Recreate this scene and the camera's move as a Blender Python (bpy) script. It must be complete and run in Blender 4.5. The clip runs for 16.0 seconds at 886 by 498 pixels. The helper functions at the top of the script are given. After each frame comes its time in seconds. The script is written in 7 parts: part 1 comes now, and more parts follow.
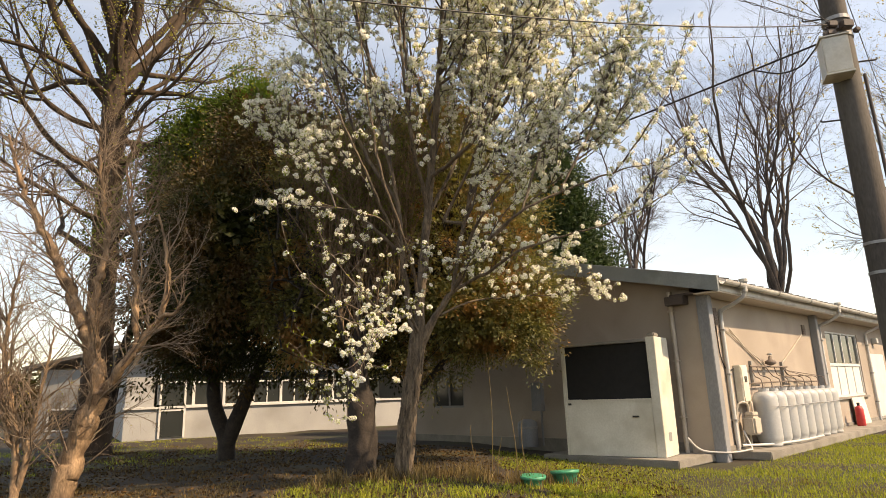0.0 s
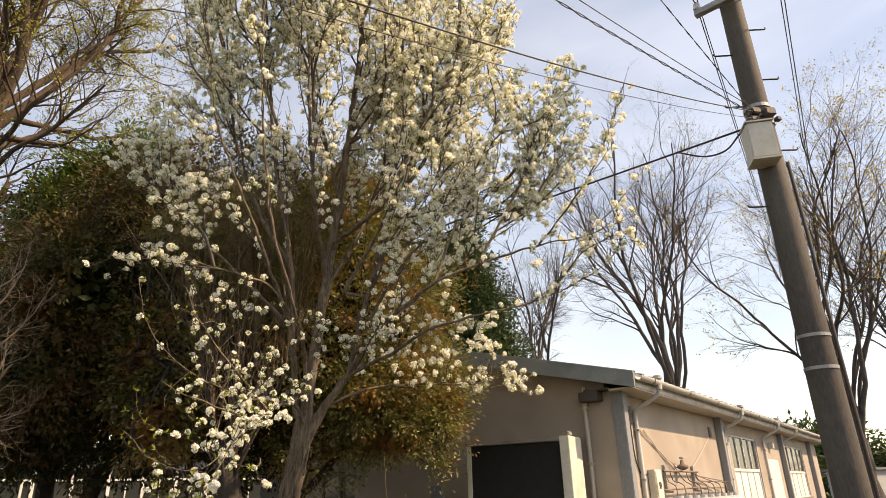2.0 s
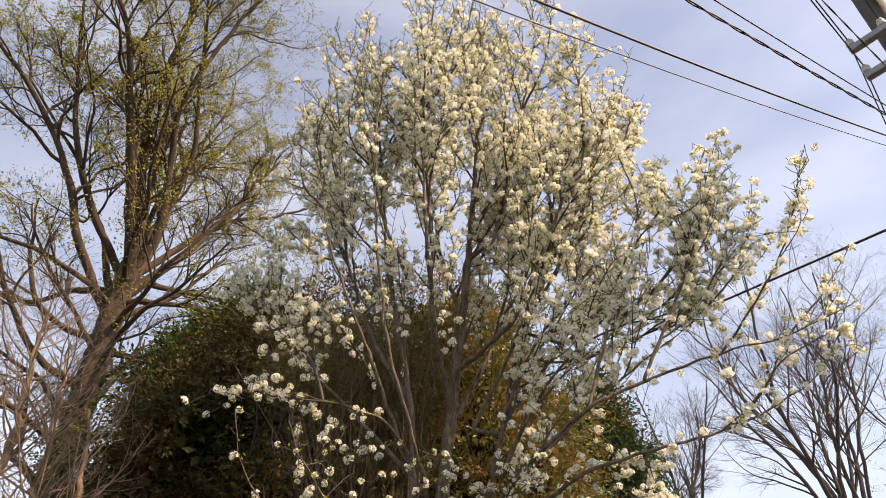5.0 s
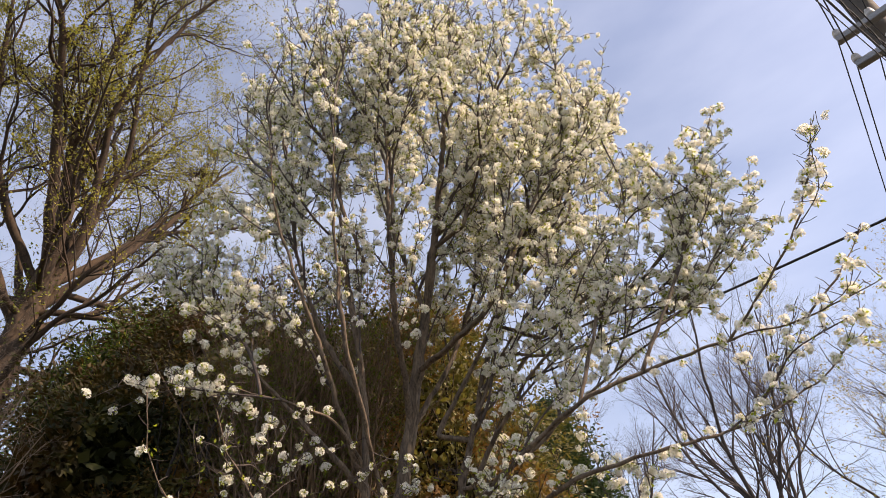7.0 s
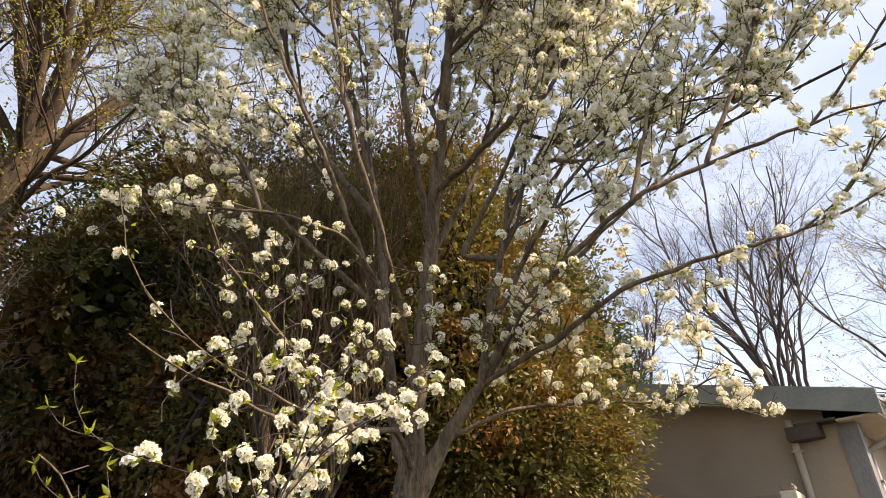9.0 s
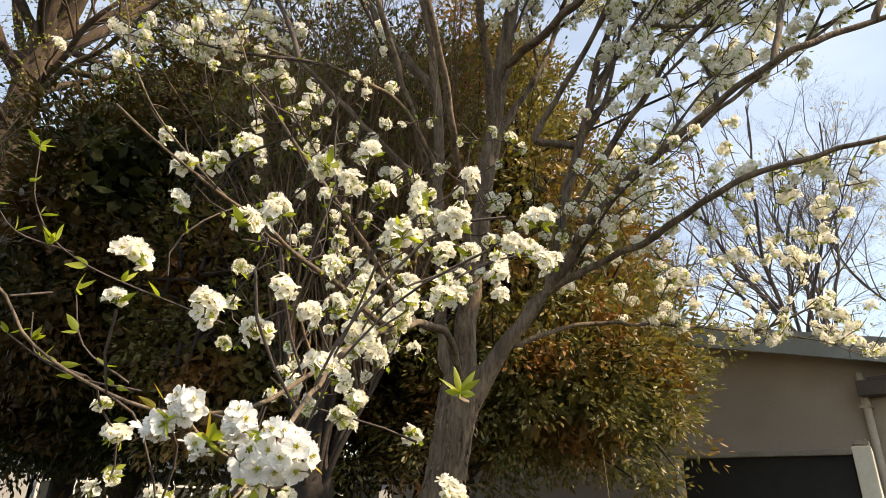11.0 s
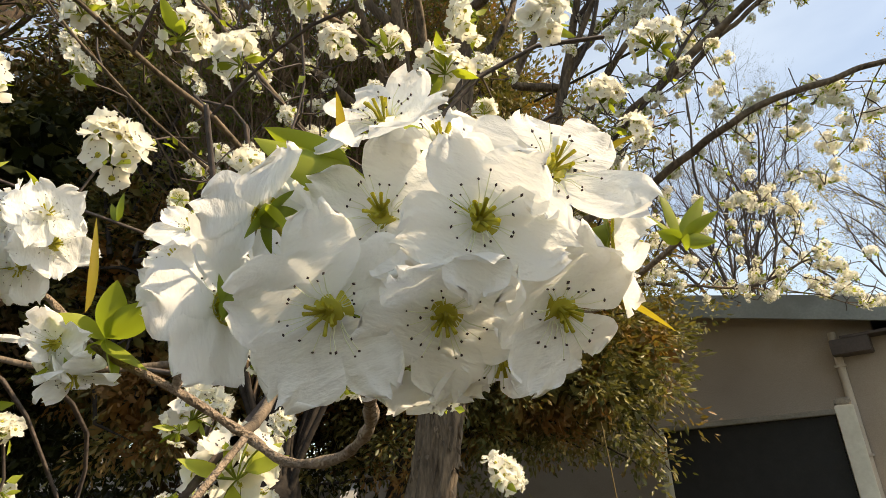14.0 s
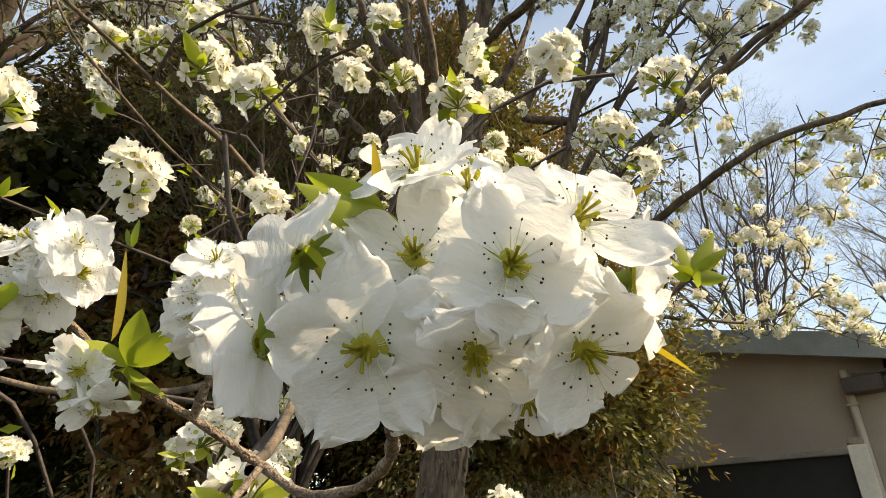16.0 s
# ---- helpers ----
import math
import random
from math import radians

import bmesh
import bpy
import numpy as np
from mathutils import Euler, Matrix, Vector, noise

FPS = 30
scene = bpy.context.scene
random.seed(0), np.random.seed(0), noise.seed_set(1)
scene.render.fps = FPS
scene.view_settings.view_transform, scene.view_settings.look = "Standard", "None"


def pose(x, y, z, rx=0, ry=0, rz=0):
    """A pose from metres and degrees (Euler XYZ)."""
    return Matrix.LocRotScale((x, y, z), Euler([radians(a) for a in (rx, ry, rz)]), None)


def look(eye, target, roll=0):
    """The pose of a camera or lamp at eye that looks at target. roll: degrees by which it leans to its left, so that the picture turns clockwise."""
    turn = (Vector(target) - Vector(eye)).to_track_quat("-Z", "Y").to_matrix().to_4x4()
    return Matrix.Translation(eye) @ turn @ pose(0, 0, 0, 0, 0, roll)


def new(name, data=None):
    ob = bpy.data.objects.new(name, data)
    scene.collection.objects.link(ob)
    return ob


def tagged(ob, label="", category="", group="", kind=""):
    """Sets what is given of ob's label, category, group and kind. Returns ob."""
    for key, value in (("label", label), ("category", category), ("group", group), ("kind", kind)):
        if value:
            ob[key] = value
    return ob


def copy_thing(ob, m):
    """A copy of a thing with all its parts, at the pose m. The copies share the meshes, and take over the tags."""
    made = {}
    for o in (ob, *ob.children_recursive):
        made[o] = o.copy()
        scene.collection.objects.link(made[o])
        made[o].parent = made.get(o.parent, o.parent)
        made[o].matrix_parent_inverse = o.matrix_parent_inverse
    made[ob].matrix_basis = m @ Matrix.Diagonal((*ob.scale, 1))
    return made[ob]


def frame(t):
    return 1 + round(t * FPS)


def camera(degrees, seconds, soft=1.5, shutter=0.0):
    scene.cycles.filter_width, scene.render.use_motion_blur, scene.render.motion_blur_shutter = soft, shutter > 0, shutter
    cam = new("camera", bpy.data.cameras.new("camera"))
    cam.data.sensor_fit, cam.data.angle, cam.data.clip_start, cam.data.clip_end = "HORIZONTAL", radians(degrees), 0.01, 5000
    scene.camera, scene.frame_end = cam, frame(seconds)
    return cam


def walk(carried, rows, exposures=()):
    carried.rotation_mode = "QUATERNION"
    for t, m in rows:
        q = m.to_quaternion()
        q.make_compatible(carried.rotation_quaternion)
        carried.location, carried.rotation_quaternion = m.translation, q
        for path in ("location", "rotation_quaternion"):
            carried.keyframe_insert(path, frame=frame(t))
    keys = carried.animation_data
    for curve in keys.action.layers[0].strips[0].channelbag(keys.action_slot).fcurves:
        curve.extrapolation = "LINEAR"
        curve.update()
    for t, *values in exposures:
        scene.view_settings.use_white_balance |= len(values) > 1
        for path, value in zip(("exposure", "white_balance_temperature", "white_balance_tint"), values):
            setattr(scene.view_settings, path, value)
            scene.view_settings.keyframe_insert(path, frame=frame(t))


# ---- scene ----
cam = camera(71.3, 16.0, soft=0.8)
PATH = [
    (0, (0.138, 0.167, 1.423), (0.135, 2.114, 1.88), -2.0),
    (0.5, (0.216, 0.451, 1.454), (0.21, 2.34, 2.109), -1.8),
    (1, (0.288, 0.706, 1.498), (0.37, 2.593, 2.158), 0.3),
    (1.5, (0.279, 0.993, 1.468), (0.525, 2.853, 2.16), 1.1),
    (2, (0.203, 1.309, 1.491), (0.503, 3.145, 2.224), -1.6),
    (2.5, (0.243, 1.641, 1.454), (0.452, 3.459, 2.26), -4.5),
    (3, (0.206, 1.877, 1.448), (0.176, 3.735, 2.188), 0.5),
    (3.5, (0.071, 2.195, 1.543), (0.11, 4.018, 2.367), -2.7),
    (4, (0.057, 2.363, 1.577), (0.086, 4.081, 2.6), -1.2),
    (4.5, (0.082, 2.446, 1.592), (0.007, 4.088, 2.732), 0.2),
    (4.7, (0.072, 2.516, 1.565), (-0.001, 4.142, 2.726), 0.4),
    (7, (-0.177, 3.726, 1.608), (-0.059, 5.251, 2.896), -1.7),
    (7.5, (-0.149, 3.957, 1.595), (-0.112, 5.638, 2.679), -2.9),
    (8, (-0.169, 4.193, 1.598), (-0.23, 5.866, 2.694), -2.8),
    (8.5, (-0.203, 4.408, 1.58), (-0.312, 6.146, 2.563), 0.6),
    (9, (-0.312, 4.703, 1.569), (-0.195, 6.454, 2.526), -2.9),
    (9.5, (-0.351, 4.934, 1.541), (-0.281, 6.765, 2.343), -2.6),
    (10, (-0.386, 5.196, 1.527), (-0.38, 7.03, 2.326), 0.1),
    (10.2, (-0.425, 5.277, 1.525), (-0.433, 7.12, 2.301), 1.2),
    (12.3, (-0.737, 6.068, 1.535), (-0.495, 7.862, 2.386), -1.9),
    (12.5, (-0.754, 6.096, 1.532), (-0.485, 7.914, 2.321), -2.6),
    (13, (-0.737, 6.126, 1.522), (-0.485, 7.919, 2.37), -2.6),
    (13.5, (-0.729, 6.155, 1.53), (-0.513, 7.975, 2.332), -2.9),
    (14, (-0.719, 6.186, 1.537), (-0.493, 8.011, 2.324), -2.9),
    (14.5, (-0.714, 6.2, 1.537), (-0.522, 8.032, 2.315), -3.0),
    (15, (-0.709, 6.197, 1.544), (-0.509, 8.021, 2.341), -3.1),
    (15.5, (-0.718, 6.192, 1.537), (-0.504, 7.994, 2.377), -2.7),
    (16, (-0.724, 6.18, 1.537), (-0.522, 7.968, 2.411), -1.7),
]
walk(cam, [(t, look(eye, target, roll)) for t, eye, target, roll in PATH],
     exposures=[(0, 0.58, 8400, 18), (2.0, 0.58, 8400, 20), (3.5, 0.60, 8400, 23), (4.7, 0.58, 8000, 24), (7, 0.40, 7300, 25), (8.0, 0.50, 7600, 23), (9.0, 0.76, 7900, 21), (9.5, 0.76, 7900, 21), (10.2, 0.84, 7500, 18), (12.3, 0.42, 7900, 13), (13.5, 0.5, 7900, 12), (16, 0.54, 7700, 11)])

# ==== world, sun ====
SUN_AZ, SUN_EL = radians(-22.0), radians(46.0)   # from +x towards +y
sun_dir = Vector((math.cos(SUN_EL) * math.cos(SUN_AZ), math.cos(SUN_EL) * math.sin(SUN_AZ), math.sin(SUN_EL)))
world = bpy.data.worlds.new("sky")
scene.world = world
world.use_nodes = True
wn, wl = world.node_tree.nodes, world.node_tree.links
sky = wn.new("ShaderNodeTexSky")
sky.sky_type = "NISHITA"
sky.sun_disc = False
sky.sun_elevation = SUN_EL
sky.sun_rotation = radians(90.0) - SUN_AZ
sky.dust_density = 0.7
sky.air_density = 1.1
wbg = wn["Background"]
wbg.inputs["Strength"].default_value = 0.15
wco = wn.new("ShaderNodeTexCoord")
wmap = wn.new("ShaderNodeMapping")
wmap.inputs["Scale"].default_value = (1.0, 1.0, 3.4)
wnoise = wn.new("ShaderNodeTexNoise")
wnoise.inputs["Scale"].default_value = 2.3
wnoise.inputs["Detail"].default_value = 7.0
wnoise.inputs["Roughness"].default_value = 0.5
wramp = wn.new("ShaderNodeValToRGB")
wramp.color_ramp.elements[0].position = 0.36
wramp.color_ramp.elements[0].color = (0.06, 0.06, 0.06, 1)
wramp.color_ramp.elements[1].position = 0.80
wramp.color_ramp.elements[1].color = (0.19, 0.19, 0.19, 1)
wmix = wn.new("ShaderNodeMixRGB")
wmix.inputs["Color2"].default_value = (11.2, 12.8, 13.8, 1)
wl.new(wco.outputs["Generated"], wmap.inputs["Vector"])
wl.new(wmap.outputs["Vector"], wnoise.inputs["Vector"])
wl.new(wnoise.outputs["Fac"], wramp.inputs["Fac"])
wl.new(wramp.outputs["Color"], wmix.inputs["Fac"])
wl.new(sky.outputs["Color"], wmix.inputs["Color1"])
wl.new(wmix.outputs["Color"], wbg.inputs["Color"])

sun = new("sun", bpy.data.lights.new("sun", "SUN"))
sun.data.energy = 5.0
sun.data.angle = radians(0.55)
sun.data.color = (1.0, 0.86, 0.66)
sun.matrix_world = look(sun_dir * 60, (0, 0, 0))


# ==== materials ====
def material(name, low, high, scale=8.0, rough=0.8, bump=0.3, fine=60.0, stretch=(1, 1, 1), metal=0.0, per_object=0.0, dirt=None, dirt_scale=1.2, space="Object"):
    """A surface with two scales of noise in its colour and a fine relief."""
    m = bpy.data.materials.new(name)
    m.use_nodes = True
    n, l = m.node_tree.nodes, m.node_tree.links
    b = n["Principled BSDF"]
    b.inputs["Roughness"].default_value = rough
    b.inputs["Metallic"].default_value = metal
    co = n.new("ShaderNodeTexCoord")
    mp = n.new("ShaderNodeMapping")
    mp.inputs["Scale"].default_value = stretch
    l.new(co.outputs[space], mp.inputs["Vector"])
    big = n.new("ShaderNodeTexNoise")
    big.inputs["Scale"].default_value = scale
    big.inputs["Detail"].default_value = 6.0
    small = n.new("ShaderNodeTexNoise")
    small.inputs["Scale"].default_value = fine
    small.inputs["Detail"].default_value = 4.0
    for t in (big, small):
        l.new(mp.outputs["Vector"], t.inputs["Vector"])
    add = n.new("ShaderNodeMath")
    add.operation = "MULTIPLY_ADD"
    add.inputs[1].default_value = 0.45
    l.new(small.outputs["Fac"], add.inputs[0])
    half = n.new("ShaderNodeMath")
    half.operation = "MULTIPLY"
    half.inputs[1].default_value = 0.55
    l.new(big.outputs["Fac"], half.inputs[0])
    l.new(half.outputs[0], add.inputs[2])
    ramp = n.new("ShaderNodeValToRGB")
    ramp.color_ramp.elements[0].position = 0.34
    ramp.color_ramp.elements[0].color = (*low, 1)
    ramp.color_ramp.elements[1].position = 0.66
    ramp.color_ramp.elements[1].color = (*high, 1)
    l.new(add.outputs[0], ramp.inputs["Fac"])
    out = ramp.outputs["Color"]
    if dirt:
        dn = n.new("ShaderNodeTexNoise")
        dn.inputs["Scale"].default_value = dirt_scale
        dn.inputs["Detail"].default_value = 8.0
        l.new(mp.outputs["Vector"], dn.inputs["Vector"])
        dr = n.new("ShaderNodeValToRGB")
        dr.color_ramp.elements[0].position = 0.5
        dr.color_ramp.elements[0].color = (0, 0, 0, 1)
        dr.color_ramp.elements[1].position = 0.72
        dr.color_ramp.elements[1].color = (0.8, 0.8, 0.8, 1)
        l.new(dn.outputs["Fac"], dr.inputs["Fac"])
        mx = n.new("ShaderNodeMixRGB")
        mx.inputs["Color2"].default_value = (*dirt, 1)
        l.new(dr.outputs["Color"], mx.inputs["Fac"])
        l.new(out, mx.inputs["Color1"])
        out = mx.outputs["Color"]
    if per_object:
        info = n.new("ShaderNodeObjectInfo")
        hsv = n.new("ShaderNodeHueSaturation")
        rng = n.new("ShaderNodeMapRange")
        rng.inputs["To Min"].default_value = 1.0 - per_object
        rng.inputs["To Max"].default_value = 1.0 + per_object
        l.new(info.outputs["Random"], rng.inputs["Value"])
        l.new(rng.outputs["Result"], hsv.inputs["Value"])
        l.new(out, hsv.inputs["Color"])
        out = hsv.outputs["Color"]
    l.new(out, b.inputs["Base Color"])
    if bump:
        bp = n.new("ShaderNodeBump")
        bp.inputs["Strength"].default_value = bump
        bp.inputs["Distance"].default_value = 0.02
        l.new(add.outputs[0], bp.inputs["Height"])
        l.new(bp.outputs["Normal"], b.inputs["Normal"])
    return m


def leafy(name, low, high, glow, through_part=0.4, rough=0.5, spec=0.3, position_scale=0.0, alt=None, alt_from=0.52):
    """A thin leaf or petal: light passes through; colour varies from piece to piece."""
    m = bpy.data.materials.new(name)
    m.use_nodes = True
    n, l = m.node_tree.nodes, m.node_tree.links
    b = n["Principled BSDF"]
    b.inputs["Roughness"].default_value = rough
    b.inputs["Specular IOR Level"].default_value = spec
    geo = n.new("ShaderNodeNewGeometry")
    ramp = n.new("ShaderNodeValToRGB")
    ramp.color_ramp.elements[0].color = (*low, 1)
    ramp.color_ramp.elements[1].color = (*high, 1)
    l.new(geo.outputs["Random Per Island"], ramp.inputs["Fac"])
    out = ramp.outputs["Color"]
    if alt:
        co = n.new("ShaderNodeTexCoord")
        tx = n.new("ShaderNodeTexNoise")
        tx.inputs["Scale"].default_value = position_scale
        tx.inputs["Detail"].default_value = 3.0
        rr = n.new("ShaderNodeValToRGB")
        rr.color_ramp.elements[0].position = alt_from
        rr.color_ramp.elements[0].color = (0, 0, 0, 1)
        rr.color_ramp.elements[1].position = alt_from + 0.17
        rr.color_ramp.elements[1].color = (1, 1, 1, 1)
        mx = n.new("ShaderNodeMixRGB")
        mx.inputs["Color2"].default_value = (*alt, 1)
        l.new(co.outputs["Object"], tx.inputs["Vector"])
        l.new(tx.outputs["Fac"], rr.inputs["Fac"])
        l.new(rr.outputs["Color"], mx.inputs["Fac"])
        l.new(out, mx.inputs["Color1"])
        out = mx.outputs["Color"]
    l.new(out, b.inputs["Base Color"])
    tr = n.new("ShaderNodeBsdfTranslucent")
    tint = n.new("ShaderNodeMixRGB")
    tint.blend_type = "MULTIPLY"
    tint.inputs["Fac"].default_value = 1.0
    tint.inputs["Color2"].default_value = (*glow, 1)
    l.new(out, tint.inputs["Color1"])
    l.new(tint.outputs["Color"], tr.inputs["Color"])
    mix = n.new("ShaderNodeMixShader")
    mix.inputs["Fac"].default_value = through_part
    l.new(b.outputs["BSDF"], mix.inputs[1])
    l.new(tr.outputs["BSDF"], mix.inputs[2])
    l.new(mix.outputs["Shader"], n["Material Output"].inputs["Surface"])
    return m


def glass(name):
    m = bpy.data.materials.new(name)
    m.use_nodes = True
    b = m.node_tree.nodes["Principled BSDF"]
    b.inputs["Base Color"].default_value = (0.03, 0.035, 0.035, 1)
    b.inputs["Roughness"].default_value = 0.06
    b.inputs["Specular IOR Level"].default_value = 0.3
    return m


M_GROUND = material("soil_and_grass", (0.012, 0.008, 0.004), (0.040, 0.026, 0.012), 1.1, 0.95, 0.6, 18.0, dirt=(0.042, 0.050, 0.012), dirt_scale=0.45)
M_BARK = material("pear_bark", (0.022, 0.016, 0.011), (0.235, 0.175, 0.120), 17.0, 0.92, 1.0, 70.0, stretch=(1, 1, 0.2), dirt=(0.105, 0.080, 0.056), dirt_scale=7.0)
M_TWIG = material("pear_twig", (0.035, 0.027, 0.024), (0.12, 0.092, 0.078), 14.0, 0.85, 0.5, 80.0)
M_TWIG_PALE = material("pale_twig", (0.11, 0.082, 0.058), (0.28, 0.205, 0.145), 14.0, 0.8, 0.3, 80.0)
M_SPUR = material("spur_bark", (0.15, 0.110, 0.075), (0.38, 0.29, 0.21), 90.0, 0.85, 0.8, 400.0)
M_BARK_RED = material("smooth_brown_bark", (0.10, 0.060, 0.034), (0.40, 0.265, 0.155), 7.0, 0.8, 0.8, 45.0, stretch=(1, 1, 0.4), dirt=(0.075, 0.045, 0.027), dirt_scale=9.0)
M_STEM = material("brown_stem", (0.085, 0.055, 0.034), (0.27, 0.185, 0.115), 7.0, 0.85, 0.6, 45.0, stretch=(1, 1, 0.4))
M_BARK_BIG = material("large_tree_bark", (0.018, 0.012, 0.008), (0.092, 0.058, 0.033), 4.0, 0.92, 1.0, 28.0, stretch=(1, 1, 0.2), dirt=(0.045, 0.032, 0.021), dirt_scale=3.0)
M_BARK_DARK = material("dark_bark", (0.014, 0.011, 0.009), (0.050, 0.037, 0.028), 6.0, 0.9, 0.8, 30.0)
M_BARK_FAR = material("far_tree_bark", (0.035, 0.028, 0.024), (0.10, 0.08, 0.07), 2.0, 0.9, 0.3, 12.0)
M_PETAL = leafy("petal", (0.91, 0.895, 0.825), (0.97, 0.955, 0.90), (1.02, 1.01, 0.93), 0.52, 0.6, 0.25)
M_PETAL_NEAR = leafy("petal_near", (0.90, 0.905, 0.90), (0.95, 0.955, 0.95), (1.0, 1.0, 0.97), 0.50, 0.55, 0.25)


def crinkle(m, scale, depth):
    """Fine wrinkles on a thin petal, felt by both of its shaders."""
    n, l = m.node_tree.nodes, m.node_tree.links
    co, tx, bp = n.new("ShaderNodeTexCoord"), n.new("ShaderNodeTexNoise"), n.new("ShaderNodeBump")
    mp = n.new("ShaderNodeMapping")
    mp.inputs["Scale"].default_value = (0.35, 1.0, 1.0)
    tx.inputs["Scale"].default_value = scale
    tx.inputs["Detail"].default_value = 5.0
    bp.inputs["Strength"].default_value = 0.8
    bp.inputs["Distance"].default_value = depth
    l.new(co.outputs["Object"], mp.inputs["Vector"])
    l.new(mp.outputs["Vector"], tx.inputs["Vector"])
    l.new(tx.outputs["Fac"], bp.inputs["Height"])
    for node in n:
        if node.bl_idname in ("ShaderNodeBsdfPrincipled", "ShaderNodeBsdfTranslucent"):
            l.new(bp.outputs["Normal"], node.inputs["Normal"])


crinkle(M_PETAL_NEAR, 420.0, 0.0012)
M_LEAF = leafy("young_leaf", (0.195, 0.25, 0.03), (0.39, 0.42, 0.06), (1.25, 1.35, 0.7), 0.5, 0.4, 0.4)
M_LEAF_BRONZE = leafy("bronze_leaf", (0.33, 0.25, 0.045), (0.44, 0.36, 0.055), (1.25, 1.2, 0.6), 0.45, 0.4, 0.4)
M_CENTRE = leafy("flower_centre", (0.40, 0.37, 0.045), (0.52, 0.48, 0.07), (1.1, 1.1, 0.6), 0.3, 0.5, 0.3)
M_CALYX = leafy("calyx", (0.16, 0.22, 0.035), (0.26, 0.32, 0.05), (1.2, 1.25, 0.6), 0.3, 0.5, 0.3)
M_FILAMENT = leafy("filament", (0.74, 0.78, 0.60), (0.82, 0.84, 0.70), (1, 1, 0.9), 0.35)
M_ANTHER = material("anther", (0.018, 0.010, 0.012), (0.06, 0.03, 0.03), 300.0, 0.8, 0.0)
M_BUSH = leafy("evergreen_bush_leaf", (0.075, 0.088, 0.032), (0.25, 0.225, 0.080), (1.15, 1.1, 0.55), 0.34, 0.42, 0.35, 1.5, (0.29, 0.145, 0.048), 0.49)
M_DARKLEAF = leafy("dark_evergreen_leaf", (0.016, 0.024, 0.0085), (0.052, 0.058, 0.016), (1.1, 1.1, 0.5), 0.26, 0.5, 0.2, 0.7, (0.085, 0.048, 0.018), 0.45)
M_GREENLEAF = leafy("green_evergreen_leaf", (0.045, 0.085, 0.016), (0.13, 0.19, 0.032), (1.2, 1.25, 0.5), 0.35, 0.5, 0.25)
M_CONIFER = leafy("conifer_leaf", (0.030, 0.055, 0.022), (0.065, 0.095, 0.035), (1.0, 1.1, 0.6), 0.2, 0.5, 0.3)
M_IVY = leafy("climber_leaf", (0.07, 0.10, 0.015), (0.17, 0.20, 0.03), (1.2, 1.2, 0.5), 0.3)
M_BUD = leafy("budding_leaf", (0.20, 0.20, 0.035), (0.36, 0.33, 0.06), (1.2, 1.2, 0.6), 0.45)
M_GRASS = leafy("grass_blade", (0.15, 0.20, 0.020), (0.44, 0.44, 0.06), (1.15, 1.2, 0.5), 0.35, 0.5, 0.3)
M_STRAW = leafy("dry_grass", (0.09, 0.062, 0.026), (0.27, 0.20, 0.09), (1.0, 0.95, 0.7), 0.3, 0.7, 0.2)
M_LITTER = leafy("fallen_leaf", (0.040, 0.024, 0.011), (0.13, 0.078, 0.034), (1.0, 0.9, 0.6), 0.15, 0.8, 0.1)
M_WALL = material("pinkish_mortar", (0.31, 0.262, 0.218), (0.41, 0.352, 0.295), 1.6, 0.92, 0.35, 90.0, dirt=(0.27, 0.225, 0.185), dirt_scale=0.8)
M_WALL_FAR = material("white_mortar", (0.29, 0.295, 0.295), (0.40, 0.405, 0.40), 0.8, 0.9, 0.2, 30.0, dirt=(0.24, 0.24, 0.23), dirt_scale=0.6)
M_GREYWALL = material("grey_mortar", (0.22, 0.225, 0.225), (0.29, 0.295, 0.29), 0.9, 0.9, 0.2, 30.0)
M_FASCIA = material("grey_painted_fascia", (0.20, 0.225, 0.225), (0.29, 0.315, 0.31), 2.2, 0.6, 0.1, 40.0, dirt=(0.17, 0.18, 0.17), dirt_scale=1.6)
M_COLUMN = material("grey_pilaster", (0.17, 0.18, 0.195), (0.27, 0.28, 0.295), 2.0, 0.85, 0.25, 50.0, stretch=(1, 1, 0.4), dirt=(0.22, 0.21, 0.20), dirt_scale=2.0)
M_ROOF = material("roof_sheet", (0.10, 0.10, 0.10), (0.19, 0.185, 0.175), 1.2, 0.6, 0.3, 20.0)
M_GUTTER = material("weathered_gutter", (0.36, 0.355, 0.33), (0.52, 0.51, 0.47), 3.0, 0.55, 0.1, 40.0, dirt=(0.25, 0.22, 0.18), dirt_scale=2.4)
M_PIPE_W = material("white_pipe", (0.44, 0.44, 0.43), (0.58, 0.58, 0.56), 3.0, 0.5, 0.05, 40.0, dirt=(0.45, 0.42, 0.38), dirt_scale=2.0)
M_PIPE_B = material("brown_pipe", (0.045, 0.034, 0.030), (0.09, 0.07, 0.06), 5.0, 0.6, 0.1, 40.0)
M_PIPE_BEIGE = material("beige_pipe", (0.40, 0.35, 0.29), (0.52, 0.46, 0.38), 3.0, 0.6, 0.05, 40.0)
M_CABINET = material("cream_painted_steel", (0.58, 0.55, 0.46), (0.72, 0.69, 0.60), 1.8, 0.45, 0.08, 30.0, dirt=(0.46, 0.42, 0.33), dirt_scale=1.4)
# near-black colour stands in for the shade inside the cabinet
M_CAB_SHADE = material("cabinet_shade_black", (0.003, 0.003, 0.003), (0.009, 0.009, 0.009), 10.0, 0.7, 0.1)
M_CONCRETE = material("concrete", (0.17, 0.155, 0.135), (0.28, 0.26, 0.225), 2.5, 0.92, 0.4, 45.0, dirt=(0.14, 0.13, 0.10), dirt_scale=1.6)
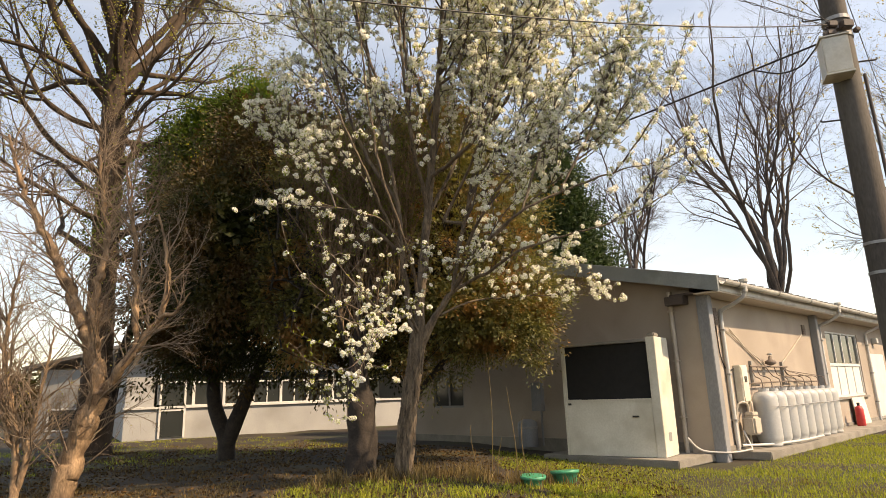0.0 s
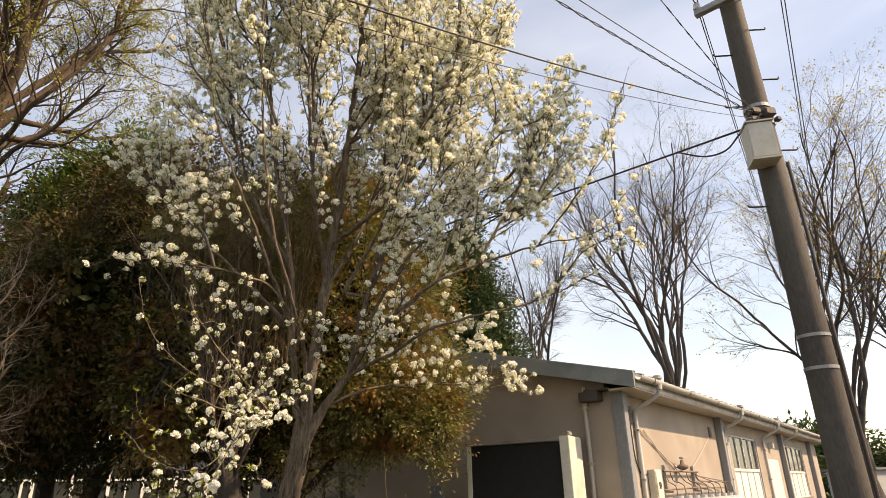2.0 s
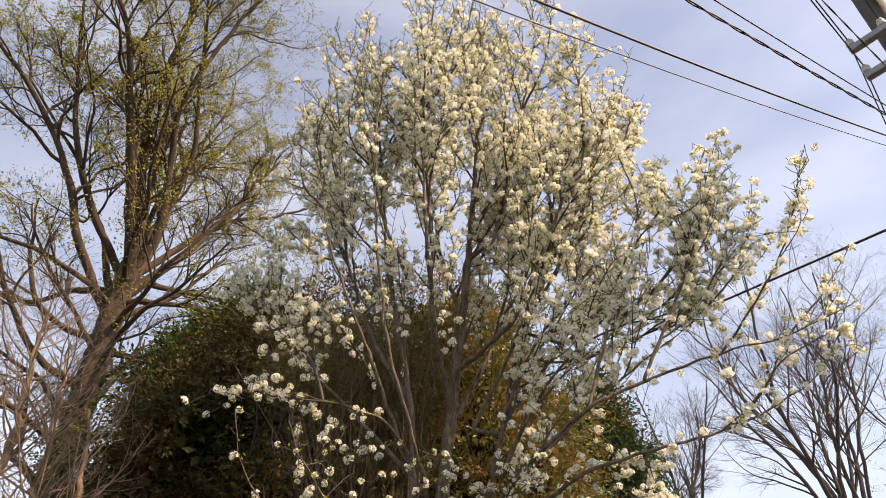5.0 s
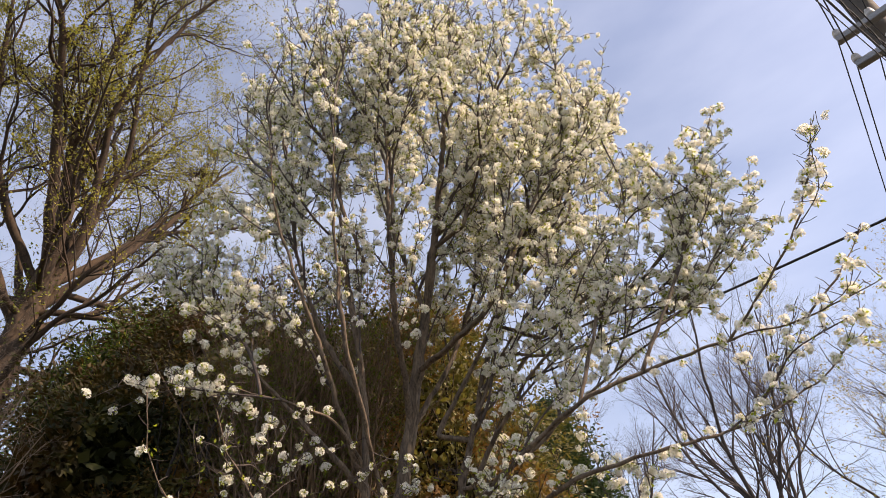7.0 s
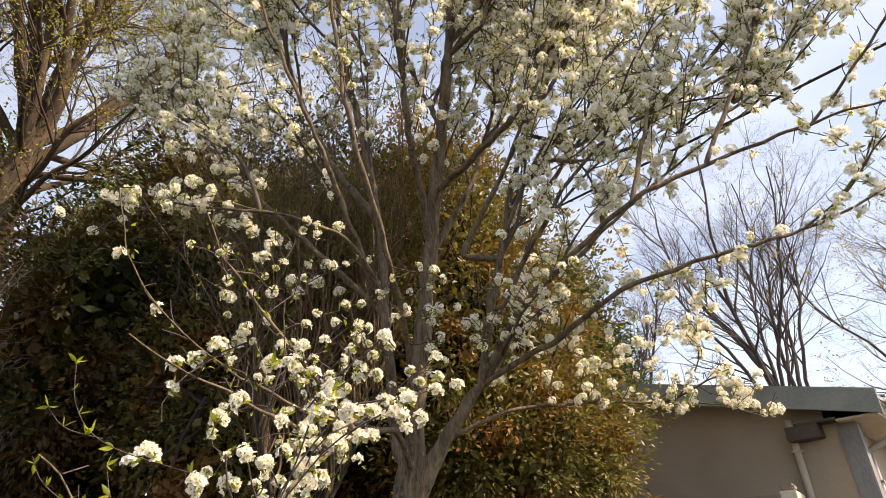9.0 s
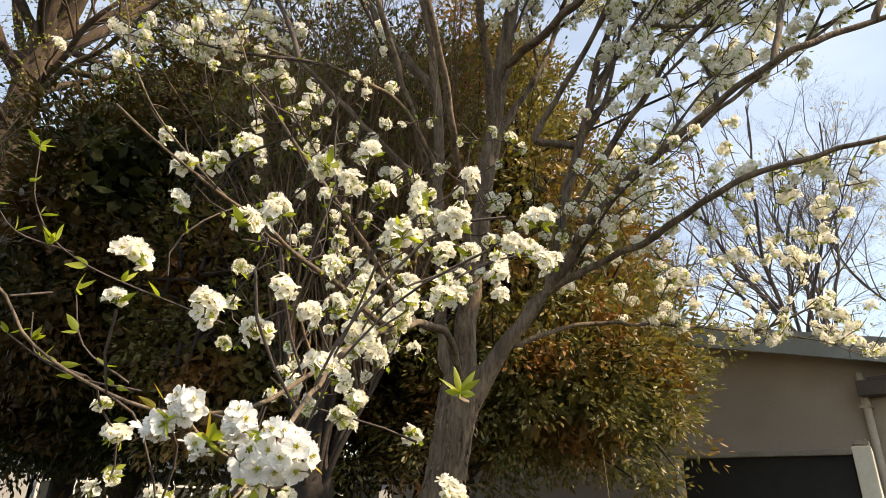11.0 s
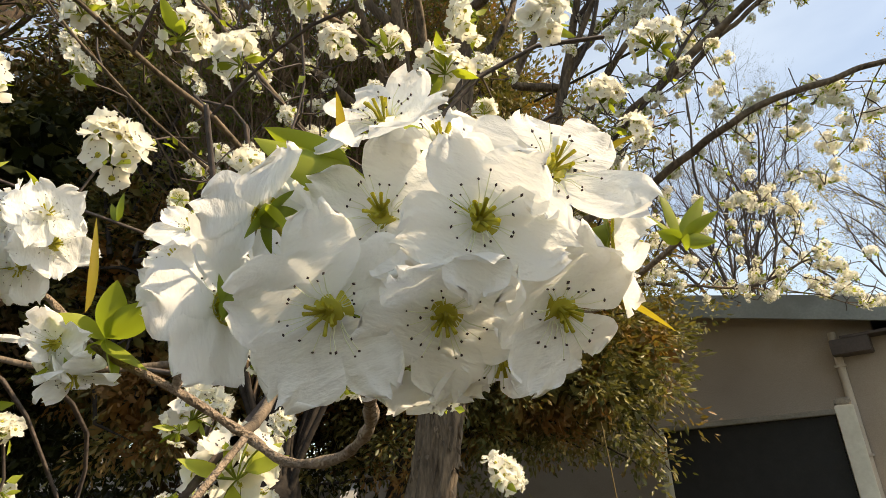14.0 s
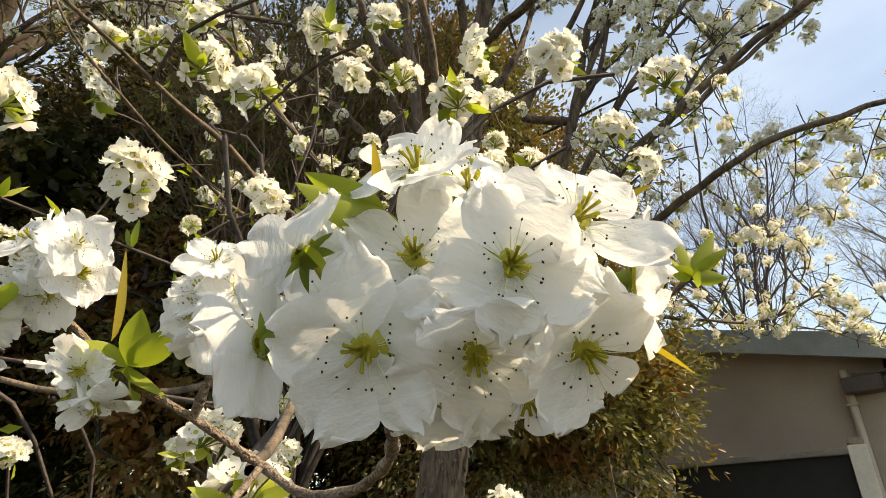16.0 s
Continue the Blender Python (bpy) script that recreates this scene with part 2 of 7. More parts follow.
M_POLE = material("weathered_pole", (0.050, 0.042, 0.036), (0.105, 0.092, 0.078), 2.0, 0.85, 0.3, 50.0, stretch=(1, 1, 0.25), dirt=(0.13, 0.12, 0.10), dirt_scale=1.8)
M_STEEL = material("galvanised_steel", (0.22, 0.22, 0.215), (0.36, 0.36, 0.35), 8.0, 0.5, 0.05, 60.0, metal=0.5)
M_BOX = material("beige_metal_box", (0.48, 0.465, 0.40), (0.60, 0.58, 0.51), 3.0, 0.5, 0.05, 40.0, dirt=(0.38, 0.35, 0.28), dirt_scale=3.0)
M_CABLE = material("black_cable", (0.01, 0.01, 0.011), (0.03, 0.03, 0.03), 20.0, 0.6, 0.0)
M_CYL = material("pale_grey_cylinder", (0.33, 0.34, 0.345), (0.44, 0.45, 0.45), 2.5, 0.45, 0.08, 40.0, per_object=0.06, dirt=(0.38, 0.36, 0.32), dirt_scale=2.5)
M_RED = material("red_paint", (0.42, 0.025, 0.03), (0.55, 0.05, 0.05), 8.0, 0.45, 0.05)
M_TUB = material("green_plastic", (0.02, 0.19, 0.10), (0.05, 0.30, 0.17), 6.0, 0.4, 0.05, 40.0)
M_RUST = material("rusty_pipe", (0.11, 0.085, 0.07), (0.22, 0.175, 0.145), 20.0, 0.8, 0.2)
M_FRAME_W = material("white_window_frame", (0.50, 0.50, 0.49), (0.64, 0.64, 0.62), 4.0, 0.5, 0.03)
M_FRAME_D = material("dark_window_frame", (0.16, 0.16, 0.155), (0.25, 0.25, 0.24), 4.0, 0.5, 0.03)
M_PANEL_W = material("white_window_panel", (0.60, 0.585, 0.55), (0.74, 0.72, 0.68), 2.5, 0.4, 0.03)
M_GLASS = glass("window_glass")
M_INSIDE = material("room_dark", (0.05, 0.05, 0.048), (0.10, 0.10, 0.095), 2.0, 0.9, 0.0)
M_CURTAIN = material("curtain", (0.30, 0.29, 0.26), (0.45, 0.43, 0.39), 5.0, 0.9, 0.2, stretch=(6, 6, 0.4))


# ==== mesh helpers ====
def raw_mesh(name, verts, faces, mats, index=None, smooth=False):
    """One mesh from arrays: faces is an (m, k) array, or a list of such arrays."""
    verts = np.asarray(verts, dtype=np.float32).reshape(-1, 3)
    groups = faces if isinstance(faces, list) else [faces]
    groups = [np.asarray(g, dtype=np.int32) for g in groups if len(g)]
    me = bpy.data.meshes.new(name)
    me.vertices.add(len(verts))
    me.vertices.foreach_set("co", verts.ravel())
    loops = np.concatenate([g.ravel() for g in groups])
    sizes = np.concatenate([np.full(len(g), g.shape[1], dtype=np.int32) for g in groups])
    starts = np.concatenate([[0], np.cumsum(sizes)[:-1]]).astype(np.int32)
    me.loops.add(len(loops))
    me.loops.foreach_set("vertex_index", loops)
    me.polygons.add(len(sizes))
    me.polygons.foreach_set("loop_start", starts)
    me.polygons.foreach_set("loop_total", sizes)
    if index is not None:
        me.polygons.foreach_set("material_index", np.asarray(index, dtype=np.int32))
    if smooth:
        me.polygons.foreach_set("use_smooth", np.ones(len(sizes), dtype=bool))
    for m in (mats if isinstance(mats, (list, tuple)) else [mats]):
        me.materials.append(m)
    me.update()
    me.validate()
    return me


def attach(name, me, parent=None, label="", kind="", m=None):
    ob = new(name, me)
    if parent is not None:
        ob.parent = parent
    if m is not None:
        ob.matrix_basis = m
    return tagged(ob, label, kind=kind)


def part(name, bm, mat, parent, label="", smooth=False, bevel=0.0):
    """Link a bmesh as one mesh object under its parent."""
    if bevel:
        bmesh.ops.bevel(bm, geom=[e for e in bm.edges], offset=bevel, segments=2, affect="EDGES", clamp_overlap=True)
    me = bpy.data.meshes.new(name)
    bm.to_mesh(me)
    bm.free()
    if smooth:
        for p in me.polygons:
            p.use_smooth = True
    me.materials.append(mat)
    return attach(name, me, parent, label)


def thing(name, label, category, m=None, group="", kind=""):
    ob = new(name)
    ob.empty_display_size = 0.2
    if m is not None:
        ob.matrix_basis = m
    return tagged(ob, label, category, group, kind)


def boxes(*spans):
    """A bmesh of boxes, each (x0, y0, z0, x1, y1, z1)."""
    bm = bmesh.new()
    for x0, y0, z0, x1, y1, z1 in spans:
        r = bmesh.ops.create_cube(bm, size=1.0)
        bmesh.ops.scale(bm, vec=(abs(x1 - x0), abs(y1 - y0), abs(z1 - z0)), verts=r["verts"])
        bmesh.ops.translate(bm, vec=((x0 + x1) / 2, (y0 + y1) / 2, (z0 + z1) / 2), verts=r["verts"])
    return bm


def lathe(profile, sides=20, x=0.0, y=0.0):
    """A bmesh turned round the z axis from (radius, z) pairs."""
    bm = bmesh.new()
    rings = []
    for r, z in profile:
        rings.append([bm.verts.new((x + r * math.cos(2 * math.pi * i / sides), y + r * math.sin(2 * math.pi * i / sides), z)) for i in range(sides)])
    for a, b in zip(rings, rings[1:]):
        for i in range(sides):
            bm.faces.new((a[i], a[(i + 1) % sides], b[(i + 1) % sides], b[i]))
    if profile[0][0] > 1e-4:
        bm.faces.new(rings[0][::-1])
    if profile[-1][0] > 1e-4:
        bm.faces.new(rings[-1])
    return bm


def tube_arrays(lines):
    """Vertices and quads of tubes; lines holds (points, radii, sides)."""
    V, Q, base = [], [], 0
    for pts, rad, sides in lines:
        pts = np.asarray(pts, dtype=float)
        rad = np.asarray(rad, dtype=float)
        n = len(pts)
        if n < 2:
            continue
        tan = np.empty_like(pts)
        tan[1:-1] = pts[2:] - pts[:-2]
        tan[0], tan[-1] = pts[1] - pts[0], pts[-1] - pts[-2]
        tan /= np.linalg.norm(tan, axis=1, keepdims=True) + 1e-9
        mean = tan.mean(axis=0)
        ref = np.array([1.0, 0, 0]) if abs(mean[0]) < abs(mean[1]) else np.array([0, 1.0, 0])
        if abs(mean[2]) < 0.4:
            ref = np.array([0, 0, 1.0])
        s = np.cross(tan, ref)
        s /= np.linalg.norm(s, axis=1, keepdims=True) + 1e-9
        w = np.cross(tan, s)
        ang = np.arange(sides) * 2 * np.pi / sides
        ring = pts[:, None, :] + rad[:, None, None] * (np.cos(ang)[None, :, None] * s[:, None, :] + np.sin(ang)[None, :, None] * w[:, None, :])
        V.append(ring.reshape(-1, 3))
        i = np.arange(n - 1)[:, None] * sides
        j = np.arange(sides)[None, :]
        k = (np.arange(sides)[None, :] + 1) % sides
        q = np.stack([i + j, i + k, i + sides + k, i + sides + j], axis=-1).reshape(-1, 4)
        Q.append(q + base)
        base += n * sides
    return np.concatenate(V), np.concatenate(Q)


def tube_mesh(name, lines, mat, smooth=True):
    v, q = tube_arrays(lines)
    return raw_mesh(name, v, q, mat, smooth=smooth)


def furrowed(name, pts, rad, mat, sides=22, depth=1.0, step=0.035):
    """A branch with ridged, uneven bark pressed into its mesh."""
    pts, rad = np.asarray(pts, dtype=float), np.asarray(rad, dtype=float)
    cum = np.concatenate([[0], np.cumsum(np.linalg.norm(np.diff(pts, axis=0), axis=1))])
    s = np.linspace(0, cum[-1], max(4, int(cum[-1] / step)))
    line = np.stack([np.interp(s, cum, pts[:, k]) for k in range(3)], axis=1)
    line[1:-1] = 0.5 * line[1:-1] + 0.25 * (line[:-2] + line[2:])
    r = np.interp(s, cum, rad)
    v, q = tube_arrays([(line, r, sides)])
    mid = np.repeat(line, sides, axis=0)
    rr = np.repeat(r, sides)
    ang = np.tile(np.arange(sides) * 2 * np.pi / sides, len(line))
    out = np.empty(len(v))
    for i in range(len(v)):
        c, n, z = math.cos(ang[i]), math.sin(ang[i]), s[i // sides]
        out[i] = 0.16 * noise.noise(Vector((c * 1.3, n * 1.3, z * 2.2))) + 0.20 * noise.noise(Vector((c * 4.2, n * 4.2, z * 3.6 + 7))) + 0.10 * noise.noise(Vector((c * 9, n * 9, z * 11)))
    v = mid + (v - mid) * (1 + depth * out)[:, None]
    return raw_mesh(name, v, q, mat, smooth=True)


def curve_points(ctrl, step):
    """A smooth line through control points (Catmull-Rom), about step apart."""
    c = np.asarray(ctrl, dtype=float)
    c = np.vstack([2 * c[0] - c[1], c, 2 * c[-1] - c[-2]])
    out = []
    for i in range(1, len(c) - 2):
        n = max(2, int(np.linalg.norm(c[i + 1] - c[i]) / step))
        t = np.linspace(0, 1, n, endpoint=False)[:, None]
        out.append(0.5 * (2 * c[i] + (c[i + 1] - c[i - 1]) * t + (2 * c[i - 1] - 5 * c[i] + 4 * c[i + 1] - c[i + 2]) * t ** 2 + (3 * c[i] - c[i - 1] - 3 * c[i + 1] + c[i + 2]) * t ** 3))
    out.append(c[-2][None])
    return np.vstack(out)


def rand_dirs(rng, n):
    d = rng.normal(size=(n, 3))
    return d / np.linalg.norm(d, axis=1, keepdims=True)


def leaf_arrays(rng, pts, length, width, along=None, fold=0.25, droop=0.0):
    """One folded four-cornered leaf at each point."""
    n = len(pts)
    d = rand_dirs(rng, n) if along is None else along + 0.6 * rand_dirs(rng, n)
    d[:, 2] -= droop
    d /= np.linalg.norm(d, axis=1, keepdims=True)
    s = np.cross(d, rand_dirs(rng, n))
    s /= np.linalg.norm(s, axis=1, keepdims=True) + 1e-9
    w = np.cross(d, s)
    L = (length * rng.uniform(0.7, 1.25, n))[:, None]
    W = (width * rng.uniform(0.7, 1.25, n))[:, None]
    a, c = pts, pts + d * L
    mid = pts + d * L * 0.45
    b, e = mid + s * W / 2 + w * W * fold, mid - s * W / 2 + w * W * fold
    V = np.stack([a, b, c, e], axis=1).reshape(-1, 3)
    i = np.arange(n)[:, None] * 4
    F = np.concatenate([i + np.array([[0, 1, 2]]), i + np.array([[0, 2, 3]])])
    return V, F


def ground_z(x, y):
    """The height of the ground."""
    t = np.clip((np.asarray(y, dtype=float) - 2.5) / 7.0, 0, 1)
    s = t * t * (3 - 2 * t)
    mound = 0.10 * np.exp(-(((np.asarray(x, dtype=float) + 0.5) / 1.1) ** 2 + ((np.asarray(y, dtype=float) - 9.8) / 1.1) ** 2))
    side = 1 - np.clip((np.asarray(x, dtype=float) - 0.5) / 2.5, 0, 1)
    return 0.16 * s * side + mound


def grow(rng, out, start, heading, length, radius, level, plan):
    """A branch with its side branches; plan holds one row a level: children, length ratio, spread, lift, wobble."""
    kids, ratio, spread, lift, wob, sides, seg = plan[level]
    n = max(3, int(length / seg) + 1)
    d = heading / np.linalg.norm(heading)
    pts, p = [np.array(start, dtype=float)], np.array(start, dtype=float)
    dirs = [d]
    for i in range(n):
        d = d + wob * rng.normal(size=3) + np.array([0, 0, lift])
        d /= np.linalg.norm(d)
        p = p + d * length / n
        pts.append(p)
        dirs.append(d)
    tip = 0.25 if level + 1 < len(plan) else 0.35
    rad = radius * (1 - (1 - tip) * np.linspace(0, 1, n + 1) ** 1.1)
    out.append((np.array(pts), rad, sides, level))
    if level + 1 >= len(plan):
        return
    for k in range(kids):
        f = rng.uniform(0.22, 1.0) if level else rng.uniform(0.3, 1.0)
        i = min(n - 1, int(f * n))
        q = pts[i] + (pts[i + 1] - pts[i]) * (f * n - i)
        side = np.cross(dirs[i], rand_dirs(rng, 1)[0])
        side /= np.linalg.norm(side) + 1e-9
        h = dirs[i] * math.cos(spread) + side * math.sin(spread)
        grow(rng, out, q, h, length * ratio * rng.uniform(0.6, 1.15) * (1.15 - 0.5 * f), max(0.0022, rad[i] * rng.uniform(0.45, 0.62)), level + 1, plan)


# ==== ground ====
def spaced(lo, hi, near_lo, near_hi, fine, growth=1.22):
    mid = list(np.arange(near_lo, near_hi, fine))
    up, step, v = [], fine, near_hi
    while v < hi:
        up.append(v)
        step *= growth
        v += step
    dn, step, v = [], fine, near_lo - fine
    while v > lo:
        dn.append(v)
        step *= growth
        v -= step
    return np.array([lo] + dn[::-1] + mid + up + [hi])


gx, gy = spaced(-900, 900, -14, 16, 0.35), spaced(-400, 1500, -2, 30, 0.35)
GX, GY = np.meshgrid(gx, gy, indexing="ij")
GZ = ground_z(GX, GY) + 0.012 * np.sin(GX * 2.1 + 1.3 * np.sin(GY * 1.7)) + 0.010 * np.sin(GY * 2.9 + GX)
idx = np.arange(GX.size).reshape(GX.shape)
quads = np.stack([idx[:-1, :-1], idx[1:, :-1], idx[1:, 1:], idx[:-1, 1:]], axis=-1).reshape(-1, 4)
tagged(new("ground", raw_mesh("ground", np.stack([GX, GY, GZ], axis=-1), quads, M_GROUND, smooth=True)), "trodden soil with patchy grass and dry leaves", "ground", kind="structure")


def blades(name, label, seed, n, x0, x1, y0, y1, h, mat, clumps=0, keep=None):
    rng = np.random.default_rng(seed)
    x, y = rng.uniform(x0, x1, n), rng.uniform(y0, y1, n)
    if clumps:
        cx, cy = rng.uniform(x0, x1, clumps), rng.uniform(y0, y1, clumps)
        pick = rng.integers(0, clumps, n)
        x, y = cx[pick] + rng.normal(0, 0.10, n), cy[pick] + rng.normal(0, 0.10, n)
    if keep is not None:
        ok = keep(x, y)
        x, y = x[ok], y[ok]
        n = len(x)
    z = ground_z(x, y) - 0.01
    a = rng.uniform(0, 2 * np.pi, n)
    hh = h * rng.uniform(0.4, 1.3, n)
    lean = rng.normal(0, 0.35, (n, 2)) * hh[:, None]
    w = 0.0025 + 0.03 * hh
    p = np.stack([x, y, z], axis=1)
    s = np.stack([np.cos(a), np.sin(a), np.zeros(n)], axis=1) * w[:, None]
    top = p + np.stack([lean[:, 0], lean[:, 1], hh], axis=1)
    mid = p + np.stack([lean[:, 0] * 0.3, lean[:, 1] * 0.3, hh * 0.55], axis=1)
    V = np.stack([p - s, p + s, mid + s * 0.7, mid - s * 0.7, top], axis=1).reshape(-1, 3)
    i = np.arange(n)[:, None] * 5
    F = [i + np.array([[0, 1, 2, 3]]), i + np.array([[3, 2, 4]])]
    tagged(new(name, raw_mesh(name, V, F, mat)), label, "grass", kind="stuff")


U2, V2 = np.array([0.72, 0.694]), np.array([-0.694, 0.72])


def outside_house(x, y):
    a, b = 0.72 * x + 0.694 * y, -0.694 * x + 0.72 * y
    return ~((a > 11.2) & (b > 4.7))


blades("lawn_grass", "sunlit green lawn beside the annex", 3, 130000, 1.0, 16.0, 5.5, 17.0, 0.06, M_GRASS, keep=lambda x, y: outside_house(x, y) & (y > 12.6 - 1.3 * x))
blades("lawn_grass", "patchy sunlit grass before the white wing", 4, 22000, -14.0, 4.0, 10.0, 26.0, 0.07, M_GRASS, 900, lambda x, y: outside_house(x, y) & (-0.694 * x + 0.72 * y > 14.0))
blades("dry_grass", "straw-coloured dry grass round the tree foot", 5, 20000, -9.0, 5.5, 6.5, 13.0, 0.06, M_STRAW, 420, lambda x, y: outside_house(x, y) & (y < 10.6))
blades("dry_grass", "short patchy grass on the open soil", 8, 26000, -9.0, 7.0, -1.0, 7.0, 0.04, M_GRASS, 1300)
blades("lawn_grass", "tufts of fresh grass at the tree foot", 9, 7000, -2.2, 3.0, 7.6, 9.5, 0.085, M_GRASS, 240)
blades("dry_grass", "thin dry grass and moss under the trees", 10, 26000, -11.0, 1.0, 8.0, 20.0, 0.055, M_STRAW, 1500, outside_house)
blades("weeds", "taller dry weeds at the tree foot", 6, 1400, -1.8, 1.8, 9.2, 10.4, 0.20, M_STRAW, 60, outside_house)

rng = np.random.default_rng(7)
lx, ly = rng.uniform(-10.0, 3.5, 16000), rng.uniform(6.5, 18.0, 16000)
ok = outside_house(lx, ly)
lp = np.stack([lx[ok], ly[ok], ground_z(lx[ok], ly[ok]) + 0.012], axis=1)
v, f = leaf_arrays(rng, lp, 0.06, 0.035, np.stack([rng.normal(size=len(lp)), rng.normal(size=len(lp)), 0 * lp[:, 0]], axis=1) * 2.0)
tagged(new("leaf_litter", raw_mesh("leaf_litter", v, f, M_LITTER)), "brown fallen leaves scattered over the soil", "leaves", kind="stuff")


# ==== annex building ====
HOUSE = pose(0, 0, 0, 0, 0, 43.95)
A0, A1, B0, B1 = 12.45, 36.2, 5.39, 14.4      # gable wall, far end, long wall, back wall
EAVE, SLOPE, RIDGE_B = 3.45, 0.25, 9.9
house = thing("annex_building", "single-storey annex with pinkish mortar walls and grey fascia", "building", HOUSE)

WIN = [(20.4, 23.7), (28.2, 32.2)]
Z_SILL, Z_HEAD = 0.95, 2.82
spans, a = [], A0
for w0, w1 in WIN:
    spans += [(a, B0, -0.1, w0, B0 + 0.18, 3.2), (w0, B0, -0.1, w1, B0 + 0.18, Z_SILL), (w0, B0, Z_HEAD, w1, B0 + 0.18, 3.2)]
    a = w1
spans.append((a, B0, -0.1, A1, B0 + 0.18, 3.2))
bm = boxes(*spans)
bmesh.ops.remove_doubles(bm, verts=bm.verts, dist=0.001)
part("long_wall", bm, M_WALL, house)

# gable wall with a window hole, its top following the roof
bm = bmesh.new()
gw0, gw1, gz0, gz1 = 12.15, 13.35, 1.05, 1.95
roof_z = lambda b: EAVE - 0.12 + SLOPE * (min(b, 2 * RIDGE_B - b) - 4.89)
cols = [B0 + 0.18, gw0, gw1, B1 - 0.18]


def gable_piece(b_lo, b_hi, z_lo, z_hi=None):
    stops = [b_lo] + [b for b in (RIDGE_B,) if b_lo < b < b_hi] + [b_hi]
    for p, q in zip(stops, stops[1:]):
        zs = [(z_hi if z_hi is not None else roof_z(p)), (z_hi if z_hi is not None else roof_z(q))]
        v = [bm.verts.new(c) for c in ((A0, p, z_lo), (A0, q, z_lo), (A0, q, zs[1]), (A0, p, zs[0]), (A0 + 0.18, p, z_lo), (A0 + 0.18, q, z_lo), (A0 + 0.18, q, zs[1]), (A0 + 0.18, p, zs[0]))]
        for f in ((0, 3, 2, 1), (4, 5, 6, 7), (0, 1, 5, 4), (3, 7, 6, 2), (1, 2, 6, 5), (0, 4, 7, 3)):
            bm.faces.new([v[i] for i in f])


gable_piece(B0 + 0.18, gw0, -0.1)
gable_piece(gw0, gw1, -0.1, gz0)
gable_piece(gw0, gw1, gz1)
gable_piece(gw1, B1 - 0.18, -0.1)
bmesh.ops.remove_doubles(bm, verts=bm.verts, dist=0.001)
part("gable_wall", bm, M_WALL, house)
part("back_wall", boxes((A0, B1 - 0.18, -0.1, A1, B1, 3.2)), M_WALL, house)
part("end_wall", boxes((A1 - 0.18, B0 + 0.18, -0.1, A1, B1 - 0.18, 3.2)), M_WALL, house)
part("room_floor", boxes((A0 + 0.18, B0 + 0.18, 0.1, A1 - 0.18, B1 - 0.18, 0.2)), M_INSIDE, house)
part("plinth_band", boxes((A0 - 0.03, B0 + 0.5, 0.0, A0 - 0.002, B1, 0.33), (A0 + 0.4, B0 - 0.03, 0.0, A1, B0 - 0.002, 0.24)), M_CONCRETE, house, "darker concrete base course")


def roof_half(b_out, sign):
    bm = bmesh.new()
    z_out, z_top = EAVE, EAVE + SLOPE * abs(RIDGE_B - b_out)
    v = [bm.verts.new(c) for c in ((A0 - 0.25, b_out, z_out), (A1 + 0.3, b_out, z_out), (A1 + 0.3, RIDGE_B, z_top), (A0 - 0.25, RIDGE_B, z_top),
                                   (A0 - 0.25, b_out, z_out - 0.07), (A1 + 0.3, b_out, z_out - 0.07), (A1 + 0.3, RIDGE_B, z_top - 0.07), (A0 - 0.25, RIDGE_B, z_top - 0.07))]
    for f in ((0, 1, 2, 3), (4, 7, 6, 5), (0, 4, 5, 1), (3, 2, 6, 7), (0, 3, 7, 4), (1, 5, 6, 2)):
        bm.faces.new([v[i] for i in f])
    bmesh.ops.recalc_face_normals(bm, faces=bm.faces)
    return bm


roof = part("roof", roof_half(4.89, 1), M_ROOF, house, "low-pitched roof of dark metal sheet")
part("roof_slope", roof_half(2 * RIDGE_B - 4.89, -1), M_ROOF, house)
# standing seams on the sunlit slope
lines = []
for i in range(52):
    a = A0 - 0.2 + i * 0.46
    lines.append(([(a, 4.86, EAVE + 0.012), (a, RIDGE_B, EAVE + 0.012 + SLOPE * (RIDGE_B - 4.86))], [0.018, 0.018], 4))
attach("roof_seams", tube_mesh("roof_seams", lines, M_ROOF, False), house)


def fascia(b_out):
    bm = bmesh.new()
    z0, z1 = EAVE + 0.02, EAVE + 0.02 + SLOPE * abs(RIDGE_B - b_out)
    fa, fb = A0 - 0.31, A0 - 0.255
    v = [bm.verts.new(c) for c in ((fa, b_out, z0), (fa, RIDGE_B, z1), (fa, RIDGE_B, z1 - 0.32), (fa, b_out, z0 - 0.30), (fb, b_out, z0), (fb, RIDGE_B, z1), (fb, RIDGE_B, z1 - 0.32), (fb, b_out, z0 - 0.30))]
    for f in ((0, 1, 2, 3), (4, 7, 6, 5), (0, 4, 5, 1), (3, 2, 6, 7), (0, 3, 7, 4), (1, 5, 6, 2)):
        bm.faces.new([v[i] for i in f])
    bmesh.ops.recalc_face_normals(bm, faces=bm.faces)
    return bm


part("fascia", fascia(4.86), M_FASCIA, house, "grey painted gable fascia board")
part("fascia", fascia(2 * RIDGE_B - 4.86), M_FASCIA, house)
part("soffit", boxes((A0 - 0.25, 4.92, 3.17, A1 + 0.25, B0 + 0.0, 3.2)), M_PIPE_BEIGE, house, "pale boarded eaves soffit")
part("gable_soffit", boxes((A0 - 0.25, B0, 3.2, A0, B0 + 0.5, 3.23)), M_PIPE_B, house)
part("eaves_board", boxes((A0 - 0.25, 4.90, 3.2, A1 + 0.25, 4.925, 3.38)), M_GUTTER, house)

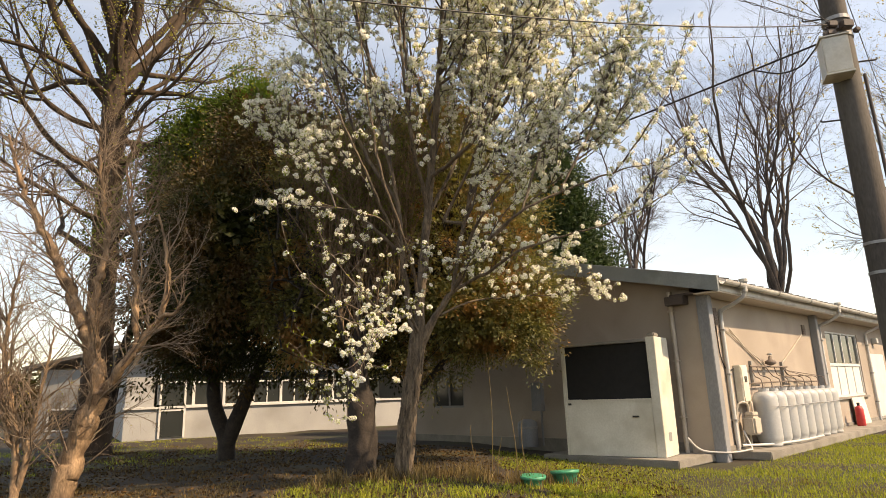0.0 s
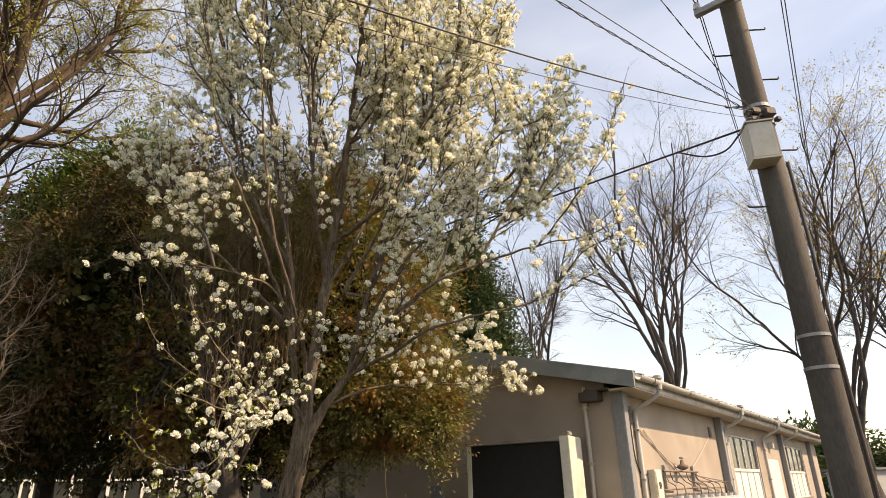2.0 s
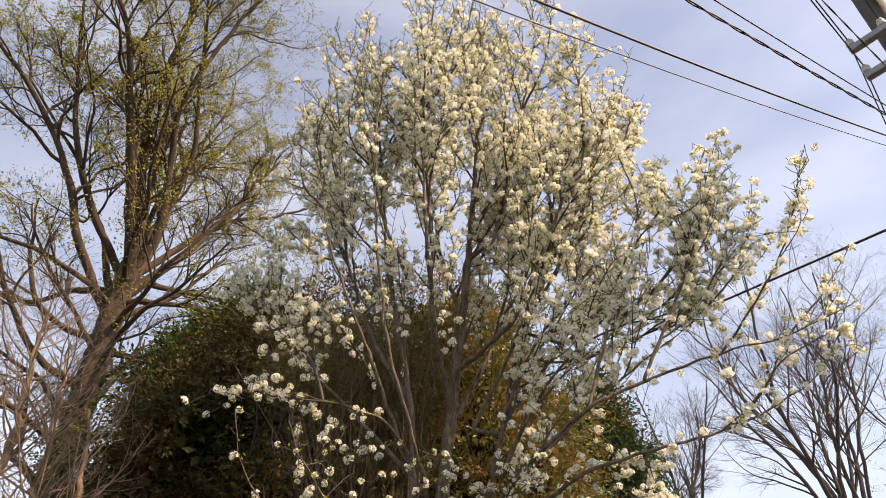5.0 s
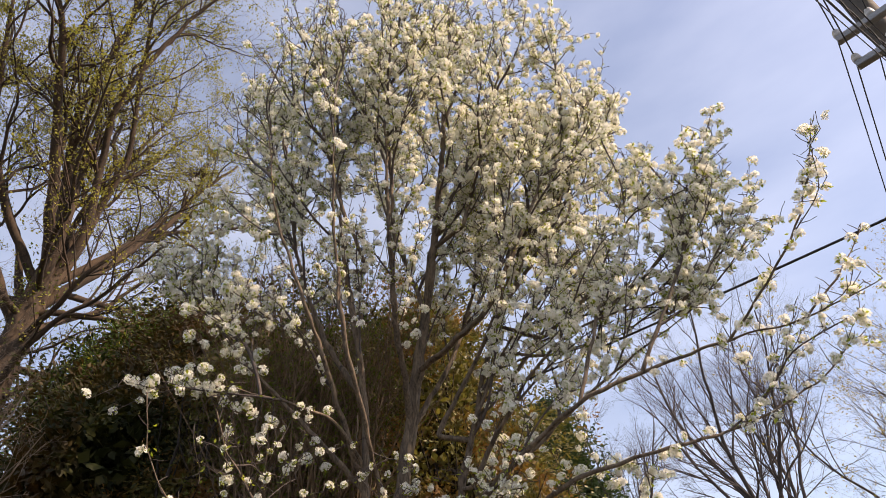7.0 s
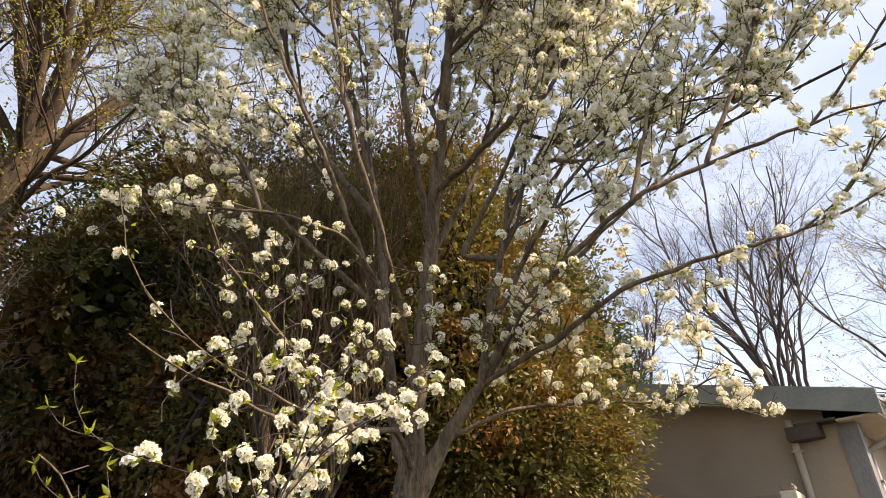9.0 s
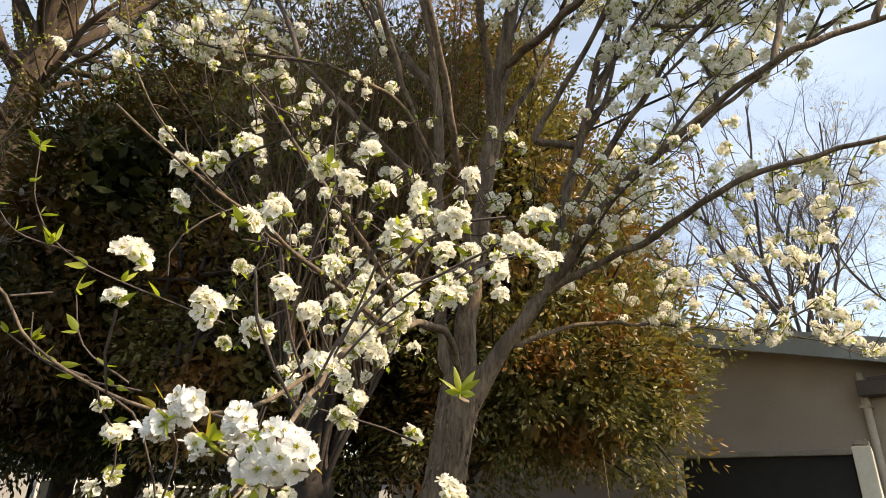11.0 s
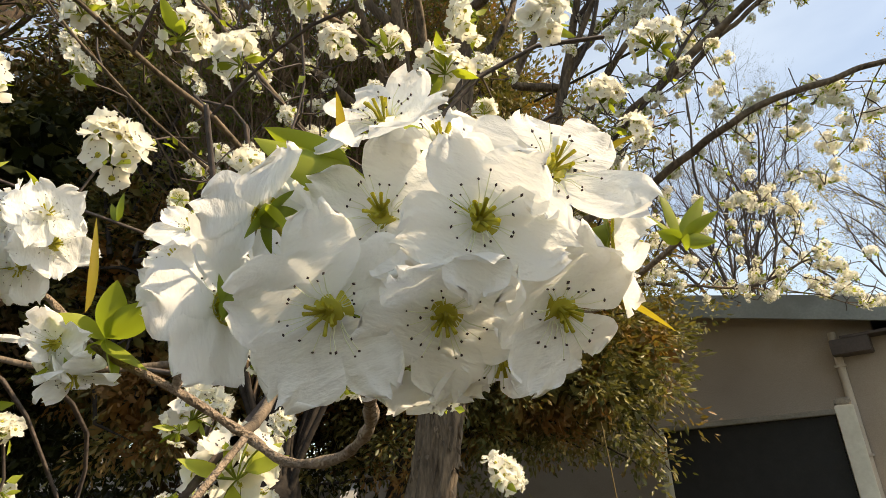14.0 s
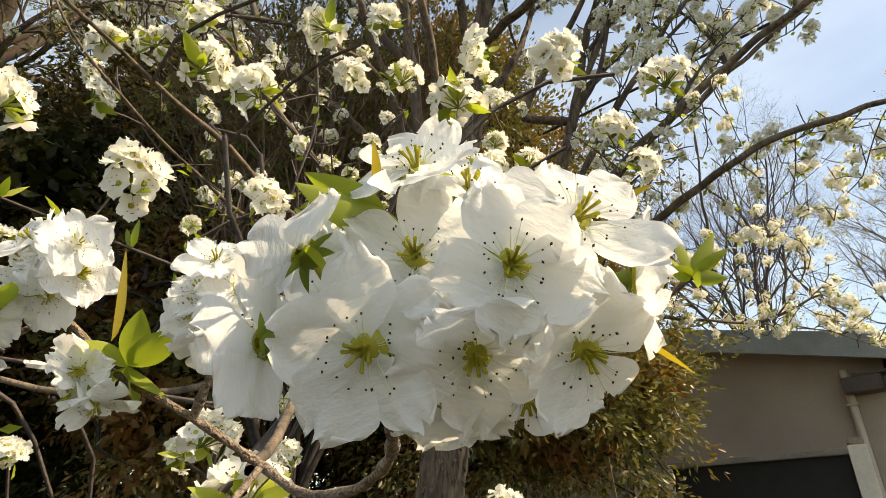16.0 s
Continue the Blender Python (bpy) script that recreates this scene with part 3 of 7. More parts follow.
# half-round gutter with brackets, and its outlets
gut = []
bm = bmesh.new()
prof = [(4.80 + 0.075 * math.cos(t), 3.385 + 0.085 * math.sin(t)) for t in np.linspace(math.pi, 2 * math.pi, 9)]
prof += [(b + (0.006 if b < 4.8 else -0.006), z + 0.008) for b, z in prof[::-1]]
rings = [[bm.verts.new((a, b, z)) for b, z in prof] for a in (A0 - 0.22, A1 + 0.2)]
k = len(prof)
for i in range(k):
    bm.faces.new((rings[0][i], rings[0][(i + 1) % k], rings[1][(i + 1) % k], rings[1][i]))
bm.faces.new(rings[0][::-1])
bm.faces.new(rings[1])
part("gutter", bm, M_GUTTER, house, "weathered pale grey gutter along the eaves")
for i in range(11):
    a = 12.9 + i * 2.2
    bm = bmesh.new()
    p2 = [(4.80 + 0.09 * math.cos(t), 3.385 + 0.10 * math.sin(t)) for t in np.linspace(math.pi, 2 * math.pi, 9)]
    p3 = [(4.80 + 0.078 * math.cos(t), 3.385 + 0.088 * math.sin(t)) for t in np.linspace(2 * math.pi, math.pi, 9)]
    r0, r1 = ([bm.verts.new((aa, b, z)) for b, z in p2 + p3] for aa in (a, a + 0.03))
    n2 = len(r0)
    for j in range(n2):
        bm.faces.new((r0[j], r0[(j + 1) % n2], r1[(j + 1) % n2], r1[j]))
    bm.faces.new(r0[::-1])
    bm.faces.new(r1)
    part("gutter_bracket", bm, M_STEEL, house)


def pipe(name, ctrl, r, mat, parent, label="", sides=10, step=0.08):
    pts = curve_points(ctrl, step)
    return attach(name, tube_mesh(name, [(pts, np.full(len(pts), r), sides)], mat), parent, label)


def downpipe(a, mat, to_gutter=True):
    p = [(a, 4.80, 3.30), (a, 4.82, 3.16), (a, 5.05, 3.02), (a, 5.30, 2.92), (a, 5.335, 2.75), (a, 5.335, 1.5), (a, 5.335, 0.1)]
    ob = pipe("downpipe", p, 0.042, mat, house, "", 10)
    part("outlet", lathe([(0.05, 3.22), (0.06, 3.24), (0.06, 3.42), (0.085, 3.44), (0.085, 3.50)], 12, a, 4.79), M_GUTTER, house)
    for z in (0.7, 1.6, 2.5):
        part("pipe_clip", boxes((a - 0.055, 5.28, z, a + 0.055, 5.388, z + 0.035)), M_STEEL, house)
    return ob


downpipe(13.25, M_PIPE_W)
downpipe(19.75, M_PIPE_W)
downpipe(27.9, M_PIPE_W)
downpipe(24.6, M_PIPE_W)

# pilasters
for a, label in ((A0 - 0.04, "grey corner pilaster"), (19.1, ""), (27.35, ""), (33.6, "")):
    part("pilaster", boxes((a, B0 - 0.17, -0.05, a + 0.21, B0 + (0.06 if label else -0.002), 3.17)), M_COLUMN, house, label, bevel=0.012)
part("pipe", boxes((19.48, B0 - 0.09, 0.1, 19.58, B0 - 0.003, 3.1)), M_PIPE_B, house, "dark brown pipe")
part("pipe", boxes((27.75, B0 - 0.09, 0.1, 27.84, B0 - 0.003, 3.1)), M_PIPE_B, house)
pipe("pipe", [(A0 - 0.06, 5.98, 3.32), (A0 - 0.06, 5.98, 2.0), (A0 - 0.06, 5.98, 0.1)], 0.045, M_PIPE_BEIGE, house, "beige pipe down the gable wall", 10, 0.5)
for z in (0.8, 1.9, 2.9):
    part("pipe_clip", boxes((A0 - 0.115, 5.92, z, A0 - 0.002, 6.04, z + 0.03)), M_PIPE_BEIGE, house)
# bracket beam under the gable corner
part("eaves_beam", boxes((A0 - 0.25, B0 + 0.22, 3.02, A0 - 0.002, B0 + 0.62, 3.2)), M_PIPE_B, house, "dark beam end under the eaves", bevel=0.01)


def window(a0, a1, name):
    w = tagged(new(name), "window with dark upper panes and white lower panels")
    w.parent = house
    n = 4
    t = 0.05
    fb0, fb1 = B0 + 0.03, B0 + 0.11
    part("window_frame", boxes((a0, fb0, Z_SILL, a1, fb1, Z_SILL + t), (a0, fb0, Z_HEAD - t, a1, fb1, Z_HEAD), (a0, fb0, Z_SILL + t, a0 + t, fb1, Z_HEAD - t), (a1 - t, fb0, Z_SILL + t, a1, fb1, Z_HEAD - t), (a0 + t, fb0, 1.83, a1 - t, fb1, 1.91)), M_FRAME_W, w)
    part("window_sill", boxes((a0 - 0.08, B0 - 0.07, Z_SILL - 0.06, a1 + 0.08, B0 + 0.03, Z_SILL - 0.002)), M_CONCRETE, w)
    step = (a1 - a0 - 2 * t) / n
    for i in range(n):
        x0, x1 = a0 + t + i * step, a0 + t + (i + 1) * step
        part("mullion", boxes((x1 - 0.022, fb0 + 0.01, 1.92, x1 + 0.022, fb1 - 0.01, Z_HEAD - t), (x1 - 0.022, fb0 + 0.01, Z_SILL + t, x1 + 0.022, fb1 - 0.01, 1.82)), M_FRAME_W, w) if i < n - 1 else None
        part("pane", boxes((x0 + 0.01, B0 + 0.07, 1.915, x1 - 0.024, B0 + 0.076, Z_HEAD - t - 0.004)), M_GLASS, w)
        part("panel", boxes((x0 + 0.01, B0 + 0.06, Z_SILL + t + 0.004, x1 - 0.024, B0 + 0.075, 1.825)), M_PANEL_W, w)
    return w


for i, (w0, w1) in enumerate(WIN):
    window(w0, w1, "window")
w = new("gable_window")
w.parent = house
part("window_frame", boxes((A0 + 0.03, gw0, gz0, A0 + 0.1, gw1, gz0 + 0.05), (A0 + 0.03, gw0, gz1 - 0.05, A0 + 0.1, gw1, gz1), (A0 + 0.03, gw0, gz0 + 0.05, A0 + 0.1, gw0 + 0.05, gz1 - 0.05), (A0 + 0.03, gw1 - 0.05, gz0 + 0.05, A0 + 0.1, gw1, gz1 - 0.05), (A0 + 0.03, 12.72, gz0 + 0.05, A0 + 0.1, 12.77, gz1 - 0.05)), M_FRAME_D, w)
part("pane", boxes((A0 + 0.06, gw0 + 0.052, gz0 + 0.052, A0 + 0.066, 12.718, gz1 - 0.052)), M_GLASS, w)
part("pane", boxes((A0 + 0.06, 12.772, gz0 + 0.052, A0 + 0.066, gw1 - 0.052, gz1 - 0.052)), M_GLASS, w)

# small vents under the eaves
for a, h in ((13.02, 0.34), (18.5, 0.26)):
    part("vent", boxes(*([(a - 0.10, B0 - 0.035, 2.62, a + 0.10, B0 - 0.002, 2.62 + h)] + [(a - 0.085, B0 - 0.055, 2.65 + i * 0.055, a + 0.085, B0 - 0.03, 2.665 + i * 0.055) for i in range(int(h / 0.055) - 1)])), M_RUST, house, "rust-brown louvred wall vent")
# pale wall bracket on the far bay
part("wall_lamp", boxes((25.5, B0 - 0.16, 2.6, 25.75, B0 - 0.002, 2.78)), M_PIPE_W, house, bevel=0.015)

# door bay past the first window
part("door_panel", boxes((24.9, B0 - 0.03, 0.15, 26.6, B0 - 0.003, 2.25)), M_PANEL_W, house, "pale plywood door panel", bevel=0.006)


# ==== things by the annex ====
def local(name, label, category, group=""):
    return thing(name, label, category, HOUSE, group)


step_slab = local("concrete_slab", "low concrete slab under the cabinet and cylinders", "slab")
part("slab", boxes((10.95, 5.45, 0.0, A0 - 0.035, 8.4, 0.145)), M_CONCRETE, step_slab, bevel=0.015)
part("slab", boxes((A0 + 0.5, 4.62, 0.0, 24.2, B0 - 0.035, 0.155)), M_CONCRETE, step_slab, bevel=0.015)

CA0, CA1, CB0, CB1, CZ0, CZ1 = 11.28, 12.02, 5.84, 7.82, 0.15, 2.33
cab = local("equipment_cabinet", "cream steel equipment cabinet with a dark opening", "cabinet")
cab.matrix_basis = HOUSE @ Matrix.Translation((11.28, 5.84, 0)) @ pose(0, 0, 0, 0, 0, 9.0) @ Matrix.Translation((-11.28, -5.84, 0))
part("side_panel", boxes((CA0, CB0, CZ0, CA1, CB0 + 0.17, CZ1 + 0.03)), M_CABINET, cab, "sunlit cream side panel with stains", bevel=0.008)
part("side_panel", boxes((CA0, CB1 - 0.05, CZ0, CA1, CB1, CZ1)), M_CABINET, cab, bevel=0.006)
part("back_panel", boxes((CA1 - 0.03, CB0 + 0.172, CZ0, CA1, CB1 - 0.052, CZ1 - 0.06)), M_CAB_SHADE, cab)
part("lower_panel", boxes((CA0 + 0.01, CB0 + 0.172, CZ0, CA0 + 0.05, CB1 - 0.052, 1.19)), M_CABINET, cab, "plain cream lower front panel", bevel=0.006)
part("top_panel", boxes((CA0 - 0.02, CB0 + 0.172, CZ1 - 0.055, CA1 + 0.03, CB1 + 0.03, CZ1)), M_CONCRETE, cab, "weathered pale top board", bevel=0.008)
part("frame", boxes((CA0 - 0.012, CB1 - 0.10, 1.19, CA0 - 0.001, CB1 - 0.052, CZ1 - 0.057), (CA0 - 0.012, CB0 + 0.172, 1.19, CA0 + 0.008, CB1 - 0.102, 1.215)), M_CABINET, cab)
part("cap", boxes((CA0 + 0.05, CB0 + 0.01, CZ1 + 0.032, CA0 + 0.30, CB0 + 0.16, CZ1 + 0.11)), M_CONCRETE, cab, bevel=0.02)
# flat black sheet painted as the shade of the recess
part("opening", boxes((CA0 + 0.06, CB0 + 0.18, 1.22, CA0 + 0.09, CB1 - 0.06, CZ1 - 0.06)), M_CAB_SHADE, cab, "dark opening filled by a near-black sheet as shade")
part("handle", boxes((CA0 - 0.022, 6.28, 0.87, CA0 + 0.008, 6.40, 0.90)), M_CABLE, cab, "small black pull handle")
part("latch", boxes((CA0 - 0.02, 7.66, 1.11, CA0 + 0.008, 7.72, 1.15)), M_CABLE, cab)
part("sticker", boxes((11.52, CB0 - 0.004, 0.42, 11.68, CB0 - 0.001, 0.58)), M_GREYWALL, cab, "faded grey sticker")

# cable from cabinet to wall
hose = local("hose", "pale hose looping from the cabinet to the wall", "hose")
pipe("tube", [(12.05, 5.78, 0.45), (12.2, 5.6, 0.22), (12.45, 5.2, 0.17), (12.9, 5.0, 0.19), (13.3, 5.1, 0.2), (13.4, 5.25, 0.5)], 0.018, M_PIPE_W, hose, "", 8)

# gas cylinders
bm = lathe([(0.10, 0.0), (0.20, 0.0), (0.215, 0.02), (0.215, 0.05), (0.205, 0.07), (0.235, 0.12), (0.24, 0.18), (0.24, 0.92), (0.23, 0.99), (0.195, 1.05), (0.13, 1.085), (0.05, 1.095)], 24)
cyl = local("gas_cylinder", "pale grey gas cylinder standing against the wall", "cylinder", "row of gas cylinders")
part("body", bm, M_CYL, cyl, smooth=True)
part("neck", lathe([(0.03, 1.09), (0.03, 1.14), (0.02, 1.15), (0.02, 1.19)], 10), M_RUST, cyl, "rusty brass valve", smooth=True)
part("collar", lathe([(0.10, 1.075), (0.105, 1.075), (0.105, 1.15), (0.10, 1.15), (0.10, 1.075)], 16), M_CYL, cyl)
cyl.matrix_basis = HOUSE @ pose(14.15, 5.03, 0.16)
for i in range(1, 9):
    copy_thing(cyl, HOUSE @ pose(14.15 + i * 0.53, 5.03, 0.16, 0, 0, 37 * i))
chain = local("safety_chain", "thin chain across the gas cylinders", "chain")
pipe("links", [(13.8, 4.77, 0.95), (15.0, 4.775, 0.93), (16.3, 4.775, 0.94), (17.5, 4.775, 0.93), (18.7, 4.77, 0.95)], 0.009, M_STEEL, chain, "", 6, 0.3)

# manifold above them
man = local("gas_manifold", "rusty gas manifold with curved hoses and a regulator", "manifold")
pipe("header_pipe", [(14.3, 5.3, 1.78), (15.4, 5.3, 1.78), (16.6, 5.3, 1.78)], 0.02, M_RUST, man, "", 8, 0.3)
pipe("lower_pipe", [(14.1, 5.28, 1.42), (16.4, 5.28, 1.44), (18.6, 5.28, 1.42)], 0.016, M_RUST, man, "", 8, 0.3)
for i in range(9):
    a = 14.15 + i * 0.53
    pipe("pigtail", [(a, 5.03, 1.34), (a + 0.02, 5.06, 1.5), (a + 0.12, 5.2, 1.56), (min(max(a + 0.1, 14.4), 16.5), 5.29, 1.6 if i % 2 else 1.7), (min(max(a + 0.02, 14.4), 16.5), 5.3, 1.77)], 0.011, M_RUST, man, "", 6)
part("regulator", lathe([(0.03, 1.80), (0.11, 1.84), (0.12, 1.87), (0.11, 1.90), (0.05, 1.93), (0.04, 2.0), (0.0, 2.02)], 16, 15.4, 5.24), M_RUST, man, "round regulator", smooth=True)
part("gauge", lathe([(0.0, 2.03), (0.05, 2.03), (0.055, 2.05), (0.05, 2.07), (0.0, 2.075)], 14, 15.4, 5.24), M_STEEL, man)
for a in (14.5, 16.4):
    part("wall_bracket", boxes((a, 5.22, 1.36, a + 0.04, 5.388, 1.4), (a, 5.33, 1.4, a + 0.04, 5.388, 1.9)), M_STEEL, man)
cables = local("wall_cables", "thin cables slanting across the wall to the manifold", "cable")
for p, q in (((13.25, 2.62), (15.3, 1.86)), ((13.7, 2.55), (15.2, 1.80)), ((18.3, 2.62), (16.4, 1.86))):
    pipe("cable", [(p[0], 5.37, p[1]), ((p[0] + q[0]) / 2, 5.36, (p[1] + q[1]) / 2 - 0.02), (q[0], 5.34, q[1])], 0.011, M_PIPE_BEIGE, cables, "", 6, 0.4)
pipe("cable", [(13.02, 5.37, 2.6), (13.06, 5.37, 2.0), (13.3, 5.37, 1.7), (13.7, 5.37, 1.75)], 0.012, M_CABLE, cables, "", 6)

meter = local("meter_box", "cream steel meter box on the wall", "box")
part("case", boxes((13.62, 5.24, 1.02, 13.98, 5.385, 1.80)), M_CABINET, meter, bevel=0.01)
part("door", boxes((13.65, 5.226, 1.06, 13.95, 5.238, 1.76)), M_CABINET, meter, bevel=0.004)
part("dial_window", boxes((13.74, 5.218, 1.45, 13.86, 5.225, 1.57)), M_GLASS, meter)
gm = local("gas_meter", "beige gas meter with looped pipes near the ground", "meter")
part("body", boxes((13.42, 5.02, 0.42, 13.78, 5.26, 0.78)), M_PIPE_BEIGE, gm, bevel=0.04)
part("top_case", boxes((13.46, 5.05, 0.785, 13.74, 5.22, 0.86)), M_PIPE_BEIGE, gm, bevel=0.015)
for dx in (-0.1, 0.1):
    pipe("pipe", [(13.6 + dx, 5.14, 0.84), (13.6 + dx, 5.14, 1.0), (13.6 + dx * 2.2, 5.2, 1.06), (13.6 + dx * 3, 5.3, 0.9), (13.6 + dx * 3, 5.32, 0.2)], 0.022, M_PIPE_BEIGE, gm, "", 8)
pipe("pipe", [(13.1, 5.2, 0.25), (13.9, 4.95, 0.22), (15.0, 4.72, 0.22), (16.4, 4.70, 0.22)], 0.025, M_PIPE_W, gm, "white ground pipe", 8)

ext = local("fire_extinguisher", "red fire extinguisher standing by the wall", "fire extinguisher")
part("body", lathe([(0.0, 0.16), (0.10, 0.16), (0.11, 0.18), (0.11, 0.60), (0.085, 0.68), (0.03, 0.71)], 18, 21.1, 5.05), M_RED, ext, smooth=True)
part("valve", boxes((21.06, 5.02, 0.71, 21.14, 5.08, 0.79)), M_CABLE, ext)
board = local("leaning_board", "pale plank board leaning on the wall", "board")
bm = boxes((21.6, 5.20, 0.10, 22.9, 5.23, 0.92))
bmesh.ops.rotate(bm, cent=(22, 5.2, 0.1), matrix=Matrix.Rotation(radians(-7), 3, "X"), verts=bm.verts)
part("plank", bm, M_CABINET, board)

wc = local("water_cylinder", "small grey cylinder standing at the gable wall", "cylinder")
part("body", lathe([(0.0, 0.15), (0.22, 0.15), (0.23, 0.18), (0.23, 0.66), (0.21, 0.72), (0.10, 0.77), (0.0, 0.78)], 22, 12.15, 9.75), M_COLUMN, wc, smooth=True)
part("band", lathe([(0.234, 0.55), (0.238, 0.56), (0.238, 0.60), (0.234, 0.61)], 22, 12.15, 9.75), M_STEEL, wc)
pan = local("switch_panel", "dark electrical panel with conduit on the gable wall", "electrical panel")
part("case", boxes((A0 - 0.14, 9.42, 0.95, A0 - 0.003, 9.72, 1.62)), M_COLUMN, pan, bevel=0.01)
pipe("conduit", [(A0 - 0.06, 9.5, 0.95), (A0 - 0.06, 9.5, 0.5), (A0 - 0.06, 9.48, 0.15)], 0.025, M_COLUMN, pan, "", 8, 0.3)


# plastic tubs on the grass
def tub(x, y, r, h, tilt):
    g = float(ground_z(x, y))
    t = thing("plastic_tub", "green plastic tub lying empty on the grass", "tub", pose(x, y, g - 0.01, tilt, 0, 20), "green tubs")
    part("bowl", lathe([(0.0, 0.02), (r * 0.72, 0.02), (r * 0.78, 0.04), (r * 0.95, h - 0.02), (r, h - 0.015), (r, h), (r * 0.93, h), (r * 0.75, 0.05), (0.0, 0.045)], 26), M_TUB, t, smooth=True)
    part("rim", lathe([(r * 0.98, h - 0.04), (r * 1.06, h - 0.035), (r * 1.06, h + 0.004), (r * 0.99, h + 0.006)], 26), M_TUB, t, smooth=True)


tub(1.27, 9.35, 0.17, 0.16, 4)
tub(1.80, 9.75, 0.20, 0.20, -5)


# ==== utility pole ====
PX, PY = 5.25, 7.25
pole = thing("utility_pole", "weathered utility pole with a beige box, step bolts and crossarms", "utility pole", pose(PX, PY, 0))
part("shaft", lathe([(0.175, -0.3), (0.172, 0.5), (0.162, 3.0), (0.152, 5.0), (0.135, 8.0), (0.125, 10.4), (0.10, 10.43), (0.0, 10.44)], 24), M_POLE, pole, smooth=True)
bx = part("junction_box", boxes((-0.24, -0.14, -0.23, 0.05, 0.12, 0.24)), M_BOX, pole, "beige steel junction box", bevel=0.012)
bx.matrix_basis = pose(-0.13, -0.20, 5.27, 0, 0, -20)
lid = part("box_lid", boxes((-0.255, -0.155, 0.242, 0.065, 0.135, 0.26)), M_BOX, bx)
part("box_base", boxes((-0.25, -0.15, -0.255, 0.06, 0.13, -0.232)), M_BOX, bx)
for z in (5.62, 5.72, 5.86):
    part("steel_band", lathe([(0.148, z), (0.160, z), (0.160, z + 0.05), (0.148, z + 0.05)], 24), M_STEEL, pole)
part("clamp", boxes((-0.26, -0.20, 5.60, -0.14, -0.08, 5.68)), M_PIPE_B, pole, bevel=0.012)
part("clamp", boxes((-0.24, -0.22, 5.70, -0.12, -0.10, 5.78)), M_PIPE_B, pole, bevel=0.012)
part("clamp", boxes((0.12, -0.16, 5.66, 0.19, -0.09, 5.72)), M_PIPE_B, pole, bevel=0.012)
part("clamp", boxes((-0.10, -0.27, 5.66, 0.04, -0.17, 5.76)), M_PIPE_B, pole, bevel=0.012)
part("steel_band", lathe([(0.160, 2.95), (0.170, 2.95), (0.170, 2.985), (0.160, 2.985)], 24), M_STEEL, pole)
part("steel_band", lathe([(0.160, 2.6), (0.171, 2.6), (0.171, 2.635), (0.160, 2.635)], 24), M_STEEL, pole)
for i, z in enumerate((4.55, 5.3, 5.95, 6.35, 6.75, 7.15, 7.55)):
    s = 1 if i % 2 else -1
    pipe("step_bolt", [(s * 0.12, -0.02 * s, z), (s * 0.26, -0.05 * s, z), (s * 0.36, -0.07 * s, z), (s * 0.37, -0.07 * s, z + 0.03)], 0.011, M_CABLE, pole, "", 6, 0.1)
for z in (7.45, 7.95):
    arm = part("crossarm", boxes((-0.40, -0.31, z, 0.80, -0.22, z + 0.09)), M_STEEL, pole, "galvanised steel crossarm", bevel=0.006)
    arm.matrix_basis = pose(0, 0, 0, 0, 0, -51)
    for x in (-0.36, 0.0, 0.70):
        part("insulator", lathe([(0.02, z + 0.09), (0.045, z + 0.10), (0.05, z + 0.14), (0.03, z + 0.16), (0.045, z + 0.18), (0.03, z + 0.22), (0.0, z + 0.225)], 12, x, -0.265), M_PIPE_W, arm, smooth=True)
tr = part("transformer_can", lathe([(0.0, 8.6), (0.2, 8.6), (0.21, 8.63), (0.21, 9.1), (0.19, 9.15), (0.0, 9.17)], 18, -0.02, -0.40), M_PIPE_B, pole, smooth=True)
pipe("conduit", [(0.165, -0.09, 5.1), (0.18, -0.09, 4.0), (0.19, -0.09, 2.0), (0.2, -0.09, 0.1)], 0.02, M_PIPE_B, pole, "", 8, 0.5)


def wire(name, label, p, q, sag, r, twist=0.0):
    p, q = np.array(p), np.array(q)
    t = np.linspace(0, 1, 60)[:, None]
    pts = p + (q - p) * t
    pts[:, 2] -= (4 * sag * t * (1 - t))[:, 0]
    if twist:
        n = 700
        t = np.linspace(0, 1, n)[:, None]
        pts = p + (q - p) * t
        pts[:, 2] -= (4 * sag * t * (1 - t))[:, 0]
        lines = []
        for ph in (0.0, math.pi):
            off = np.stack([twist * np.cos(t[:, 0] * 420 + ph), 0 * t[:, 0], twist * np.sin(t[:, 0] * 420 + ph)], axis=1)
            lines.append((pts + off, np.full(n, r), 4))
    else:
        lines = [(pts, np.full(len(pts), r), 5)]
    tagged(new(name, tube_mesh(name, lines, M_CABLE)), label, "cable", "overhead cables")


wire("overhead_cable", "thin overhead cable from the pole", (5.08, 7.1, 5.76), (-20.6, -8.4, 4.4), 2.2, 0.0065)
wire("overhead_cable", "thin pale overhead cable from the pole", (5.08, 7.1, 5.66), (-20.6, -8.2, 4.3), 2.25, 0.0032)
wire("overhead_cable", "twisted pair of overhead cables from the pole", (5.08, 7.1, 5.72), (-20.6, -8.4, 7.6), 1.5, 0.0055, 0.011)
wire("overhead_cable", "thin overhead cable beside the twisted pair", (5.10, 7.1, 5.80), (-20.5, -8.7, 7.9), 1.5, 0.005)
wire("overhead_cable", "thin twisted overhead cable rising from the pole", (5.08, 7.1, 5.74), (-18.9, -11.0, 13.2), 1.5, 0.0035, 0.005)
wire("overhead_cable", "thick black service cable from the box", (5.05, 7.2, 5.60), (-4.7, 17.2, 5.55), 0.12, 0.014)
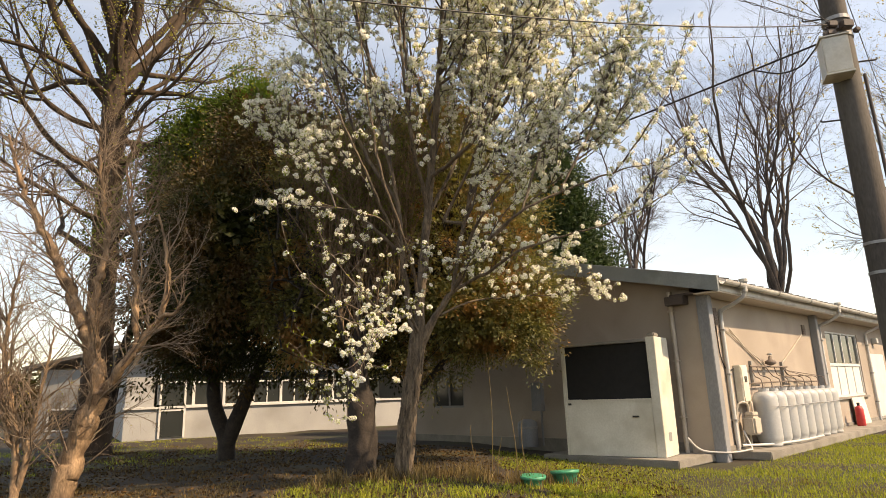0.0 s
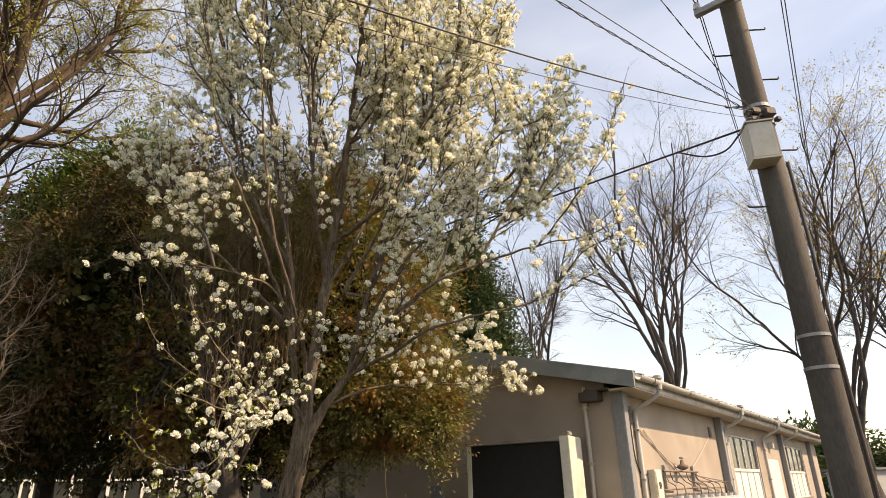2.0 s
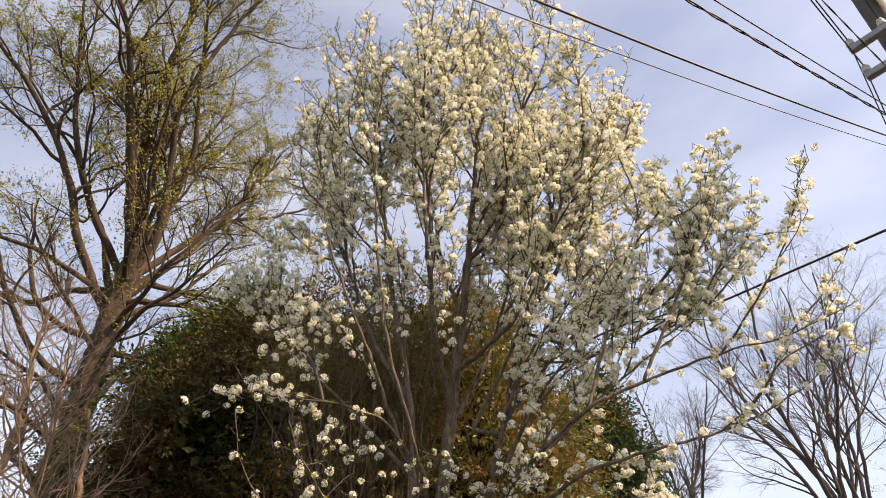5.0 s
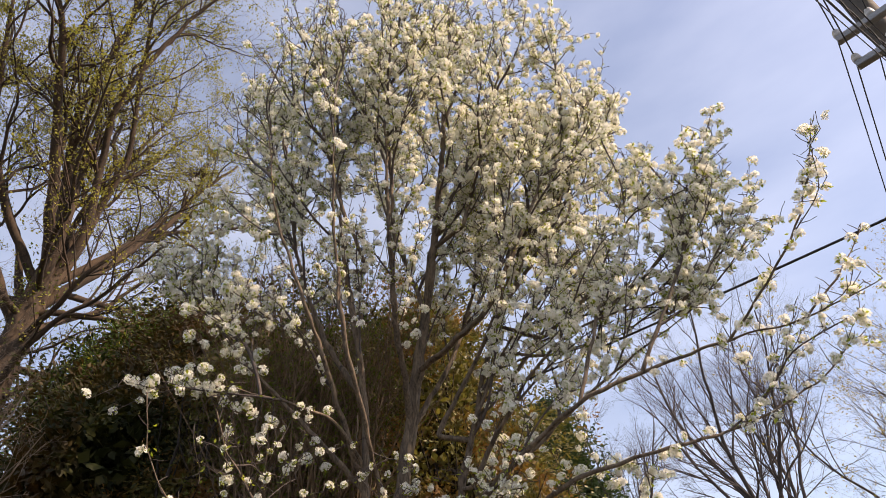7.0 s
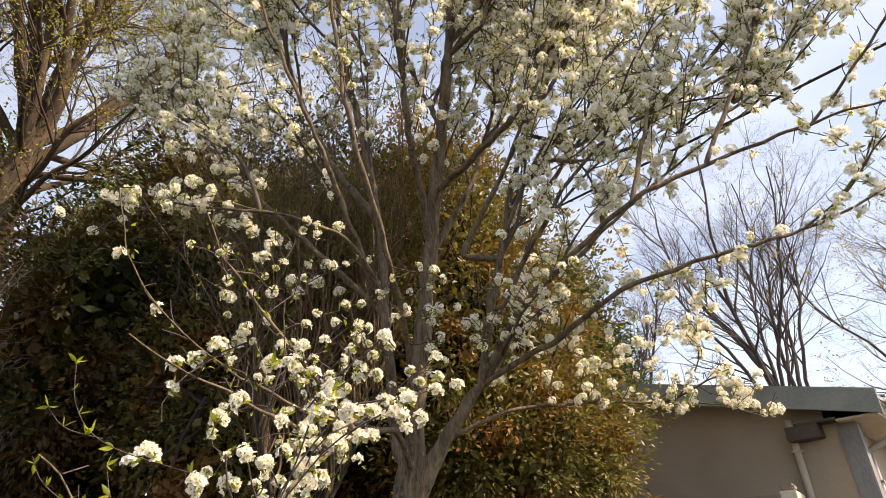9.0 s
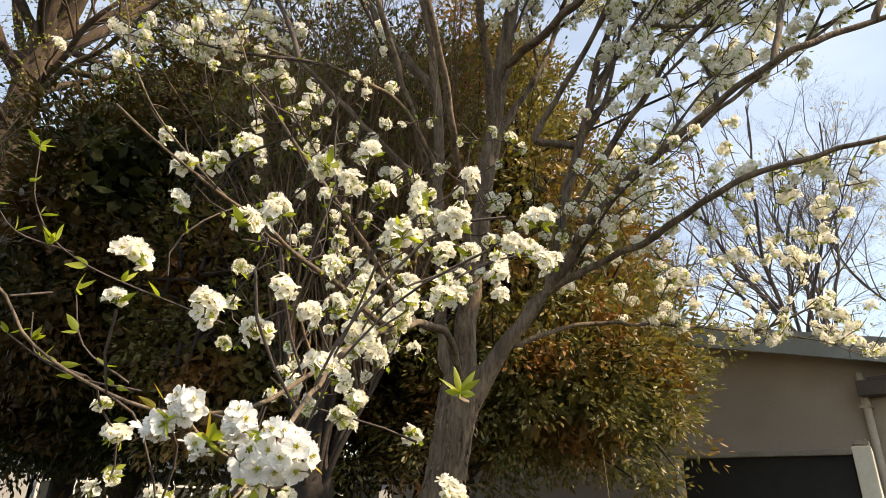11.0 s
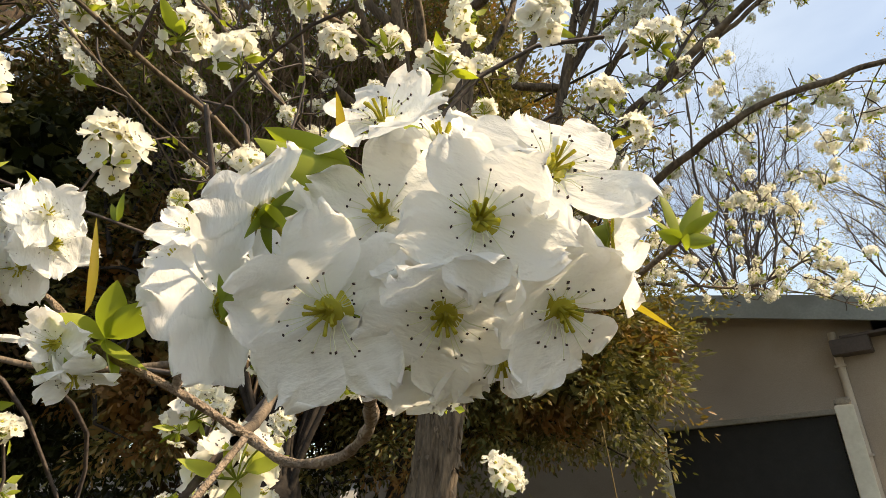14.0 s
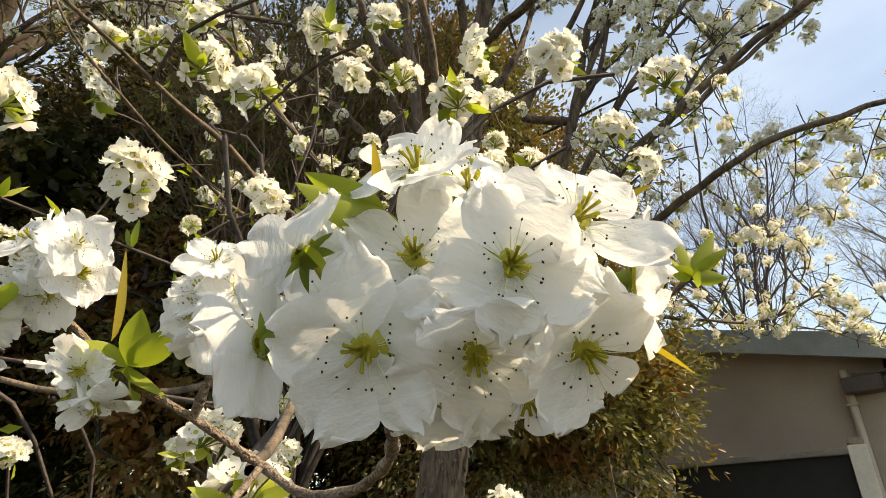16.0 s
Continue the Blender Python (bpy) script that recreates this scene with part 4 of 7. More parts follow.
loop = curve_points([(5.03, 7.18, 5.60), (4.93, 7.24, 5.52), (4.80, 7.38, 5.36), (4.62, 7.56, 5.36), (4.42, 7.80, 5.545)], 0.04)
tagged(new("overhead_cable", tube_mesh("overhead_cable", [(loop, np.full(len(loop), 0.011), 6)], M_CABLE)), "slack black cable loop under the service cable", "cable", "overhead cables")
d = np.array([0.65, 0.76, 0.0])
s = np.array([0.63, -0.777, 0.0])
for k, z in ((-0.36, 7.66), (0.70, 7.66), (-0.36, 8.16), (0.0, 8.16), (0.70, 8.16)):
    c = np.array([PX - 0.206, PY - 0.167, z]) + s * k
    wire("overhead_cable", "overhead cable strung on the crossarms", c, c + d * 45 + np.array([0, 0, -0.5]), 0.7, 0.008)
    wire("overhead_cable", "overhead cable strung on the crossarms", c, c - np.array([0.75, 0.66, 0]) * 30, 0.5, 0.008)


# ==== far buildings ====
FAR = pose(-11.4, 22.7, 0.15, 0, 0, 31.0)
fb = thing("school_wing", "white single-storey wing with a band of windows", "building", FAR)
posts = [1.1, 2.3, 3.4, 4.5, 5.6, 6.7, 7.8, 8.9, 10.0]
part("wall", boxes((0, 0, -0.2, 14.0, 0.2, 1.15), (0, 0, 2.45, 14.0, 0.2, 3.0), (0, 0, 1.15, 0.95, 0.2, 2.45), (11.2, 0, 1.15, 14.0, 0.2, 2.45)), M_WALL_FAR, fb)
part("side_wall", boxes((0, 0.2, -0.2, 0.2, 7.0, 3.0)), M_WALL_FAR, fb)
part("roof", boxes((-0.5, -0.6, 3.0, 14.5, 7.5, 3.18)), M_ROOF, fb, "dark flat eaves roof", bevel=0.02)
part("ledge", boxes((-0.05, -0.08, 1.10, 14.0, -0.003, 1.18)), M_FRAME_W, fb)
for p, q in zip(posts, posts[1:]):
    wobj = new("window")
    wobj.parent = fb
    part("frame", boxes((p - 0.05, 0.03, 1.15, p + 0.05, 0.14, 2.45), (p + 0.05, 0.04, 2.0, q - 0.05, 0.12, 2.06), (p + 0.05, 0.04, 2.38, q - 0.05, 0.12, 2.45), (p + 0.05, 0.04, 1.15, q - 0.05, 0.12, 1.21), ((p + q) / 2 - 0.02, 0.05, 1.21, (p + q) / 2 + 0.02, 0.11, 2.0)), M_FRAME_W, wobj)
    part("pane", boxes((p + 0.05, 0.08, 1.21, (p + q) / 2 - 0.022, 0.086, 2.0)), M_GLASS, wobj)
    part("pane", boxes(((p + q) / 2 + 0.022, 0.08, 1.21, q - 0.05, 0.086, 2.0)), M_GLASS, wobj)
    part("top_pane", boxes((p + 0.05, 0.08, 2.06, q - 0.05, 0.086, 2.38)), M_GLASS, wobj)
part("room_back", boxes((0.25, 2.5, 0.0, 13.9, 2.6, 3.0)), M_CURTAIN, fb)
part("door", boxes((1.2, -0.06, 0.1, 1.95, -0.004, 2.0)), M_GLASS, fb, "glazed door")
part("door_frame", boxes((1.12, -0.08, 0.05, 1.19, -0.003, 2.08), (1.96, -0.08, 0.05, 2.03, -0.003, 2.08), (1.19, -0.08, 2.01, 1.96, -0.003, 2.08), (1.19, -0.08, 1.0, 1.96, -0.062, 1.06)), M_FRAME_W, fb)

gh = thing("grey_house", "grey plain house wall with a dark sloping roof", "house", pose(-17.3, 27.0, 0.0, 0, 0, 8.0))
part("wall", boxes((0, 0, -0.2, 6.0, 5.0, 3.0)), M_GREYWALL, gh)
bm = boxes((-0.5, -0.5, 3.0, 6.4, 5.5, 3.14))
for vtx in bm.verts:
    vtx.co.z += 0.22 * (vtx.co.x + 0.5)
part("roof", bm, M_ROOF, gh)
part("gable_infill", boxes((1.5, 0.02, 3.0, 5.98, 4.9, 3.35), (3.5, 0.03, 3.35, 5.97, 4.8, 3.8)), M_GREYWALL, gh)
part("window", boxes((0.5, -0.03, 0.5, 2.0, -0.003, 1.3)), M_GLASS, gh)
part("window_frame", boxes((0.42, -0.05, 0.42, 0.5, -0.003, 1.38), (2.0, -0.05, 0.42, 2.08, -0.003, 1.38), (0.5, -0.05, 1.3, 2.0, -0.003, 1.38), (0.5, -0.05, 0.42, 2.0, -0.003, 0.5)), M_FRAME_W, gh)

fw = thing("white_shed", "low white shed far behind the pole", "shed", pose(44.0, 50.0, 0.1, 0, 0, 20))
part("wall", boxes((0, 0, -0.2, 9, 4, 2.2)), M_WALL_FAR, fw)
part("roof", boxes((-0.3, -0.3, 2.2, 9.3, 4.3, 2.4)), M_ROOF, fw, bevel=0.03)


# ==== background trees ====
def bare_tree(name, label, x, y, seed, height, fork, stems, spread, radius, plan, mat, lean=(0, 0), bud_mat=None, buds=0, bud_size=0.06, base_z=None, stem_r=(0.26, 0.42)):
    """A leafless tree: a trunk that divides into rising stems, each with branches and twigs."""
    rng = np.random.default_rng(seed)
    z0 = float(ground_z(x, y)) - 0.15 if base_z is None else base_z
    t = thing(name, label, "tree", pose(x, y, z0))
    lines = []
    top = np.array([lean[0], lean[1], fork])
    n = 8
    u = np.linspace(0, 1, n)[:, None]
    pts = top * u + 0.03 * fork * np.concatenate([np.zeros((1, 3)), rng.normal(size=(n - 2, 3)) * (0.25, 0.25, 0), np.zeros((1, 3))])
    rad = radius * (1.0 + 0.5 * np.exp(-u[:, 0] * 9)) * (1 - 0.25 * u[:, 0])
    lines.append((pts, rad, 12, -1))
    a0 = rng.uniform(0, 6.28)
    for k in range(stems):
        a = a0 + k * 2.399 + rng.normal(0, 0.2)
        f = rng.uniform(0.55, 1.0) if k > 2 else 1.0
        start = pts[-1] * f if f < 1 else pts[-1]
        sp = spread * rng.uniform(0.35, 1.1)
        h = np.array([math.cos(a) * math.sin(sp), math.sin(a) * math.sin(sp), math.cos(sp)])
        grow(rng, lines, start, h, (height - start[2]) * rng.uniform(0.78, 1.02), radius * rng.uniform(*stem_r), 0, plan)
    main = [(p, r, s) for p, r, s, l in lines if l < 0]
    attach("trunk", tube_mesh("trunk", main, mat), t)
    for p, r, s, l in lines:
        if l == 0:
            attach("stem", tube_mesh("stem", [(p, r, s)], mat), t)
    attach("twigs", tube_mesh("twigs", [(p, r, s) for p, r, s, l in lines if l > 0], mat), t, kind="stuff")
    if bud_mat:
        tips = np.concatenate([p[1:] for p, r, s, l in lines if l == len(plan) - 1])
        pick = tips[rng.integers(0, len(tips), buds)] + rng.normal(0, 0.03, (buds, 3))
        v, f = leaf_arrays(rng, pick, bud_size, bud_size * 0.55)
        attach("young_leaves", raw_mesh("young_leaves", v, f, bud_mat), t, "sprouting yellow-green leaves", kind="stuff")
    return t


#        children, ratio, spread, lift, wobble, sides, segment
VASE = [(11, 0.42, 0.50, 0.03, 0.10, 7, 0.8), (7, 0.50, 0.60, 0.03, 0.12, 5, 0.6), (6, 0.55, 0.65, 0.02, 0.09, 3, 0.7), (3, 0.6, 0.7, 0.01, 0.13, 3, 0.8), (0, 0, 0, 0.0, 0.13, 3, 0.9)]
FINE = [(13, 0.44, 0.70, 0.025, 0.15, 7, 0.6), (8, 0.52, 0.75, 0.02, 0.17, 5, 0.4), (7, 0.54, 0.70, 0.02, 0.12, 4, 0.35), (3, 0.55, 0.75, 0.01, 0.12, 3, 0.3), (0, 0, 0, 0.0, 0.12, 3, 0.25)]

bare_tree("zelkova_tree", "tall leafless vase-shaped tree beyond the roof", 19.6, 36.0, 21, 24.0, 6.5, 9, 0.50, 0.42, VASE, M_BARK_FAR)
bare_tree("zelkova_tree", "leafless tree beyond the roof, partly hidden", 11.8, 38.0, 22, 19.0, 5.0, 7, 0.55, 0.36, VASE, M_BARK_FAR)
bare_tree("zelkova_tree", "tall leafless tree with rusty young leaves at its top", 32.0, 37.0, 23, 25.5, 6.0, 10, 0.52, 0.46, VASE, M_BARK_FAR, bud_mat=M_LEAF_BRONZE, buds=5000, bud_size=0.16)
bare_tree("zelkova_tree", "tall leafless tree with rusty young leaves at its top", 40.5, 38.0, 24, 25.0, 5.5, 9, 0.50, 0.42, VASE, M_BARK_FAR, bud_mat=M_LEAF_BRONZE, buds=5000, bud_size=0.16)

# the large budding tree: a furrowed trunk, limbs all the way up, and a haze of opening buds
rng = np.random.default_rng(31)
BIG = np.array([-9.38, 17.2, 0.0])
big = thing("large_budding_tree", "large bare tree with brown bark and sprouting yellow-green leaves", "tree", pose(*BIG))
tline = curve_points([(0, 0, -0.1), (-0.05, 0, 3.0), (-0.15, 0, 6.5), (-0.28, 0.05, 10.4), (-0.30, 0.1, 12.0)], 0.3)
trad = np.linspace(0.37, 0.30, len(tline)) * (1 + 0.45 * np.exp(-np.linspace(0, 1, len(tline)) * 12))
attach("trunk", furrowed("trunk", tline, trad, M_BARK_BIG, 40, 0.8, 0.06), big, "thick furrowed brown trunk")
lines, a0 = [], 0.4
UP = [(11, 0.40, 0.62, 0.04, 0.11, 8, 0.6), (8, 0.50, 0.72, 0.02, 0.17, 5, 0.4), (7, 0.54, 0.72, 0.01, 0.16, 3, 0.5), (3, 0.55, 0.75, 0.01, 0.16, 3, 0.5), (0, 0, 0, 0.0, 0.14, 3, 0.5)]
for k in range(13):                                  # rising stems above the fork
    a = a0 + k * 2.399
    sp = 0.16 + 0.11 * (k % 5)
    z = 11.9 - 0.16 * k
    grow(rng, lines, (-0.29, 0.08, z), np.array([math.cos(a) * math.sin(sp), math.sin(a) * math.sin(sp), math.cos(sp)]), rng.uniform(9.0, 12.5), rng.uniform(0.10, 0.17), 0, UP)
for k in range(22):                                  # spreading side limbs
    a = 1.1 + k * 2.399
    z = 5.2 + 0.30 * k
    grow(rng, lines, (-0.18, 0.02, z), np.array([math.cos(a), math.sin(a), rng.uniform(0.15, 0.6)]), rng.uniform(4.5, 7.0), rng.uniform(0.07, 0.12), 0, [(9, 0.50, 0.7, 0.04, 0.13, 7, 0.4), (5, 0.55, 0.7, 0.03, 0.13, 5, 0.35), (4, 0.6, 0.7, 0.02, 0.12, 3, 0.3), (2, 0.6, 0.7, 0.01, 0.12, 3, 0.3), UP[4]])
for p, r, s, l in lines:
    if l == 0:
        attach("limb", furrowed("limb", p, r, M_BARK_BIG, 12, 0.7, 0.12), big)
attach("twigs", tube_mesh("twigs", [(p, r, s) for p, r, s, l in lines if l > 0], M_BARK_BIG), big, kind="stuff")
tips = np.concatenate([p[1:] for p, r, s, l in lines if l >= 2])
tips = tips[rng.random(len(tips)) < np.clip((tips[:, 2] - 6.0) / 9.0, 0.06, 1.0)]
pick = tips[rng.integers(0, len(tips), 80000)] + rng.normal(0, 0.06, (80000, 3))
v, f = leaf_arrays(rng, pick, 0.08, 0.045)
attach("young_leaves", raw_mesh("young_leaves", v, f, M_BUD), big, "sprouting yellow-green leaves", kind="stuff")
ivy = tline[np.where(rng.random(2600) < 0.8, 21, 36)] + rng.normal(0, 1, (2600, 3)) * np.array([0.34, 0.34, 0.75])
v, f = leaf_arrays(rng, ivy, 0.10, 0.06)
attach("climber", raw_mesh("climber", v, f, M_IVY), big, "green climbing leaves on the trunk", kind="stuff")


def gnarled_shrub(name, label, stems, seed, mat, twig_len, buds):
    """A leafless shrub whose stems follow given lines, with twigs growing off them."""
    rng = np.random.default_rng(seed)
    x, y, z = stems[0][0][0]
    root = np.array([x, y, z])
    t = thing(name, label, "shrub", pose(x, y, z))
    lines = []
    for ctrl, r0, r1 in stems:
        pts = curve_points(ctrl, 0.09)
        n = len(pts)
        pts[1:-1] += rng.normal(0, 0.018, (n - 2, 3))
        rad = np.linspace(r0, r1, n) * (1 + 0.10 * np.sin(np.arange(n) * 0.9 + seed) + 0.05 * rng.normal(size=n))
        attach("stem", furrowed("stem", pts - root, rad, mat, 18, 1.0, 0.04), t)
        for k in range(int(n * 1.3)):
            i = int(rng.uniform(0.12, 1.0) * (n - 1))
            if pts[i, 0] > -4.3 and k % 4:
                continue
            d = pts[min(i + 1, n - 1)] - pts[max(i - 1, 0)]
            side = np.cross(d, rand_dirs(rng, 1)[0])
            side /= np.linalg.norm(side) + 1e-9
            grow(rng, lines, pts[i] - root, d / (np.linalg.norm(d) + 1e-9) * 0.6 + side * 0.8 + np.array([0, 0, 0.2]), twig_len * rng.uniform(0.5, 1.2), min(0.014, rad[i] * 0.5), 0,
                 [(5, 0.55, 0.7, 0.04, 0.11, 5, 0.15), (3, 0.6, 0.7, 0.03, 0.13, 4, 0.13), (2, 0.6, 0.7, 0.02, 0.14, 3, 0.12), (0, 0, 0, 0, 0.14, 3, 0.12)])
    attach("twigs", tube_mesh("twigs", [(p, r, s) for p, r, s, l in lines], M_TWIG_PALE), t, kind="stuff")
    tips = np.concatenate([p[1:] for p, r, s, l in lines if l >= 2])
    v, f = leaf_arrays(rng, tips[rng.integers(0, len(tips), buds)], 0.03, 0.016)
    attach("young_leaves", raw_mesh("young_leaves", v, f, M_BUD), t, kind="stuff")
    return t


gnarled_shrub("bare_shrub", "leafless gnarled shrub with pale brown bark", [
    (((-5.47, 9.5, 0.05), (-5.30, 9.5, 0.9), (-5.02, 9.5, 1.58)), 0.18, 0.14),
    (((-5.02, 9.5, 1.58), (-5.27, 9.5, 2.45), (-5.62, 9.5, 3.15), (-6.0, 9.5, 3.9), (-6.55, 9.5, 4.85), (-6.9, 9.5, 5.8)), 0.12, 0.02),
    (((-5.02, 9.5, 1.58), (-5.2, 9.45, 2.8), (-5.13, 9.5, 3.9), (-5.3, 9.5, 4.9), (-5.4, 9.5, 5.7)), 0.085, 0.014),
    (((-5.02, 9.5, 1.58), (-4.45, 9.4, 2.3), (-4.15, 9.4, 2.7), (-4.1, 9.4, 3.5), (-4.3, 9.4, 4.3)), 0.075, 0.014),
    (((-4.5, 9.4, 2.2), (-4.62, 9.5, 3.26), (-4.75, 9.5, 4.3), (-4.9, 9.5, 5.2)), 0.05, 0.012),
    (((-4.3, 9.4, 2.5), (-4.1, 9.3, 2.65), (-3.85, 9.2, 2.75), (-3.6, 9.1, 3.0)), 0.04, 0.008)], 41, M_BARK_RED, 1.15, 500)
gnarled_shrub("bare_shrub", "thin leafless shrub with pale grey twigs", [
    (((-5.9, 9.2, 0.05), (-6.0, 9.2, 1.0), (-6.3, 9.2, 2.3), (-6.2, 9.2, 3.6)), 0.06, 0.012),
    (((-5.9, 9.2, 0.3), (-5.75, 9.2, 1.3), (-5.6, 9.2, 2.6)), 0.04, 0.01),
    (((-6.0, 9.2, 0.9), (-6.4, 9.1, 1.8), (-6.9, 9.1, 3.0)), 0.04, 0.01)], 42, M_BARK_RED, 1.2, 300)


def evergreen(name, label, x, y, seed, lobes, n, leaf, mat, trunk, bark, inner=0.25, droop=0.3, shell=0.75):
    """A dense evergreen: a short trunk with limbs and a crown of many separate leaves in lumpy masses."""
    rng = np.random.default_rng(seed)
    t = thing(name, label, "tree", pose(x, y, 0))
    tot = sum(r[3] * r[4] + r[3] * r[5] + r[4] * r[5] for r in lobes)
    P, D = [], []
    for cx, cy, cz, rx, ry, rz in lobes:
        k = int(n * (rx * ry + rx * rz + ry * rz) / tot)
        kc = max(20, k // 42)
        d = rand_dirs(rng, kc)
        bump = 1 + 0.12 * np.sin(5.1 * d[:, 0] + 3 * d[:, 2] + cx) + 0.10 * np.sin(7.3 * d[:, 1] - 4 * d[:, 2] + cy) + 0.08 * np.sin(11 * d[:, 2] + 6 * d[:, 0]) + 0.06 * rng.normal(size=kc)
        r = bump * (1 - (1 - shell) * rng.random(kc) ** 1.3)
        deep = rng.random(kc) < inner
        r[deep] *= rng.uniform(0.5, 0.95, deep.sum())
        mid = np.array([cx, cy, cz]) + d * r[:, None] * np.array([rx, ry, rz])
        which = rng.integers(0, kc, k)
        off = np.clip(rng.normal(0, 1, (k, 3)), -1.7, 1.7) * leaf * np.array([1.4, 1.4, 1.1])
        P.append(mid[which] + off)
        D.append(d[which] * 0.6 + off / (np.linalg.norm(off, axis=1, keepdims=True) + 1e-9))
    P, D = np.concatenate(P), np.concatenate(D)
    v, f = leaf_arrays(rng, P, leaf, leaf * 0.42, D, 0.2, droop)
    attach("crown", raw_mesh("crown", v - np.array([x, y, 0]), f, mat), t, kind="stuff")
    core = []
    for cx, cy, cz, rx, ry, rz in lobes:
        d = rand_dirs(rng, 2200)
        core.append(np.array([cx, cy, cz]) + d * (0.45 + 0.35 * rng.random((2200, 1))) * np.array([rx, ry, rz]))
    core = np.concatenate(core)
    v, f = leaf_arrays(rng, core, leaf * 2.0, leaf * 1.2, None, 0.1, 0.2)
    attach("inner_foliage", raw_mesh("inner_foliage", v - np.array([x, y, 0]), f, mat), t, kind="stuff")
    lines = []
    for ctrl, r0, r1 in trunk:
        pts = curve_points(ctrl, 0.25) - np.array([x, y, 0])
        lines.append((pts, np.linspace(r0, r1, len(pts)), 10))
    for ln in lines:
        attach("trunk", tube_mesh("trunk", [ln], bark), t)
    twig = []
    pick = rng.integers(0, len(P), 500)
    mid = np.array([np.mean([l[0] for l in lobes]), np.mean([l[1] for l in lobes]), np.mean([l[2] for l in lobes]) - 0.8])
    for i in pick:
        a = mid + (P[i] - mid) * 0.25 + rng.normal(0, 0.3, 3)
        twig.append((np.array([a, (a + P[i]) / 2 + rng.normal(0, 0.1, 3), P[i]]) - np.array([x, y, 0]), np.array([0.025, 0.015, 0.005]), 4))
    attach("limbs", tube_mesh("limbs", twig, bark), t, kind="stuff")
    return t


evergreen("dark_evergreen_tree", "broad dark evergreen tree with a forked trunk", -4.9, 14.6, 51,
          [(-2.4, 13.7, 6.0, 2.6, 2.2, 2.5), (-4.4, 13.9, 4.6, 2.0, 2.0, 2.9), (-2.2, 13.4, 3.9, 2.2, 2.0, 2.3), (-3.4, 13.6, 6.9, 1.6, 1.6, 1.4), (-4.6, 14.2, 5.8, 1.1, 1.3, 1.4), (-0.8, 13.6, 4.6, 1.6, 1.8, 2.4), (-5.5, 13.9, 3.6, 1.2, 1.5, 1.9), (-6.1, 15.2, 4.6, 1.5, 1.5, 2.6), (-5.4, 15.0, 6.2, 1.2, 1.3, 1.2), (-4.2, 11.9, 4.2, 1.05, 1.2, 1.9)], 150000, 0.105, M_DARKLEAF,
          [(((-4.9, 14.6, 0.0), (-4.9, 14.6, 0.6), (-5.2, 14.5, 1.6), (-5.0, 14.3, 3.5)), 0.20, 0.10), (((-4.9, 14.6, 0.5), (-4.5, 14.5, 1.4), (-3.9, 14.2, 2.6)), 0.2, 0.1)], M_BARK_DARK)
# the two rearmost bush lobes are added to shade the gable wall
evergreen("photinia_bush", "large rounded evergreen bush with bronze-tinted leaves", 0.6, 12.4, 52,
          [(0.25, 12.3, 4.3, 2.15, 1.7, 2.6), (0.1, 12.4, 6.1, 1.35, 1.3, 1.9), (1.2, 12.2, 3.0, 1.35, 1.1, 1.1), (0.6, 11.9, 2.9, 1.2, 0.9, 0.85), (-0.1, 13.2, 3.4, 1.6, 0.9, 1.5), (0.7, 14.3, 3.7, 1.9, 1.2, 1.5)], 120000, 0.075, M_BUSH,
          [(((-0.66, 12.5, 0.0), (-0.62, 12.5, 1.2), (-0.2, 12.4, 2.8), (0.2, 12.3, 5.5)), 0.13, 0.05), (((-0.6, 12.5, 1.3), (0.3, 12.4, 2.3), (1.2, 12.2, 3.1)), 0.07, 0.03)], M_BARK_DARK, droop=0.12)
evergreen("conifer_tree", "dark green conifer behind the annex", 4.6, 20.5, 53,
          [(4.4, 20.5, 5.0, 1.6, 1.6, 2.4), (4.2, 20.5, 7.0, 1.2, 1.2, 2.1), (4.0, 20.5, 8.8, 0.7, 0.7, 1.4), (3.2, 20.5, 7.3, 1.1, 1.1, 2.0)], 40000, 0.14, M_CONIFER,
          [(((4.6, 20.5, 0.0), (4.6, 20.5, 4.0), (4.5, 20.5, 9.0)), 0.25, 0.05)], M_BARK_DARK)
evergreen("green_evergreen_tree", "fresh green evergreen tree beside the large bare tree", -9.6, 18.2, 56,
          [(-6.6, 17.4, 9.0, 1.5, 1.2, 1.6), (-5.4, 17.0, 9.6, 1.2, 1.1, 1.2), (-7.7, 17.8, 8.0, 1.2, 1.1, 1.8), (-6.6, 17.6, 6.6, 1.6, 1.2, 1.8), (-7.4, 18.0, 4.6, 1.3, 1.1, 1.6)], 42000, 0.12, M_GREENLEAF,
          [(((-9.6, 18.2, 0.0), (-9.2, 18.1, 3.0), (-7.8, 17.8, 6.0), (-6.6, 17.5, 9.0)), 0.16, 0.05)], M_BARK_DARK, shell=0.6)
evergreen("olive_shrub", "olive-leaved evergreen shrub with bronze tips among thin stems", -1.62, 11.75, 57,
          [(-2.4, 11.7, 2.9, 0.9, 0.7, 1.2), (-1.7, 11.6, 3.8, 1.0, 0.7, 1.3), (-2.6, 11.9, 4.3, 0.8, 0.7, 1.0), (-1.2, 11.8, 5.0, 1.0, 0.7, 1.2), (-3.1, 11.8, 3.6, 0.9, 0.7, 1.4), (-2.6, 11.9, 5.6, 1.0, 0.8, 1.0)], 46000, 0.07, M_BUSH,
          [(((-1.62, 11.75, 0.0), (-1.6, 11.7, 1.5), (-1.9, 11.7, 4.0)), 0.05, 0.02)], M_BARK_DARK, inner=0.5, shell=0.4)
